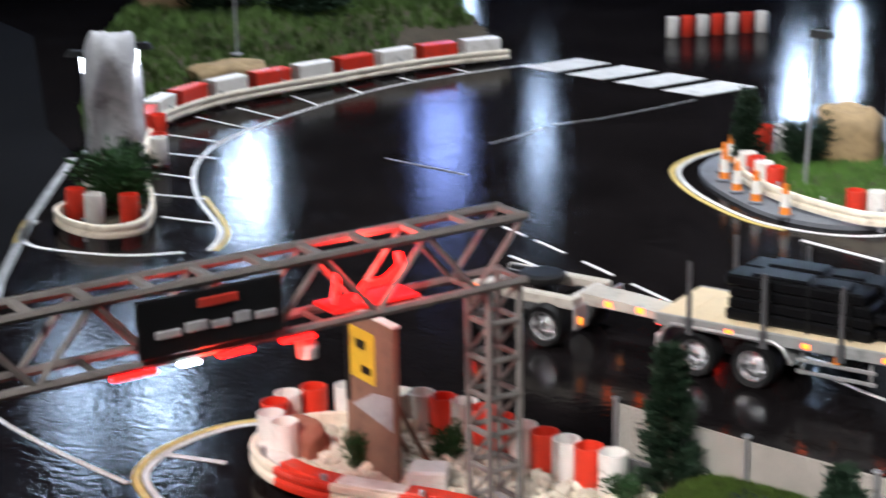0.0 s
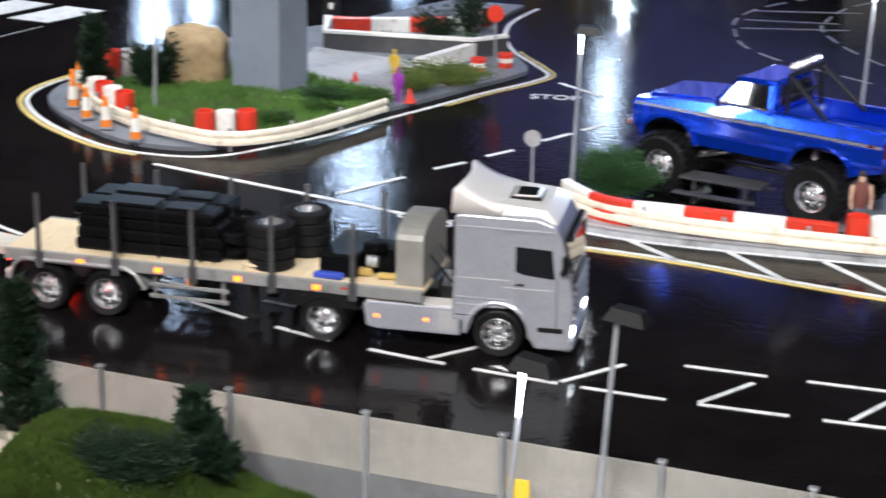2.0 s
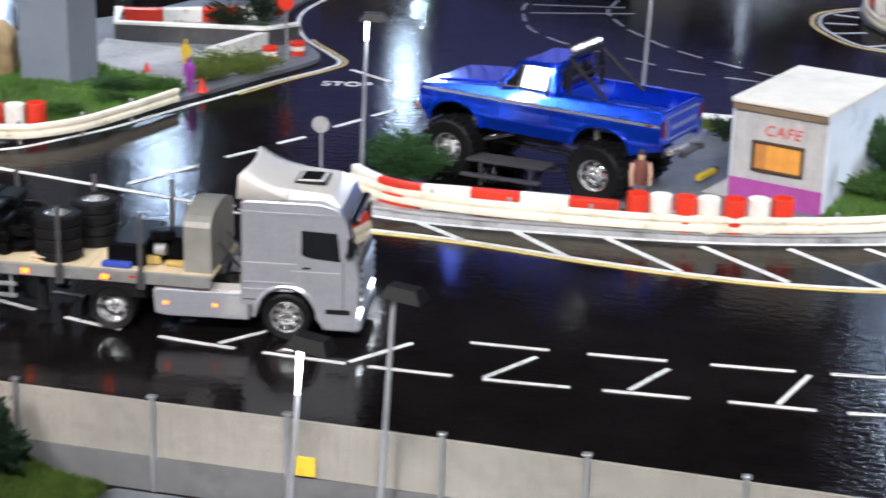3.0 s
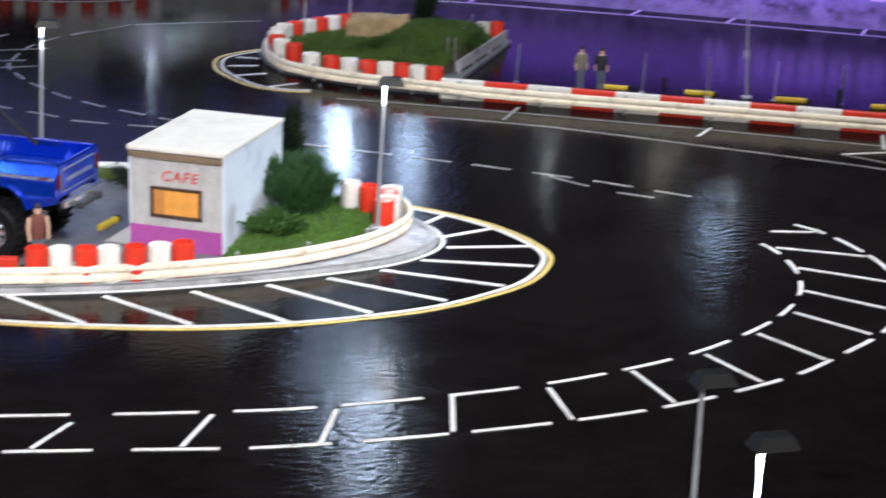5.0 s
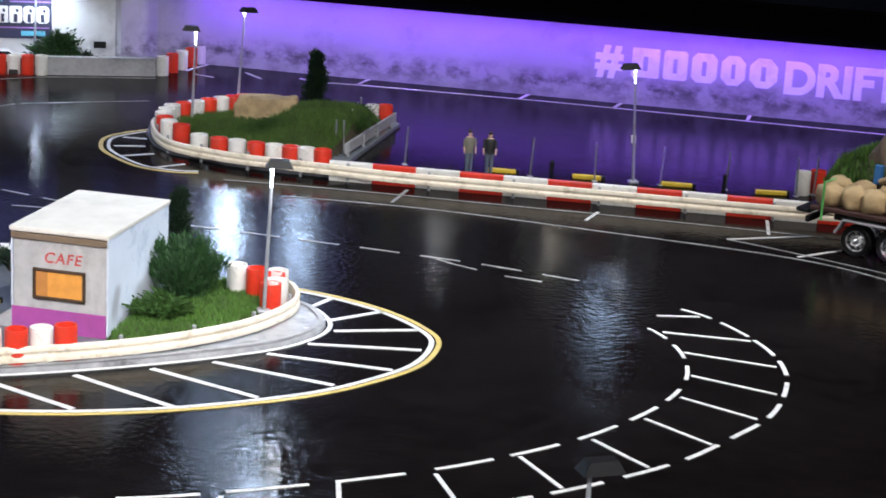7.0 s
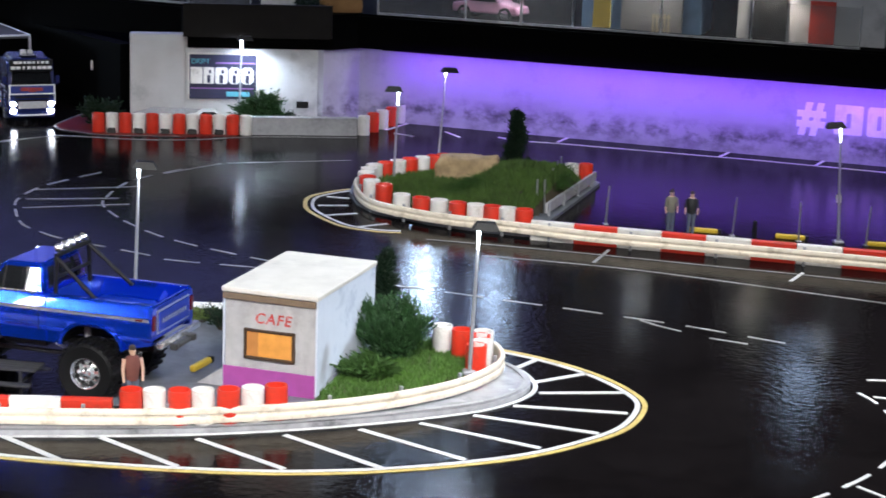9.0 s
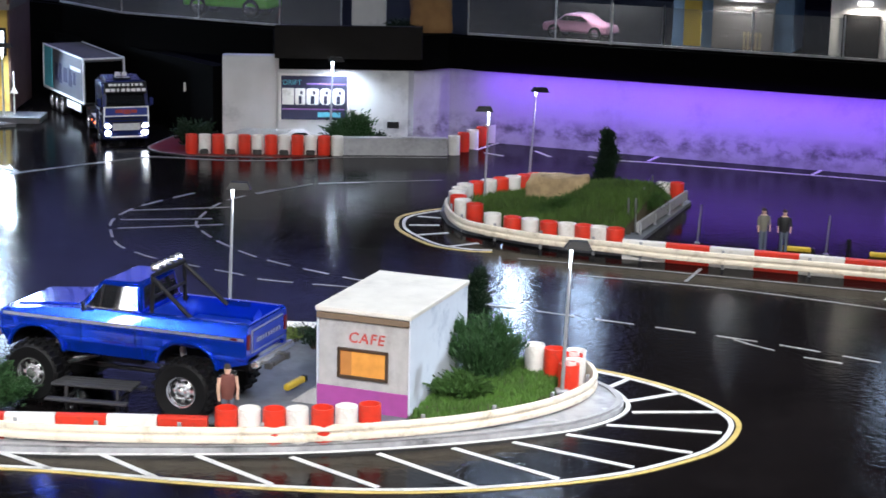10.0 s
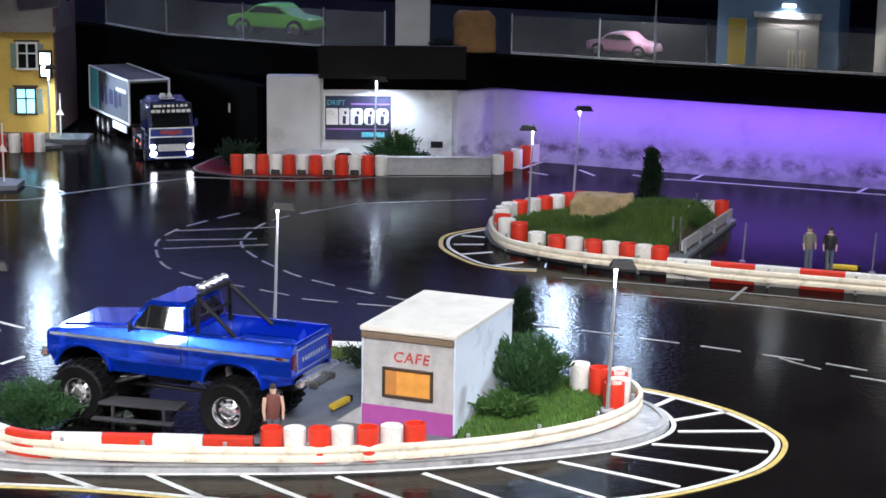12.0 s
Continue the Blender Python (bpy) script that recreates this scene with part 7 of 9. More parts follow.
# dolly behind
DOLLY_CREAM = material("dolly_cream", (0.42, 0.39, 0.34), 0.5, vary=0.2, scale=40, dirt=(0.18, 0.16, 0.13), dirt_scale=26)
dol = thing("trailer_dolly", pose(-2.095, 2.762, 0, 0, 0, 1.2), "two-axle trailer dolly with cream frame and turntable", "dolly")
for s in (-1, 1):
    part("frame_beam", Geo().box((0.11, s * 0.060, 0.086), (0.22, 0.020, 0.022), 0.003), DOLLY_CREAM, dol, "cream painted frame beam")
    part("marker_light", Geo().box((0.012, s * 0.072, 0.086), (0.010, 0.004, 0.010), 0.001), AMBER, dol, "amber marker light")
    for x in (0.050, 0.166):
        wheel(dol, x, s * 0.066, 0.041, 0.044, dish=0.45)
    part("mudguard_edge", Geo().box((0.232, s * 0.064, 0.066), (0.004, 0.044, 0.044), 0.001), GREY_METAL, dol)
    part("tail_light", Geo().box((-0.004, s * 0.062, 0.074), (0.005, 0.022, 0.010), 0.001), TAIL, dol, "red tail light")
    # the reflectors glow weakly to imitate the light they throw back
    part("side_reflector", Geo().box((0.236, s * 0.072, 0.060), (0.010, 0.006, 0.014), 0.002), ORANGE_LIT, dol)
part("rear_bumper", Geo().box((-0.002, 0, 0.060), (0.004, 0.16, 0.020), 0.001), WHITE, dol)
for x in (0.02, 0.205):
    part("cross_member", Geo().box((x, 0, 0.084), (0.02, 0.12, 0.018), 0.002), SILVER_TOP, dol)
part("turntable", Geo().lathe([(0.042, 0.097), (0.045, 0.104), (0.045, 0.110), (0.030, 0.113), (0.012, 0.113)], 24, Matrix.Translation((0.11, 0, 0))), BLACK, dol, "black greasy turntable")
part("turntable_ramp", Geo().box((0.06, 0.016, 0.107), (0.06, 0.012, 0.008), 0.002).box((0.06, -0.016, 0.107), (0.06, 0.012, 0.008), 0.002), BLACK, dol)
part("drawbar", Geo().side([(0.21, 0.076), (0.21, 0.098), (0.30, 0.094), (0.385, 0.086), (0.385, 0.074), (0.30, 0.076)], -0.030, 0.030), DOLLY_CREAM, dol, "cream tapered drawbar")
for s in (-1, 1):
    for x in (0.27, 0.335):
        part("marker_light", Geo().box((x, s * 0.031, 0.085), (0.012, 0.003, 0.010), 0.001), AMBER, dol)
part("coupling", Geo().rod((0.375, 0, 0.080), (0.415, 0, 0.080), 0.006, None, 10), STEEL, dol)

# ---- blue pickup: x ahead, origin on the ground between the rear wheels ----
BLUE = material("metallic_blue_paint", (0.005, 0.060, 0.72), 0.15, metal=0.75, vary=0.05, scale=30, coat=1.0)
BLUE.node_tree.nodes["Principled BSDF"].inputs["Coat Roughness"].default_value = 0.018
BED_BLUE = material("bed_dark_blue", (0.006, 0.03, 0.30), 0.3, vary=0.2, scale=30, coat=0.6)
STRIPE = material("brushed_stripe", (0.45, 0.50, 0.60), 0.28, metal=0.8, vary=0.2, scale=60)
DARK_RED = material("dark_red_lens", (0.10, 0.008, 0.008), 0.2, vary=0.1)
pk = thing("pickup_truck", pose(-0.394, 3.712, 0, 0, 0, 159.8), "glossy blue lifted model pickup with big tyres", "pickup")
HW, RX, FX = 0.098, 0.018, 0.362
WAIST = [(0.110, 0.925), (0.120, 0.945), (0.132, 0.975), (0.139, 0.998), (0.146, 0.992), (0.162, 1.0), (0.176, 0.997), (0.183, 0.988), (0.206, 0.932), (0.214, 0.90)]


def waisted(ob, bevel=0.004):
    """Rounds a straight-sided shell by a table of widths over its height."""
    bm = bmesh.new()
    bm.from_mesh(ob.data)
    bmesh.ops.triangulate(bm, faces=bm.faces[:])
    for z, k in WAIST:
        bmesh.ops.bisect_plane(bm, geom=bm.verts[:] + bm.edges[:] + bm.faces[:], plane_co=(0, 0, z), plane_no=(0, 0, 1), dist=1e-5)
    for v in bm.verts:
        z = min(max(v.co.z, WAIST[0][0]), WAIST[-1][0])
        for (za, ka), (zb, kb) in zip(WAIST, WAIST[1:]):
            if za <= z <= zb:
                v.co.y *= ka + (kb - ka) * (z - za) / (zb - za)
                break
    bm.to_mesh(ob.data)
    bm.free()
    ob.data.shade_smooth()
    ob.data.set_sharp_from_angle(angle=radians(32))
    if bevel:
        b = ob.modifiers.new("edge", "BEVEL")
        b.width, b.segments, b.limit_method, b.angle_limit = bevel, 3, "ANGLE", radians(45)
    return ob


def arch(cx, r, rise, n=14, z0=0.112):
    return [(cx + r * math.cos(a), z0 + rise * math.sin(a)) for a in [math.pi * k / n for k in range(n + 1)]]


ra, fa = arch(RX, 0.068, 0.050), arch(FX, 0.064, 0.050)
front = [(0.1185, 0.112), (0.290, 0.112)] + list(reversed(fa)) + [(0.436, 0.122), (0.446, 0.146), (0.447, 0.181), (0.438, 0.190), (0.350, 0.199), (0.272, 0.205), (0.1185, 0.210)]
waisted(part("body", Geo().side(front, -HW, HW), BLUE, pk, "glossy metallic blue nose and doors"), 0.005)
rear = [(-0.114, 0.130)] + list(reversed(ra)) + [(0.1165, 0.112), (0.1165, 0.210), (-0.110, 0.210), (-0.116, 0.204)]
for s in (-1, 1):
    waisted(part("bed_side", Geo().side(rear, s * (HW - 0.012), s * HW), BLUE, pk, "blue side panel of the bed"), 0.003)
    part("wheel_box", Geo().box((RX, s * 0.066, 0.160), (0.130, 0.036, 0.024), 0.006), BED_BLUE, pk)
part("bed_floor", Geo().box((0.0, 0, 0.1525), (0.230, 0.172, 0.006), 0.001), BED_BLUE, pk, "dark blue bed floor")
for k in range(7):
    part("bed_rib", Geo().box((0.0, -0.072 + 0.024 * k, 0.1565), (0.224, 0.007, 0.003), 0.001), BED_BLUE, pk)
part("tailgate", Geo().box((-0.1105, 0, 0.172), (0.010, 0.172, 0.070), 0.003), BLUE, pk, "blue tailgate with a framed panel")
part("bed_front", Geo().box((0.1125, 0, 0.182), (0.006, 0.172, 0.054), 0.001), BED_BLUE, pk)
for cx, pts in ((RX, ra), (FX, fa)):
    liner = Geo()
    n = len(pts)
    liner.add([(x, y, z - 0.0015) for y in (-0.088, 0.088) for x, z in pts], [(k, k + 1, n + k + 1, n + k) for k in range(n - 1)])
    one = part("wheel_liner", liner, BLACK, pk)
    one.modifiers.new("thick", "SOLIDIFY").thickness = 0.0012
    for s in (-1, 1):
        lip = Geo().tube([(x, s * (HW - 0.0020), z) for x, z in pts], 0.0048)
        part("flare", lip, BLUE, pk, "rounded blue arch lip", smooth=True)
cabv = [(0.268, -0.091, 0.205), (0.268, 0.091, 0.205), (0.120, 0.091, 0.205), (0.120, -0.091, 0.205), (0.220, -0.076, 0.265), (0.220, 0.076, 0.265), (0.130, 0.076, 0.267), (0.130, -0.076, 0.267)]
gh = part("cab", Geo().add(cabv, [(0, 1, 5, 4), (1, 2, 6, 5), (2, 3, 7, 6), (3, 0, 4, 7), (4, 5, 6, 7), (3, 2, 1, 0)]), BLUE, pk, "blue cab roof and pillars", smooth=True)
bev = gh.modifiers.new("edge", "BEVEL")
bev.width, bev.segments = 0.009, 4


def quad_panel(a, b, c, d, push, t=0.0015):
    n = (Vector(b) - Vector(a)).cross(Vector(c) - Vector(a)).normalized() * push
    pts = [Vector(p) + n for p in (a, b, c, d)] + [Vector(p) - n * 0.5 for p in (a, b, c, d)]
    return Geo().add([tuple(p) for p in pts], [(0, 1, 2, 3), (7, 6, 5, 4), (0, 4, 5, 1), (1, 5, 6, 2), (2, 6, 7, 3), (3, 7, 4, 0)])


for s in (-1, 1):
    p = lambda x, k, z: (x, s * (0.0915 - 0.015 * k), z)
    way = 1 if s < 0 else -1
    glass = part("side_window", quad_panel(p(0.246, 0.08, 0.213), p(0.140, 0.08, 0.213), p(0.145, 0.84, 0.2575), p(0.214, 0.84, 0.2575), 0.0016 * way), GLASS, pk, "dark side window")
    part("quarter_bar", quad_panel(p(0.217, 0.08, 0.213), p(0.213, 0.08, 0.213), p(0.209, 0.84, 0.2575), p(0.212, 0.84, 0.2575), 0.0022 * way), BLACK, glass)
    part("window_trim", quad_panel(p(0.250, 0.0, 0.2095), p(0.136, 0.0, 0.2095), p(0.136, 0.08, 0.2125), p(0.248, 0.08, 0.2125), 0.0026 * way), CHROME, pk)
    part("stripe", Geo().box((0.165, s * (HW * 0.989), 0.1800), (0.548, 0.0016, 0.0055), 0.0004), STRIPE, pk, "brushed metal trim stripe")
    for z in (0.1833, 0.1767):
        part("stripe_edge", Geo().box((0.165, s * (HW * 0.991), z), (0.550, 0.0022, 0.0013)), CHROME, pk, "thin chrome moulding")
    part("mirror", Geo().box((0.243, s * (HW + 0.010), 0.214), (0.006, 0.014, 0.020), 0.003).rod((0.240, s * 0.088, 0.203), (0.243, s * (HW + 0.008), 0.206), 0.0016, None, 6), BLACK, pk, "black door mirror")
    part("door_gap", Geo().box((0.132, s * (HW * 0.990), 0.160), (0.0013, 0.003, 0.050)), BLACK, pk)
    part("door_gap", Geo().box((0.256, s * (HW * 0.990), 0.160), (0.0013, 0.003, 0.050)), BLACK, pk)
    part("door_handle", Geo().box((0.150, s * (HW + 0.001), 0.178), (0.014, 0.004, 0.0035), 0.001), CHROME, pk)
    part("tail_lamp", Geo().box((-0.1165, s * 0.088, 0.174), (0.004, 0.011, 0.030), 0.001), DARK_RED, pk)
    part("rear_marker", Geo().box((-0.088, s * (HW * 0.993), 0.1800), (0.016, 0.003, 0.004), 0.0005), DARK_RED, pk)
    part("head_lamp", Geo().rod((0.440, s * 0.072, 0.170), (0.449, s * 0.072, 0.170), 0.012, None, 16), CHROME, pk)
    for x in (RX, FX):
        wheel(pk, x, s * 0.096, 0.062, 0.056, lugs=24, rim=0.52, dish=0.2)
    for x, lean in ((RX, 0.022), (FX, -0.018)):
        part("shock", Geo().rod((x + lean, s * 0.050, 0.070), (x + lean * 1.6, s * 0.046, 0.148), 0.0042, None, 10).rod((x + lean * 1.2, s * 0.049, 0.092), (x + lean * 1.5, s * 0.047, 0.135), 0.0068, None, 10), STEEL, pk)
        part("link_arm", Geo().rod((x, s * 0.040, 0.058), (x + (0.11 if x < 0.1 else -0.11), s * 0.034, 0.092), 0.0035, None, 8), STEEL, pk)
part("windscreen", quad_panel((0.2625, 0.080, 0.213), (0.2625, -0.080, 0.213), (0.2265, -0.068, 0.258), (0.2265, 0.068, 0.258), 0.0018), GLASS, pk)
part("rear_window", quad_panel((0.1215, -0.072, 0.216), (0.1215, 0.072, 0.216), (0.1290, 0.064, 0.2575), (0.1290, -0.064, 0.2575), 0.0018), GLASS, pk)
hood = part("bonnet", Geo().side([(0.272, 0.2030), (0.350, 0.1985), (0.428, 0.1905), (0.424, 0.1945), (0.350, 0.2025), (0.280, 0.2070)], -0.062, 0.062), BLUE, pk, "raised blue bonnet panel")
bev = hood.modifiers.new("edge", "BEVEL")
bev.width, bev.segments = 0.002, 2
part("chassis", Geo().box((0.17, 0.030, 0.104), (0.50, 0.012, 0.016), 0.002).box((0.17, -0.030, 0.104), (0.50, 0.012, 0.016), 0.002).box((0.20, 0, 0.094), (0.10, 0.060, 0.030), 0.004).box((-0.085, 0, 0.104), (0.012, 0.07, 0.014)).box((0.42, 0, 0.104), (0.012, 0.07, 0.014)), BLACK, pk)
part("driveshaft", Geo().rod((RX, 0.008, 0.064), (FX, 0.008, 0.064), 0.005, None, 10), DARK_METAL, pk)
for x in (RX, FX):
    part("axle", Geo().rod((x, -0.075, 0.060), (x, 0.075, 0.060), 0.009, None, 12).lathe([(0.018, -0.012), (0.018, 0.012)], 14, Matrix.Translation((x, 0.01, 0.060))), DARK_METAL, pk)
gate = part("tailgate_panel", Geo().box((-0.1162, 0, 0.172), (0.003, 0.150, 0.048), 0.001), STRIPE, pk, "brushed panel on the tailgate")
part("panel_inset", Geo().box((-0.1178, 0, 0.172), (0.002, 0.143, 0.041), 0.0008), BLUE, gate)
for k in range(9):
    part("badge_bar", Geo().box((-0.1190, -0.052 + 0.013 * k, 0.172), (0.0012, 0.009, 0.010), 0.0003), CHROME, gate, "pale badge bar")
part("rear_bumper", Geo().box((-0.128, 0, 0.130), (0.016, 0.186, 0.016), 0.004), CHROME, pk, "chrome rear bumper")
part("tow_hook", Geo().box((-0.142, -0.03, 0.120), (0.020, 0.012, 0.014), 0.002).box((-0.142, 0.05, 0.120), (0.016, 0.012, 0.014), 0.002).box((-0.140, 0.0, 0.117), (0.012, 0.060, 0.010), 0.002), DARK_METAL, pk)
part("front_bumper", Geo().box((0.453, 0, 0.138), (0.016, 0.212, 0.022), 0.006), CHROME, pk, "chrome front bumper")
part("grille", Geo().box((0.447, 0, 0.168), (0.004, 0.13, 0.030), 0.001), BLACK, pk)
bar = Geo()
for s in (-1, 1):
    bar.rod((0.106, s * 0.074, 0.200), (0.106, s * 0.068, 0.284), 0.0045, None, 10).rod((0.106, s * 0.068, 0.280), (0.010, s * 0.076, 0.200), 0.0045, None, 10)
bar.rod((0.106, -0.070, 0.284), (0.106, 0.070, 0.284), 0.0045, None, 10).rod((0.104, -0.072, 0.240), (0.104, 0.072, 0.240), 0.0035, None, 8)
rb = part("roll_bar", bar, BLACK, pk, "black tubular roll bar")
for k in range(5):
    part("spot_lamp", Geo().lathe([(0.004, -0.009), (0.0085, -0.002), (0.0090, 0.006), (0.0075, 0.0065)], 14, Matrix.Translation((0.108, -0.052 + 0.026 * k, 0.297)) @ Matrix.Rotation(radians(90), 4, "Y")), CHROME, rb, "round chrome spot lamp", smooth=True)
for ob in pk.children:
    if not ob.name.startswith(("wheel", "axle")) or ob.name.startswith(("wheel_liner", "wheel_box")):
        ob.matrix_basis = Matrix.Translation((0, 0, -0.002))

# ---- parked flatbed with sacks ----
SACK = material("jute_sack", (0.44, 0.32, 0.17), 0.85, vary=0.3, scale=30, bump=0.6, bump_scale=120, each=0.15, dirt=(0.25, 0.16, 0.08), dirt_scale=30)
MAROON_BED = material("maroon_deck", (0.05, 0.02, 0.015), 0.5, vary=0.3, scale=30)
fb = thing("parked_trailer", pose(1.905, 4.43, 0, 0, 0, -43), "dark maroon flatbed trailer carrying jute sacks", "trailer")
part("deck", Geo().box((0.18, 0, 0.108), (0.62, 0.165, 0.012), 0.002), MAROON_BED, fb)
part("chassis", Geo().box((0.2, 0.03, 0.088), (0.56, 0.012, 0.024)).box((0.2, -0.03, 0.088), (0.56, 0.012, 0.024)), BLACK, fb)
part("rear_frame", Geo().box((-0.135, 0, 0.075), (0.012, 0.16, 0.016), 0.002).box((-0.15, 0, 0.095), (0.04, 0.15, 0.010), 0.002), BLACK, fb)
for s in (-1, 1):
    for x in (0.0, 0.094):
        wheel(fb, x, s * 0.062, 0.041, 0.042, dish=0.3)
    fg = Geo()
    pts = [(-0.055, 0.055), (-0.035, 0.090), (0.125, 0.090), (0.150, 0.066)]
    for (xa, za), (xb, zb) in zip(pts, pts[1:]):
        fg.rod((xa, s * 0.086, za), (xb, s * 0.086, zb), 0.0035, None, 6)
        fg.add([(xa, s * 0.045, za), (xb, s * 0.045, zb), (xb, s * 0.087, zb), (xa, s * 0.087, za)], [(0, 1, 2, 3)])
    part("fender", fg, GREY_METAL, fb)
    part("side_guard", Geo().box((0.24, s * 0.08, 0.062), (0.17, 0.003, 0.008), 0.001).box((0.24, s * 0.08, 0.045), (0.17, 0.003, 0.008), 0.001), GREY_METAL, fb)
    part("tail_light", Geo().box((-0.142, s * 0.06, 0.072), (0.003, 0.026, 0.012), 0.001), RAIL_RED, fb)
rng = random.Random(12)
for k in range(10):
    bm = bmesh.new()
    bmesh.ops.create_icosphere(bm, subdivisions=3, radius=1.0)
    for v in bm.verts:
        q = Vector([math.copysign(abs(c) ** 0.7, c) for c in v.co])
        neck = 1 - 0.45 * max(0.0, v.co.z - 0.45)
        v.co = q * (1 + 0.22 * noise.noise(v.co * 2.2 + Vector((k * 4.0, 0, 0))) + 0.12 * noise.noise(v.co * 5 + Vector((0, k * 3.0, 0))) + 0.05 * noise.noise(v.co * 12))
        v.co = Vector((v.co.x * 0.034 * neck, v.co.y * 0.031 * neck, max(v.co.z, -0.85) * 0.033 + 0.028))
    me = bpy.data.meshes.new("sack")
    bm.to_mesh(me)
    bm.free()
    me.materials.append(SACK)
    me.shade_smooth()
    ob = new("sack", me)
    x, y = -0.095 + 0.064 * (k // 2), -0.042 + 0.080 * (k % 2)
    ob.matrix_basis = fb.matrix_basis @ pose(x + rng.uniform(-0.006, 0.006), y, 0.112, rng.uniform(-6, 6), rng.uniform(-8, 8), rng.uniform(-60, 60))
    tagged(ob, "full pale jute sack lying on the flatbed", "sack", "jute sacks")
strap = material("green_strap", (0.10, 0.40, 0.10), 0.6, vary=0.2)
sg = thing("cargo_strap", fb.matrix_basis, "green cargo strap over the sacks", "strap")
part("webbing", Geo().box((-0.095, -0.0855, 0.13), (0.005, 0.003, 0.10)).box((-0.095, -0.05, 0.178), (0.005, 0.07, 0.002)), strap, sg)
dig = thing("tool_crate", fb.matrix_basis, "blue and brown tool pile lying on the sacks", "crate")
part("crate", Geo().box((-0.01, 0.06, 0.190), (0.02, 0.02, 0.05), 0.002), material("crate_blue", (0.03, 0.16, 0.42), 0.5, vary=0.1), dig)
part("handle", Geo().rod((0.00, 0.05, 0.175), (0.05, 0.03, 0.20), 0.008, 0.006, 8).rod((0.05, 0.03, 0.20), (0.075, 0.03, 0.175), 0.006, 0.005, 8), SACK, dig)

# ---- blue lorry with its box trailer, lights on ----
NAVY_PAINT = material("navy_paint", (0.012, 0.018, 0.085), 0.25, vary=0.06, scale=30, coat=0.6)
far_head = pose(-1.088, 6.955, 0, 0, 0, -72) @ Matrix.Diagonal((0.95, 0.95, 0.84, 1))
tractor(far_head, "dark blue lorry tractor with its headlights on", NAVY_PAINT, NAVY_PAINT, "lorry_tractor", True, False, False, 1.0)
bx = thing("box_trailer", pose(-1.207, 7.301, 0, 0, 0, -62.9), "grey box trailer with white edges behind the lorry", "trailer")
BOX_SIDE = material("trailer_grey", (0.10, 0.105, 0.12), 0.35, vary=0.25, scale=14)
BOX_ROOF = material("trailer_roof", (0.05, 0.046, 0.040), 0.8, vary=0.4, scale=30, dirt=(0.05, 0.05, 0.045), dirt_scale=20)
WHITE_EDGE = material("trailer_edge_white", (0.75, 0.76, 0.78), 0.4, vary=0.08)
part("box", Geo().box((-0.27, 0, 0.168), (0.536, 0.163, 0.172), 0.002), BOX_SIDE, bx)
part("roof", Geo().box((-0.27, 0, 0.2555), (0.530, 0.158, 0.004), 0.001), BOX_ROOF, bx, "dull brown-grey roof")
part("front_panel", Geo().box((-0.001, 0, 0.165), (0.003, 0.150, 0.160), 0.001), FASCIA, bx)
for s in (-1, 1):
    part("edge_trim", Geo().box((-0.27, s * 0.082, 0.256), (0.545, 0.006, 0.007), 0.001), WHITE_EDGE, bx, "white edge trim")
    part("edge_trim", Geo().box((-0.27, s * 0.082, 0.084), (0.545, 0.006, 0.009), 0.001), WHITE_EDGE, bx)
    part("edge_trim", Geo().box((0.0, s * 0.082, 0.170), (0.008, 0.006, 0.165), 0.001), WHITE_EDGE, bx)
    part("edge_trim", Geo().box((-0.54, s * 0.082, 0.170), (0.008, 0.006, 0.165), 0.001), WHITE_EDGE, bx)
    part("side_panel", Geo().box((-0.475, s * 0.0822, 0.170), (0.115, 0.002, 0.160), 0.0005), CYAN, bx, "cyan end panel")
    for x, w, h in ((-0.36, 0.035, 0.07), (-0.305, 0.03, 0.08), (-0.24, 0.05, 0.06), (-0.175, 0.04, 0.075), (-0.12, 0.03, 0.05)):
        part("logo_block", Geo().box((x, s * 0.0824, 0.165), (w, 0.002, h), 0.0005), NAVY, bx)
    part("light_strip", Geo().box((-0.10, s * 0.0832, 0.205), (0.13, 0.002, 0.014), 0.0005), WHITE_EDGE, bx)
    for x in (-0.44, -0.37, -0.30):
        wheel(bx, x, s * 0.064, 0.034, 0.036, dish=0.3)
    part("side_guard", Geo().box((-0.15, s * 0.076, 0.055), (0.18, 0.004, 0.030), 0.001), WHITE_EDGE, bx)
part("top_front_trim", Geo().box((0.0, 0, 0.256), (0.007, 0.165, 0.007), 0.001), WHITE_EDGE, bx)
part("chassis", Geo().box((-0.27, 0, 0.070), (0.52, 0.07, 0.022)), BLACK, bx)
NUMBER_GREY = material("number_board_grey", (0.52, 0.53, 0.55), 0.4, vary=0.2, scale=70)
BADGE_RED = material("badge_red", (0.42, 0.06, 0.05), 0.4, vary=0.3, scale=60)
NAME_WHITE = material("white_lettering", (0.86, 0.86, 0.86), 0.4, vary=0.05)
crest = thing("cab_board", far_head, "pale roof board with name bars on the blue lorry", "sign")
part("panel", Geo().box((0.108, 0, 0.246), (0.012, 0.164, 0.052), 0.002), BLACK, crest)
for k, w in enumerate((0.020, 0.016, 0.012, 0.016, 0.012, 0.010, 0.016, 0.013)):
    part("name_bar", Geo().box((0.1150, -0.058 + 0.0168 * k, 0.261), (0.002, w * 0.82, 0.011), 0.0005), NAME_WHITE, crest)
for k, w in enumerate((0.020, 0.020, 0.010, 0.016, 0.016, 0.020, 0.018, 0.018)):
    part("name_bar", Geo().box((0.1150, -0.068 + 0.0196 * k, 0.238), (0.002, w * 0.85, 0.013), 0.0005), NAME_WHITE, crest)
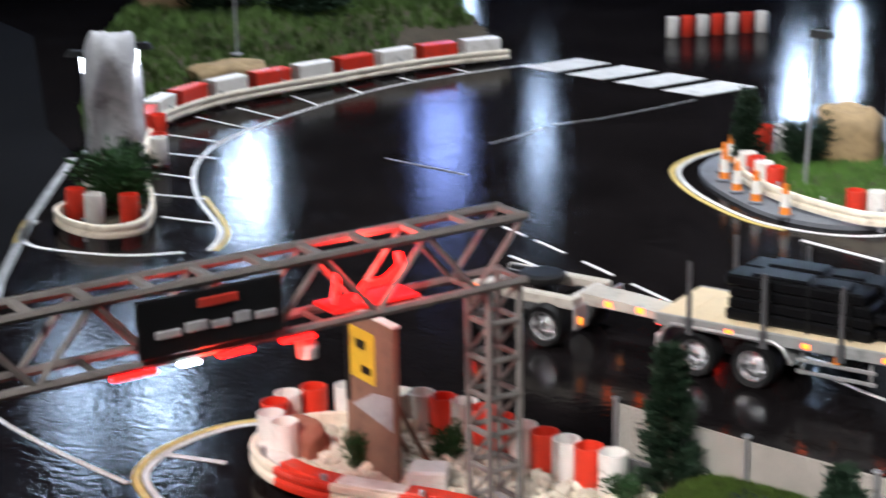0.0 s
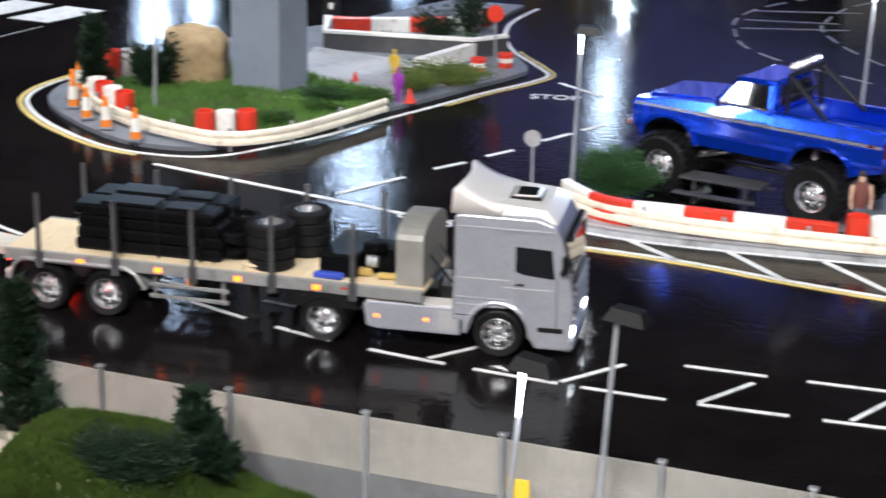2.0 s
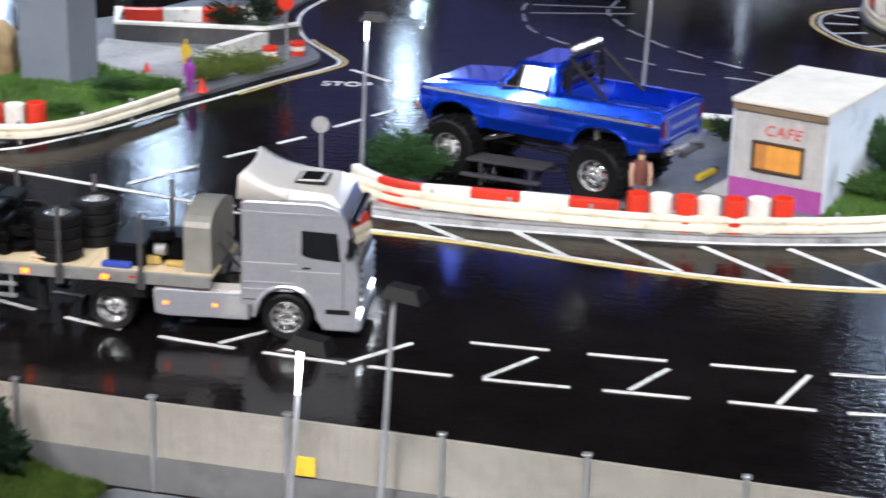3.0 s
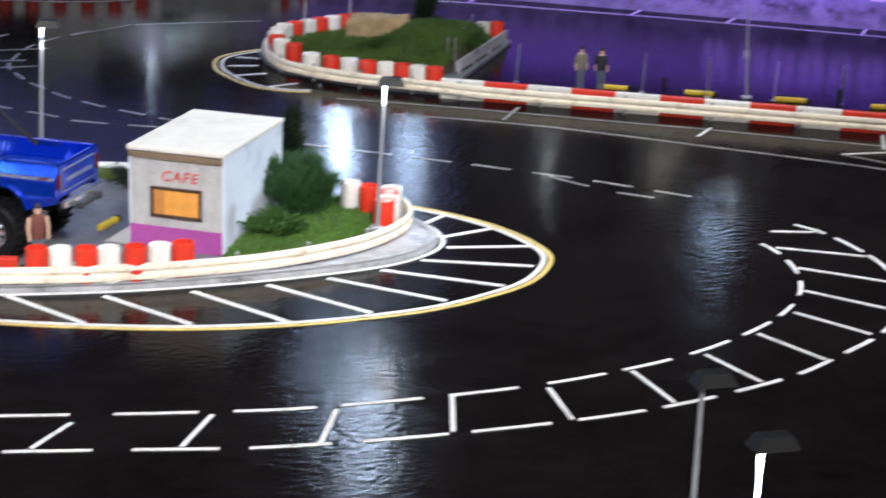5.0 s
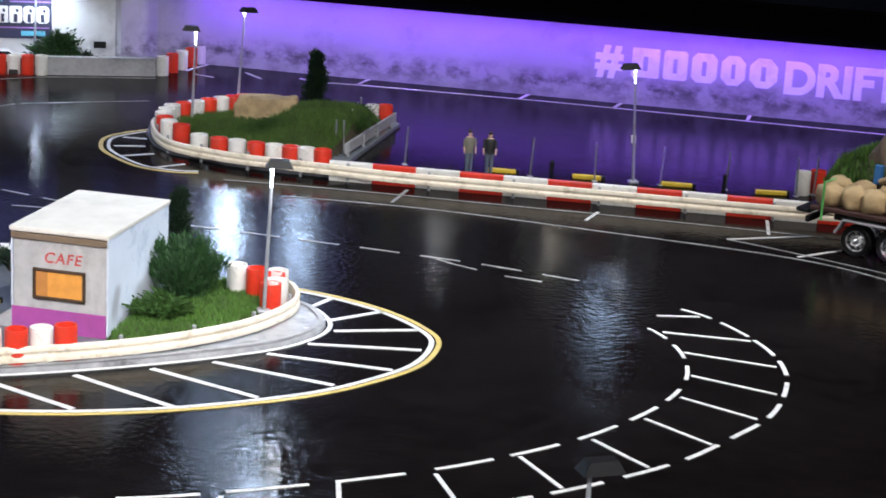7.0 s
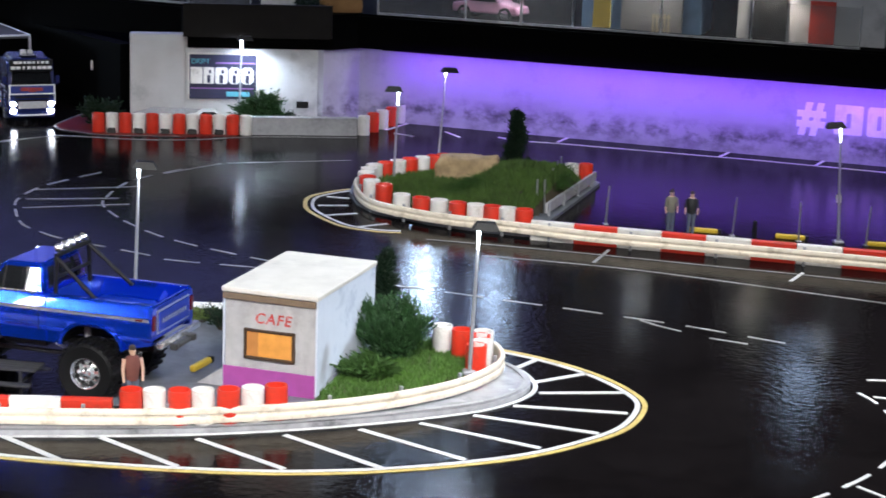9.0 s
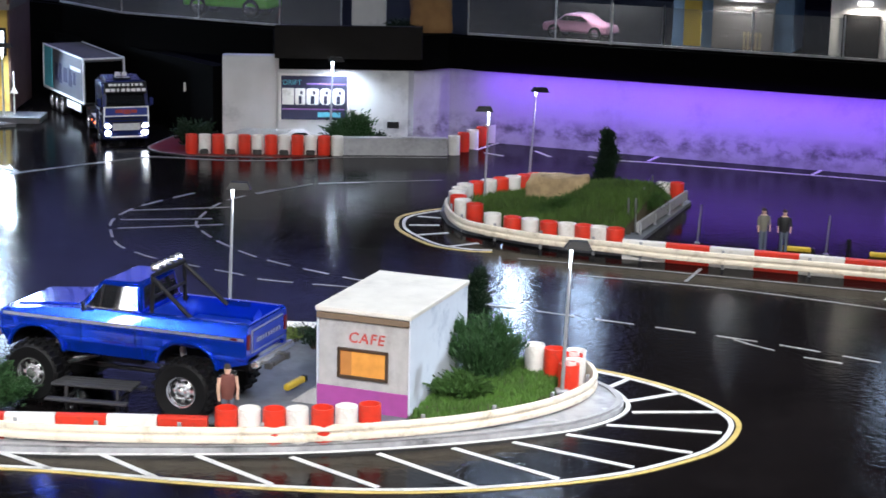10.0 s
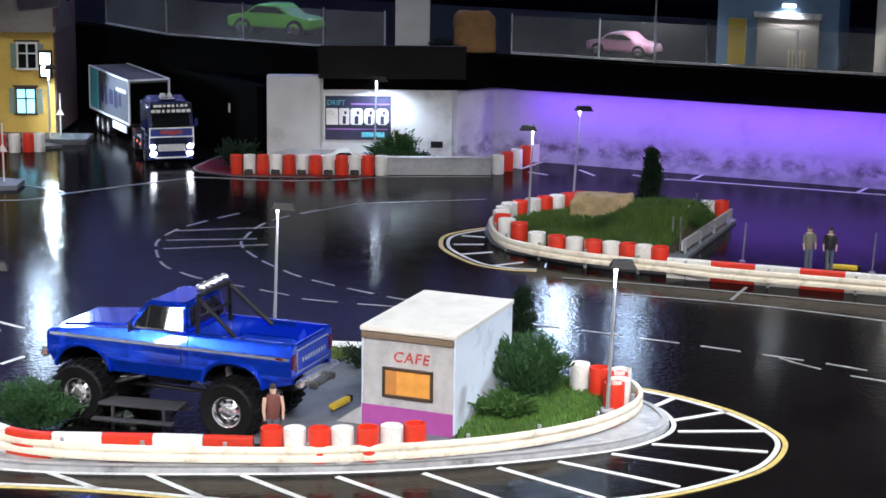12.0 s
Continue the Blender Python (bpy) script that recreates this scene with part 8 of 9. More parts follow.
part("emblem", Geo().box((0.0, -0.012, 0.290), (0.006, 0.022, 0.020), 0.004).box((0.0, 0.014, 0.288), (0.006, 0.020, 0.022), 0.005).box((0.0, 0, 0.27), (0.004, 0.02, 0.03)), WHITE, crest)
chrome_frame = Geo()
for z in (0.126, 0.164):
    chrome_frame.box((0.1250, 0, z), (0.004, 0.172, 0.005), 0.001)
for sy in (-1, 1):
    chrome_frame.box((0.1250, sy * 0.084, 0.145), (0.004, 0.005, 0.040), 0.001)
    part("front_strip", Geo().box((0.1230, sy * 0.086, 0.105), (0.003, 0.004, 0.050), 0.001), NAME_WHITE, crest)
part("badge_frame", chrome_frame, NAME_WHITE, crest, "bright chrome frame")
part("badge_panel", Geo().box((0.1245, 0, 0.145), (0.002, 0.166, 0.036), 0.001), material("badge_blue", (0.03, 0.05, 0.26), 0.4, vary=0.3, scale=60), crest)
for y, w, h, dz in ((-0.028, 0.030, 0.016, 0.002), (0.002, 0.026, 0.020, -0.001), (0.029, 0.024, 0.014, 0.001)):
    part("badge", Geo().box((0.1262, y, 0.145 + dz), (0.002, w, h), 0.003), BADGE_RED, crest)
part("bumper_strip", Geo().box((0.1245, 0, 0.034), (0.003, 0.130, 0.006), 0.001), NAME_WHITE, crest)
for z in (0.082, 0.050):
    for s in (-1, 1):
        part("lamp_unit", Geo().lathe([(0.0112, 0), (0.009, 0.004), (0, 0.005)], 14, Matrix.Translation((0.1215, s * 0.072, z)) @ Matrix.Rotation(radians(90), 4, "Y")), HEADLIGHT, crest)
part("number_board", Geo().box((0.1255, 0, 0.078), (0.004, 0.106, 0.030), 0.001), NUMBER_GREY, crest, "pale grey number board")

# ---- gantry and billboard on the gravel island ----
TRUSS = material("weathered_truss", (0.155, 0.14, 0.13), 0.6, vary=0.3, scale=60, dirt=(0.07, 0.06, 0.055), dirt_scale=30)
gan = thing("gantry", Matrix(), "brown-grey steel truss gantry with sign boards and red lights", "gantry")
g0, gdir = Vector((-1.585, 2.035, 0)), Vector((-0.345, -0.94, 0)).normalized()
gl = 1.05
gx = Vector((gdir.y, -gdir.x, 0)) * -1
LEN, HB, WB = gl, 0.092, 0.062


def gp(s, u, z):
    p = g0 + gdir * s + gx * u
    return (p.x, p.y, z)


for base_s in (0.0, LEN):
    for a in (-0.026, 0.026):
        for b in (-0.026, 0.026):
            part("leg", Geo().rod(gp(base_s + a, b, 0.018), gp(base_s + a, b, 0.365), 0.0055, None, 6), TRUSS, gan)
    for k in range(6):
        z = 0.03 + 0.055 * k
        for a in (-0.026, 0.026):
            part("lacing_bar", Geo().rod(gp(base_s + a, -0.026, z), gp(base_s + a, 0.026, z), 0.0045, None, 5), TRUSS, gan)
            part("lacing_bar", Geo().rod(gp(base_s - 0.026, a, z), gp(base_s + 0.026, a, z), 0.0045, None, 5), TRUSS, gan)
            part("lacing_diagonal", Geo().rod(gp(base_s + a, -0.026, z), gp(base_s + a, 0.026, z + 0.055), 0.003, None, 5), TRUSS, gan)
    part("foot", Geo().box(gp(base_s, 0, 0.016), (0.085, 0.085, 0.020), 0.003), STONE_GREY, gan)
for u in (-WB / 2, WB / 2):
    for z in (0.362, 0.362 + HB):
        part("chord", Geo().rod(gp(-0.035, u, z), gp(LEN + 0.035, u, z), 0.0065, None, 6), TRUSS, gan, "long truss chord")
    n = 14
    for k in range(n):
        s0, s1 = -0.03 + (LEN + 0.06) * k / n, -0.03 + (LEN + 0.06) * (k + 1) / n
        web = Geo().rod(gp(s0, u, 0.362 if k % 2 else 0.454), gp(s1, u, 0.454 if k % 2 else 0.362), 0.0042, None, 5)
        part("web_bar", web, TRUSS, gan)
for k in range(15):
    s = -0.03 + (LEN + 0.06) * k / 14
    top = Geo().box((0, 0, 0), (0.012, WB, 0.008), 0.001, Matrix.Translation(gp(s, 0, 0.454)) @ Matrix.Rotation(math.atan2(gdir.y, gdir.x), 4, "Z"))
    part("cross_plate", top, TRUSS, gan)
    part("cross_bar", Geo().rod(gp(s, -WB / 2, 0.362), gp(s, WB / 2, 0.362), 0.0042, None, 5), TRUSS, gan)
turn_g = Matrix.Rotation(math.atan2(gdir.y, gdir.x), 4, "Z")
NEON = glowing("red_led", (1.0, 0.006, 0.005), 5.0)
sb = part("sign_board", Geo().box((0, 0, 0), (0.20, 0.006, 0.075), 0.001, Matrix.Translation(gp(0.455, 0.040, 0.408)) @ turn_g), BLACK, gan, "black sign board on the truss")
for k, (x, w, h) in enumerate(((-0.075, 0.03, 0.010), (-0.042, 0.022, 0.014), (-0.012, 0.026, 0.010), (0.022, 0.030, 0.013), (0.060, 0.034, 0.010))):
    part("sign_bar", Geo().box((x, 0.004, -0.006 + 0.003 * (k % 2)), (w, 0.003, h), 0.001, Matrix.Translation(gp(0.455, 0.040, 0.405)) @ turn_g), CONCRETE, sb)
part("sign_bar", Geo().box((-0.01, 0.004, 0.022), (0.055, 0.003, 0.012), 0.001, Matrix.Translation(gp(0.455, 0.040, 0.408)) @ turn_g), RAIL_RED, sb)
for s, w, one in ((0.33, 0.05, NEON), (0.42, 0.05, NEON), (0.485, 0.028, None), (0.56, 0.06, NEON)):
    part("led_strip", Geo().box((0, 0, 0), (w, 0.008, 0.006), 0.001, Matrix.Translation(gp(s, 0.034, 0.352)) @ turn_g), one or LED, gan, "glowing LED strip")
RED_TRAY = material("red_translucent", (0.35, 0.008, 0.006), 0.4, vary=0.2, scale=60, glow=((1.0, 0.008, 0.006), 0.6))
tray = part("lamp_tray", Geo().box((0, 0, 0), (0.135, 0.055, 0.006), 0.002, Matrix.Translation(gp(0.205, 0.0, 0.372)) @ turn_g), RED_TRAY, gan, "red glowing lamp tray")
curl = Geo()
pts = [(0.235, 0.02, 0.380), (0.215, 0.015, 0.398), (0.180, 0.01, 0.396), (0.150, 0.0, 0.408), (0.148, -0.01, 0.424)]
for a, b in zip(pts, pts[1:]):
    curl.rod(gp(*a), gp(*b), 0.006, None, 8)
curl.rod(gp(0.262, 0.01, 0.378), gp(0.248, 0.0, 0.418), 0.005, None, 8)
part("beacon", curl, NEON, tray, "bright red beacon lamps")
part("camera_box", Geo().lathe([(0.0, -0.02), (0.014, -0.016), (0.016, 0.0), (0.010, 0.012)], 12, Matrix.Translation(gp(0.31, 0.02, 0.335))), WHITE, gan)
lamp("gantry_red_light", "POINT", gp(0.20, 0.0, 0.44), gp(0.2, 0, 0), 1.5, (1.0, 0.04, 0.03), 0.02)
lamp("gantry_red_light", "POINT", gp(0.45, 0.03, 0.335), gp(0.2, 0, 0), 1.1, (1.0, 0.05, 0.03), 0.02)

bb = thing("billboard", pose(-1.800, 2.028, 0.018, 0, 0, -20), "tilted brown billboard with a yellow picture panel", "billboard")
BOARD = material("board_brown", (0.20, 0.11, 0.075), 0.6, vary=0.25, scale=30, dirt=(0.10, 0.055, 0.04), dirt_scale=24)
part("board", Geo().box((0, 0, 0.125), (0.138, 0.010, 0.25), 0.001), BOARD, bb)
part("top_edge", Geo().box((0, 0, 0.252), (0.140, 0.014, 0.005), 0.001), WHITE, bb)
pic = part("picture_panel", Geo().box((-0.018, -0.0058, 0.186), (0.070, 0.002, 0.080), 0.0005), YELLOW, bb, "yellow picture panel")
part("picture_mark", Geo().box((-0.020, -0.0072, 0.203), (0.026, 0.001, 0.014), 0.0003), BLACK, pic)
part("picture_mark", Geo().box((-0.006, -0.0072, 0.165), (0.026, 0.001, 0.012), 0.0003), BLACK, pic)
part("dark_edge", Geo().box((-0.062, -0.0058, 0.175), (0.012, 0.002, 0.145), 0.0005), BLACK, bb)
part("pale_band", Geo().side([(-0.050, 0.100), (0.064, 0.088), (0.064, 0.142), (0.010, 0.134)], -0.0062, -0.0050), CONCRETE, bb)
part("brace", Geo().rod((0.03, 0.006, 0.15), (0.035, 0.08, 0.0), 0.004, None, 6), BOARD, bb)
part("brace", Geo().rod((-0.03, 0.006, 0.15), (-0.03, 0.08, 0.0), 0.004, None, 6), BOARD, bb)
tagged(part("white_block", Geo().box((0, 0, 0.018), (0.06, 0.05, 0.036), 0.004), WHITE, m=pose(-1.700, 2.03, 0.018, 0, 0, 30)), "white plaster block on the gravel", "block")

# ---- signs and figures by the planted island ----
rs = thing("round_sign", pose(-0.975, 3.445, 0, 0, 0, 0), "round pale road sign on a thin post", "road sign")
part("post", Geo().rod((0, 0, 0), (0, 0, 0.175), 0.0025, None, 8), POLE, rs)
part("base", Geo().box((0, 0, 0.02), (0.010, 0.010, 0.04), 0.001), BLACK, rs)
part("disc", Geo().lathe([(0.017, -0.001), (0.017, 0.001)], 24, Matrix.Translation((0, -0.004, 0.172)) @ Matrix.Rotation(radians(90), 4, "X")), CONCRETE, rs)
r2 = thing("round_sign", pose(-1.375, 4.60, 0.01), "red-faced round road sign on a thin post", "road sign")
part("post", Geo().rod((0, 0, 0), (0, 0, 0.155), 0.003, None, 8), POLE, r2)
part("disc", Geo().lathe([(0.022, -0.001), (0.022, 0.001)], 24, Matrix.Translation((0, -0.004, 0.15)) @ Matrix.Rotation(radians(90), 4, "X")), RED, r2)
for x, y in ((-1.412, 4.575), (-1.36, 4.65)):
    pt = thing("planter_pot", pose(x, y, 0.010), "red and white banded pot beside the kerb", "pot")
    part("pot", Geo().lathe([(0.018, 0), (0.020, 0.014)], 16), RED, pt)
    part("band", Geo().lathe([(0.020, 0.014), (0.020, 0.026)], 16), WHITE, pt)
    part("rim", Geo().lathe([(0.021, 0.026), (0.021, 0.036), (0.015, 0.036), (0.015, 0.03)], 16), RED, pt)
VIOLET = material("violet_plastic", (0.25, 0.03, 0.30), 0.5, vary=0.15)
figure(-1.505, 4.205, 0.008, 0.090, (VIOLET, VIOLET, VIOLET), "small violet model figure by the kerb", 0)
figure(-1.575, 4.385, 0.012, 0.085, (YELLOW, YELLOW, YELLOW), "small yellow model figure on the forecourt", 0)
for x, y, z, s in ((-1.478, 4.215, 0.010, 1.0), (-1.67, 4.36, 0.013, 0.7)):
    cn = thing("small_cone", pose(x, y, z), "small plain orange cone beside the figures", "cone", "small cones")
    part("body", Geo().lathe([(0.012 * s, 0.002), (0.003 * s, 0.034 * s), (0.0, 0.035 * s)], 14), RED, cn)
    part("base", Geo().box((0, 0, 0.001), (0.028 * s, 0.028 * s, 0.003), 0.0005), RED, cn)
for k in range(10):
    a = k * 0.7
    tagged(part("edging_stone", stones[k % 5], None, m=pose(-1.93 + 0.022 * k, 4.115 - 0.004 * k + 0.006 * math.sin(a), 0.022, k * 40, k * 70, 0) @ Matrix.Diagonal((0.013, 0.010, 0.009, 1))), "pale stone at the column foot", "stone", "edging stones")
chq = thing("chequer_post", pose(-2.02, 5.13, 0), "black post with white chequer squares", "post")
part("post", Geo().box((0, 0, 0.075), (0.05, 0.012, 0.15), 0.001), BLACK, chq)
for k in range(4):
    part("square", Geo().box((0.0 + 0.006 * (k % 2), -0.007, 0.03 + 0.034 * k), (0.014, 0.002, 0.018), 0.0005), WHITE, chq)

# ---- yellow house ----
HOUSE = material("house_yellow", (0.55, 0.36, 0.07), 0.7, vary=0.12, scale=30, dirt=(0.4, 0.26, 0.06), dirt_scale=12)
ROOF = material("house_roof", (0.10, 0.08, 0.06), 0.8, vary=0.3, scale=40)
BRICK = material("house_brick", (0.09, 0.04, 0.03), 0.8, vary=0.3, scale=50, bump=0.4)
LIT_BLUE = material("lit_blue_pane", (0.3, 0.6, 0.7), 0.2, vary=0.0, glow=((0.25, 0.75, 1.0), 1.3))
hs = thing("house", pose(-1.602, 7.42, 0, 0, 0, 0), "yellow two-storey model house with white windows", "house")
part("wall", Geo().box((-0.22, 0.15, 0.225), (0.44, 0.30, 0.41), 0.001), HOUSE, hs, "yellow rendered wall")
part("side_wall", Geo().box((0.004, 0.20, 0.27), (0.008, 0.40, 0.50), 0.001), BRICK, hs, "dark brick gable wall")
part("roof", Geo().add([(-0.46, -0.02, 0.425), (0.012, -0.02, 0.425), (0.012, 0.15, 0.60), (-0.46, 0.15, 0.60), (0.012, 0.32, 0.425), (-0.46, 0.32, 0.425)], [(0, 1, 2, 3), (3, 2, 4, 5), (1, 4, 2), (0, 3, 5), (0, 5, 4, 1)]), ROOF, hs, "brown tiled roof")
part("door_step", Geo().box((-0.1, -0.08, 0.012), (0.5, 0.16, 0.024), 0.002), DARK_WALL, hs)
for cx, cz, litw in ((-0.105, 0.330, False), (-0.115, 0.150, True), (-0.30, 0.330, False)):
    wf = part("window", Geo().box((cx, -0.003, cz + 0.052), (0.085, 0.010, 0.010), 0.001).box((cx, -0.003, cz - 0.052), (0.092, 0.012, 0.008), 0.001).box((cx - 0.038, -0.003, cz), (0.006, 0.008, 0.10)).box((cx + 0.038, -0.003, cz), (0.006, 0.008, 0.10)).box((cx, -0.004, cz), (0.005, 0.006, 0.10)).box((cx, -0.004, cz + 0.01), (0.075, 0.006, 0.005)), WHITE if not litw else WOOD_DARK, hs, "framed window")
    part("pane", Geo().box((cx, -0.0006, cz), (0.072, 0.002, 0.096)), LIT_BLUE if litw else GLASS, wf)
    for s in (-1, 1):
        part("shutter", Geo().box((cx + s * 0.055, -0.002, cz), (0.022, 0.005, 0.10), 0.001), material("shutter_green", (0.16, 0.22, 0.18), 0.6, vary=0.15), wf)
    part("lintel", Geo().box((cx, -0.004, cz + 0.060), (0.10, 0.012, 0.008), 0.001), WOOD_DARK, wf)
FLOOD = glowing("flood_lens", (0.72, 0.85, 1.0), 4.0)
UNIT_LAMP = glowing("unit_lamp_lens", (0.95, 0.97, 1.0), 1.4)
fl = thing("wall_floodlight", pose(-1.632, 7.405, 0.30), "bright white floodlight on the house corner", "floodlight")
part("body", Geo().box((0, 0, 0), (0.052, 0.018, 0.11), 0.003), BLACK, fl)
part("lens", Geo().box((0.0, -0.0095, 0.022), (0.040, 0.003, 0.045), 0.006), FLOOD, fl)
part("lens", Geo().box((0.0, -0.0095, -0.027), (0.034, 0.003, 0.040), 0.006), FLOOD, fl)
lamp("house_floodlight", "SPOT", (-1.61, 7.36, 0.28), (-1.42, 7.25, 0.10), 9.0, (0.62, 0.78, 1.0), 0.015, spot=150)
for x, y, h in ((-1.57, 7.36, 0.19), (-1.56, 6.37, 0.22)):
    ts = thing("triangle_sign", pose(x, y, 0), "triangular warning sign on a white post", "road sign")
    part("post", Geo().rod((0, 0, 0), (0, 0, h), 0.003, None, 8), WHITE, ts)
    part("plate", Geo().add([(-0.017, -0.004, h * 0.55), (0.017, -0.004, h * 0.55), (0, -0.004, h * 0.55 + 0.03), (-0.017, -0.002, h * 0.55), (0.017, -0.002, h * 0.55), (0, -0.002, h * 0.55 + 0.03)], [(0, 1, 2), (5, 4, 3), (0, 3, 4, 1), (1, 4, 5, 2), (2, 5, 3, 0)]), WHITE, ts)
tagged(slab("pavement", [(-2.4, 6.35), (-1.60, 6.27), (-1.50, 6.30), (-1.50, 6.42), (-1.75, 6.50), (-2.4, 6.6)], 0, 0.016, PAVING), "pale kerbed traffic island", "kerb")
tagged(slab("pavement", [(-2.4, 7.12), (-1.62, 7.14), (-1.53, 7.19), (-1.60, 7.24), (-2.4, 7.25)], 0, 0.012, DARK_WALL), "pale kerb before the house", "kerb")

# ---- on the deck ----
MESH = material("deck_mesh", (0.22, 0.22, 0.22), 0.7, vary=0.3, scale=40)
nt = MESH.node_tree
mixn, clear = nt.nodes.new("ShaderNodeMixShader"), nt.nodes.new("ShaderNodeBsdfTransparent")
mixn.inputs[0].default_value = 0.22
nt.links.new(clear.outputs[0], mixn.inputs[1])
nt.links.new(nt.nodes["Principled BSDF"].outputs[0], mixn.inputs[2])
nt.links.new(mixn.outputs[0], nt.nodes["Material Output"].inputs["Surface"])


def deck_fence(pts, label):
    f = thing("deck_fence", Matrix(), label, "fence")
    for a, b in zip(pts, pts[1:]):
        part("mesh_panel", Geo().sweep([(-0.0006, 0.404), (0.0006, 0.404), (0.0006, 0.545), (-0.0006, 0.545)], [(*a, 0), (*b, 0)]), MESH, f, "fine grey mesh panel")
    for p in pts:
        part("post", Geo().rod((*p, 0.402), (*p, 0.552), 0.003, None, 6), STEEL, f)
    part("kerb", Geo().sweep([(-0.006, 0.402), (0.006, 0.402), (0.006, 0.409), (-0.006, 0.409)], [(*p, 0) for p in pts]), CONCRETE, f)
    return f


deck_fence([(0.20, 7.085), (0.52, 6.955), (0.72, 6.872), (0.90, 6.80)], "grey mesh fence along the deck edge")
deck_fence([(0.90, 6.80), (1.20, 6.675), (1.50, 6.552), (1.85, 6.41)], "low grey mesh fence before the units")
deck_fence([(-1.50, 8.01), (-1.18, 7.60), (-0.85, 7.42), (-0.52, 7.245), (-0.28, 7.14)], "grey mesh fence along the higher deck edge")
BLUE_WALL = material("unit_blue", (0.10, 0.18, 0.28), 0.6, vary=0.15, scale=20, dirt=(0.07, 0.12, 0.18), dirt_scale=8)
SHUTTER = material("unit_shutter", (0.26, 0.24, 0.22), 0.6, vary=0.15, scale=20)
dm = Matrix.Translation((0.94, 6.86, 0.402)) @ Matrix.Rotation(math.atan2(-0.371, 0.928), 4, "Z")
unit = thing("workshop_unit", dm, "blue workshop unit with a yellow door and roller shutter", "building")
part("wall", Geo().box((0.22, 0.10, 0.15), (0.44, 0.20, 0.30), 0.001), BLUE_WALL, unit, "blue painted wall")
part("door", Geo().box((0.075, -0.003, 0.086), (0.065, 0.006, 0.165), 0.001), material("door_yellow", (0.40, 0.28, 0.03), 0.5, vary=0.12), unit, "yellow door")
sh = part("roller_shutter", Geo().box((0.26, -0.003, 0.088), (0.225, 0.006, 0.172), 0.001), SHUTTER, unit, "grey roller shutter")
for k in range(10):
    part("slat", Geo().box((0.26, -0.007, 0.012 + 0.017 * k), (0.222, 0.002, 0.013), 0.0005), SHUTTER, sh)
part("shutter_box", Geo().box((0.26, -0.010, 0.186), (0.245, 0.020, 0.022), 0.002), CONCRETE, unit)
ul = part("wall_lamp", Geo().box((0.26, -0.008, 0.222), (0.05, 0.012, 0.014), 0.002), UNIT_LAMP, unit, "bright wall lamp")
lamp("unit_lamp_light", "SPOT", dm @ Vector((0.26, -0.03, 0.215)), dm @ Vector((0.26, -0.03, 0)), 3.2, (0.95, 0.97, 1.0), 0.02, spot=140)
pal = thing("pallet", dm @ Matrix.Translation((0.30, -0.03, 0.0)), "wooden pallet leaning by the shutter", "pallet")
for k in range(5):
    part("slat", Geo().box((-0.028 + 0.014 * k, 0, 0.035), (0.007, 0.004, 0.07), 0.0005), DECK_WOOD, pal)
part("rail", Geo().box((0, 0.003, 0.012), (0.07, 0.004, 0.006), 0.0005).box((0, 0.003, 0.058), (0.07, 0.004, 0.006), 0.0005), DECK_WOOD, pal)
u2 = thing("white_unit", dm @ Matrix.Translation((0.55, -0.0, 0)), "pale workshop front with dark doorways", "building")
part("wall", Geo().box((0.28, 0.10, 0.15), (0.52, 0.20, 0.30), 0.001), PLASTER, u2)
part("doorway", Geo().box((0.13, -0.003, 0.075), (0.13, 0.006, 0.15), 0.001), BLACK, u2)
part("doorway", Geo().box((0.32, -0.003, 0.075), (0.09, 0.006, 0.15), 0.001), RAIL_RED, u2)
part("wall_lamp", Geo().box((0.14, -0.008, 0.19), (0.05, 0.012, 0.014), 0.002), UNIT_LAMP, u2)
lamp("unit_lamp_light", "SPOT", dm @ Vector((0.69, -0.03, 0.19)), dm @ Vector((0.69, -0.03, 0)), 3.0, (1.0, 0.93, 0.82), 0.02, spot=140)
tagged(part("white_block_tower", Geo().box((0, 0, 0.13), (0.13, 0.07, 0.26), 0.002).box((-0.016, -0.036, 0.16), (0.006, 0.003, 0.10)).box((0.012, -0.036, 0.16), (0.006, 0.003, 0.10)), PLASTER, m=pose(-0.175, 7.16, 0.402)), "pale upright block with two dark slots on the deck", "block")
# small cars on the deck
def small_car(x, y, z, spin, mat, label, s=1.0):
    c = thing("model_car", pose(x, y, z, 0, 0, spin), label, "car")
    prof = [(-0.15, 0.03), (-0.15, 0.065), (-0.09, 0.075), (-0.045, 0.105), (0.03, 0.105), (0.075, 0.072), (0.14, 0.062), (0.15, 0.03)]
    b = part("body", Geo().side([(px * s, pz * s) for px, pz in prof], -0.062 * s, 0.062 * s), mat, c, smooth=True)
    bv = b.modifiers.new("edge", "BEVEL")
    bv.width, bv.segments, bv.limit_method = 0.008 * s, 2, "ANGLE"
    for sd in (-1, 1):
        part("side_glass", Geo().side([(px * s, pz * s) for px, pz in ((-0.075, 0.078), (-0.042, 0.099), (0.026, 0.099), (0.06, 0.078))], sd * 0.0605 * s, sd * 0.0635 * s), GLASS, c)
        for px in (-0.095, 0.09):
            wheel(c, px * s, sd * 0.055 * s, 0.030 * s, 0.022 * s, dish=0.2)
    return c


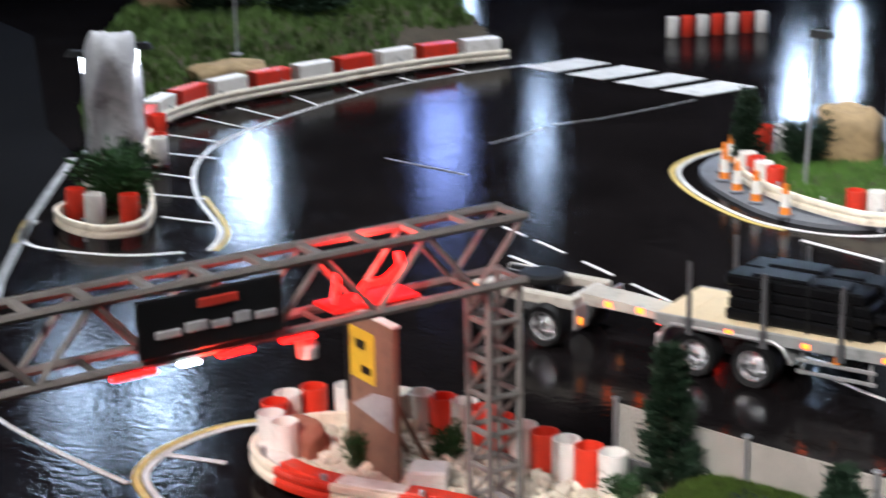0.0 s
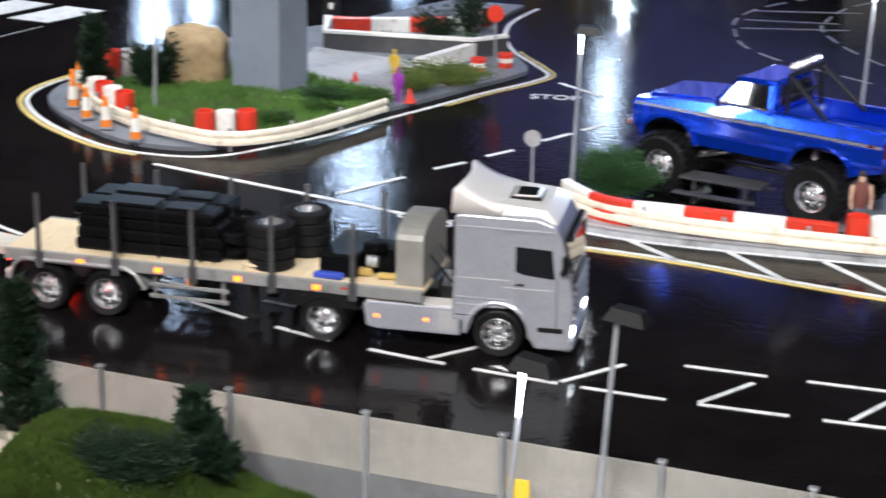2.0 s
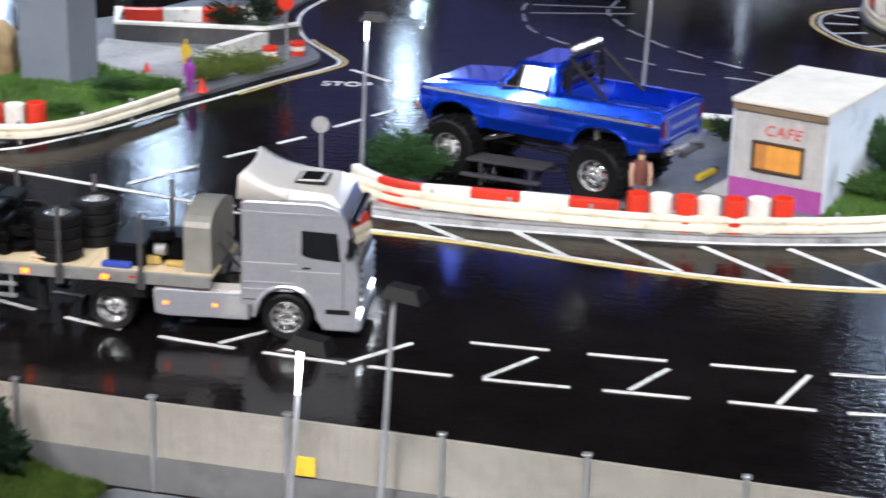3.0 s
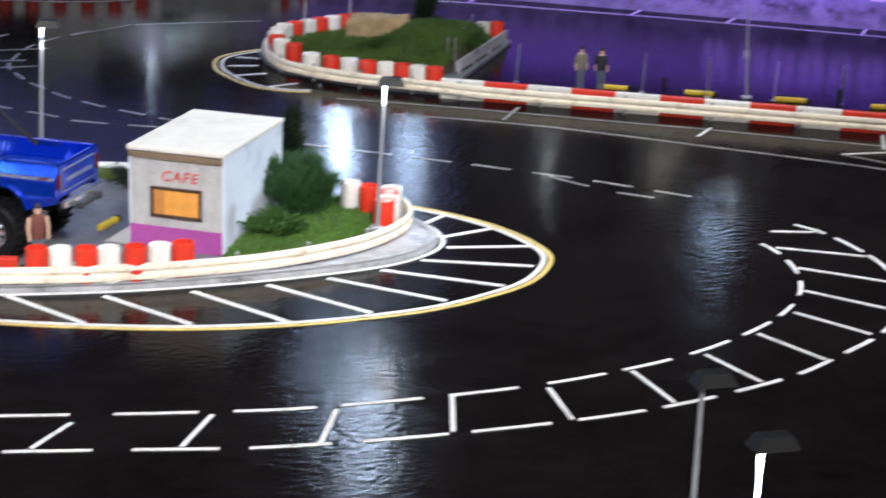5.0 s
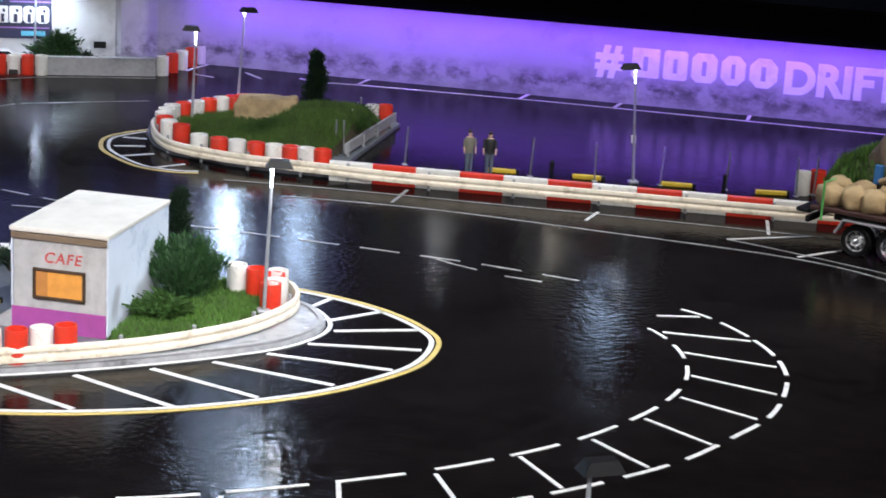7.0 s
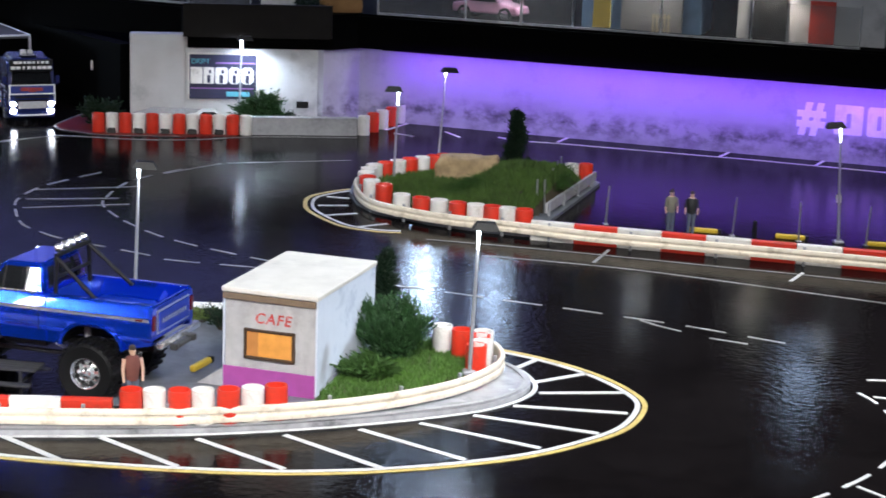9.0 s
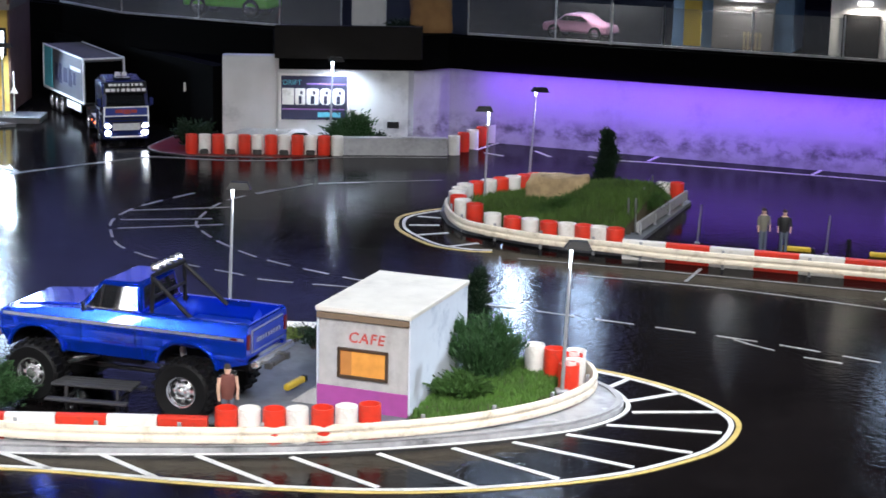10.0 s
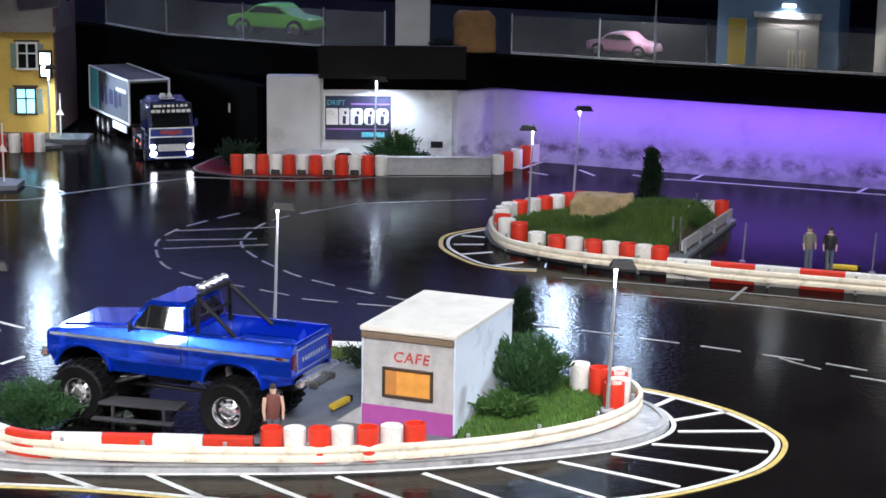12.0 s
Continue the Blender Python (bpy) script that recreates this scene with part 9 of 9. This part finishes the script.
small_car(-0.735, 7.62, 0.402, -20, material("bright_green_paint", (0.22, 0.80, 0.05), 0.35, vary=0.05, coat=0.5), "bright green model car on the deck", 1.25)
small_car(0.62, 7.02, 0.402, -30, material("pink_white_paint", (0.5, 0.25, 0.35), 0.35, vary=0.4, scale=14, coat=0.4), "pink and white model car behind the mesh fence", 0.9)
small_car(-0.415, 6.885, 0.0, 8, material("gloss_white_paint", (0.82, 0.82, 0.82), 0.3, vary=0.04, coat=0.5), "white drift car parked under the poster", 0.55)

# ---- lamps that the place shows, and unseen ones for its reflections ----
# purple wash along the wall's top, under the deck
for s in (0.58, 1.40, 2.25, 3.15):
    x, y = wall_at(s)
    lamp("purple_wash", "AREA", (x - 0.045, y - 0.11, 0.262), (x, y, 0.06), 1.45, (0.25, 0.07, 1.0), 0.85, 0.02)
housing = thing("wash_light_bar", Matrix(), "slim purple LED bar under the deck edge", "light bar")
x0, y0 = wall_at(0.1)
x1, y1 = wall_at(3.5)
part("bar", Geo().sweep([(-0.006, 0.2705), (0.006, 0.2705), (0.006, 0.2745), (-0.006, 0.2745)], [(x0 - 0.003, y0 - 0.008, 0), (x1 - 0.003, y1 - 0.008, 0)]), BLACK, housing)

# hall floodlights on stands round the track, whose streaks lie on the wet floor
HALL_LED = glowing("hall_floodlight_lens", (0.54, 0.72, 1.0), 40.0)
HALL_DIM = glowing("hall_dim_lens", (0.52, 0.70, 1.0), 17.0)
ADDED_BACK = glowing("added_rear_lens", (0.95, 0.97, 1.0), 9.0)
HALL_BLUE = glowing("hall_blue_lens", (0.30, 0.42, 1.0), 10.0)


def hall_light(az, el, w, h, mat=None, dist=10.5):
    """A floodlight that a viewer by the track sees mirrored at that bearing and depth."""
    x, y = dist * math.sin(radians(az)), dist * math.cos(radians(az))
    z = dist * math.tan(radians(el)) - 1.17
    f = thing("hall_floodlight", pose(x, y, z, 0, 0, -az), "unseen square floodlight hung over the hall", "floodlight", "hall floodlights")
    part("housing", Geo().box((0, 0.06, 0), (w + 0.06, 0.10, h + 0.06), 0.01), BLACK, f)
    part("lens", Geo().box((0, 0.0, 0), (w, 0.012, h), 0.002), mat or HALL_LED, f)
    part("hanger", Geo().rod((0, 0.06, h / 2), (0, 0.06, 6.5 - z), 0.02, None, 6), BLACK, f)


for az, el, w, h in ((-43.3, 14.3, 0.20, 0.40), (-49.0, 20.6, 0.2, 0.24), (-46.4, 20.4, 0.24, 0.32), (-26.8, 21.0, 0.16, 0.2), (-20.2, 16.6, 0.24, 0.20), (3.2, 14.1, 0.10, 0.40), (-26.4, 12.4, 0.12, 0.34), (-25.0, 10.8, 0.10, 0.32)):
    hall_light(az, el, w, h)
for az, el, w, h in ((5.4, 14.6, 0.12, 0.30), (2.6, 20.8, 0.12, 0.16), (-18.8, 10.6, 0.08, 0.24), (-36.5, 9.4, 0.12, 0.2), (-34.2, 13.2, 0.09, 0.34)):
    hall_light(az, el, w, h, HALL_DIM)
hall_light(-12.75, 14.3, 0.10, 0.32, glowing("hall_near_lens", (0.58, 0.75, 1.0), 14.0), dist=7.6)
hall_light(15.1, 15.3, 0.17, 0.30, glowing("hall_faint_lens", (0.52, 0.70, 1.0), 8.0))
hall_light(-37.2, 13.3, 0.25, 0.4, HALL_BLUE)
hall_light(4.2, 22.7, 0.10, 0.34, glowing("hall_spot_lens", (0.60, 0.76, 1.0), 60.0))
# unseen floodlights added behind the viewer, high on the hall's south side, for chrome to mirror
for x, y, z, w in ((-3.2, -5.6, 3.3, 0.5), (-1.2, -5.8, 2.6, 0.4), (0.9, -5.8, 2.9, 0.5), (2.8, -5.4, 3.6, 0.5), (-4.6, -3.8, 4.2, 0.4), (-5.7, -2.2, 3.0, 0.6)):
    f = thing("hall_floodlight", pose(x, y, z), "unseen square floodlight hung over the hall", "floodlight", "hall floodlights")
    part("housing", Geo().box((0, -0.06, 0), (w + 0.06, 0.10, 0.36), 0.01), BLACK, f)
    part("lens", Geo().box((0, 0.0, 0), (w, 0.012, 0.30), 0.002), ADDED_BACK, f)
    part("hanger", Geo().rod((0, -0.06, 0.15), (0, -0.06, 6.5 - z), 0.02, None, 6), BLACK, f)
# three unseen lenses stacked on a stand west of the viewer, added for the pickup's glare
TOWER_LED = glowing("glare_stand_lens", (0.95, 0.97, 1.0), 58.0)
sf = thing("stand_floodlight", pose(-5.81, -0.955, 0, 0, 0, -48.5), "unseen stack of three lenses added for the pickup's glare", "floodlight")
part("stand", Geo().rod((0, -0.10, 0), (0, -0.10, 2.1), 0.02, None, 8), BLACK, sf)
for z in (0.74, 1.20, 1.66):
    head = part("housing", Geo().box((0, -0.06, z), (0.24, 0.10, 0.455), 0.01), BLACK, sf)
    part("lens", Geo().box((0, 0.0, z), (0.135, 0.012, 0.435), 0.002), TOWER_LED, head, "bright white lens")
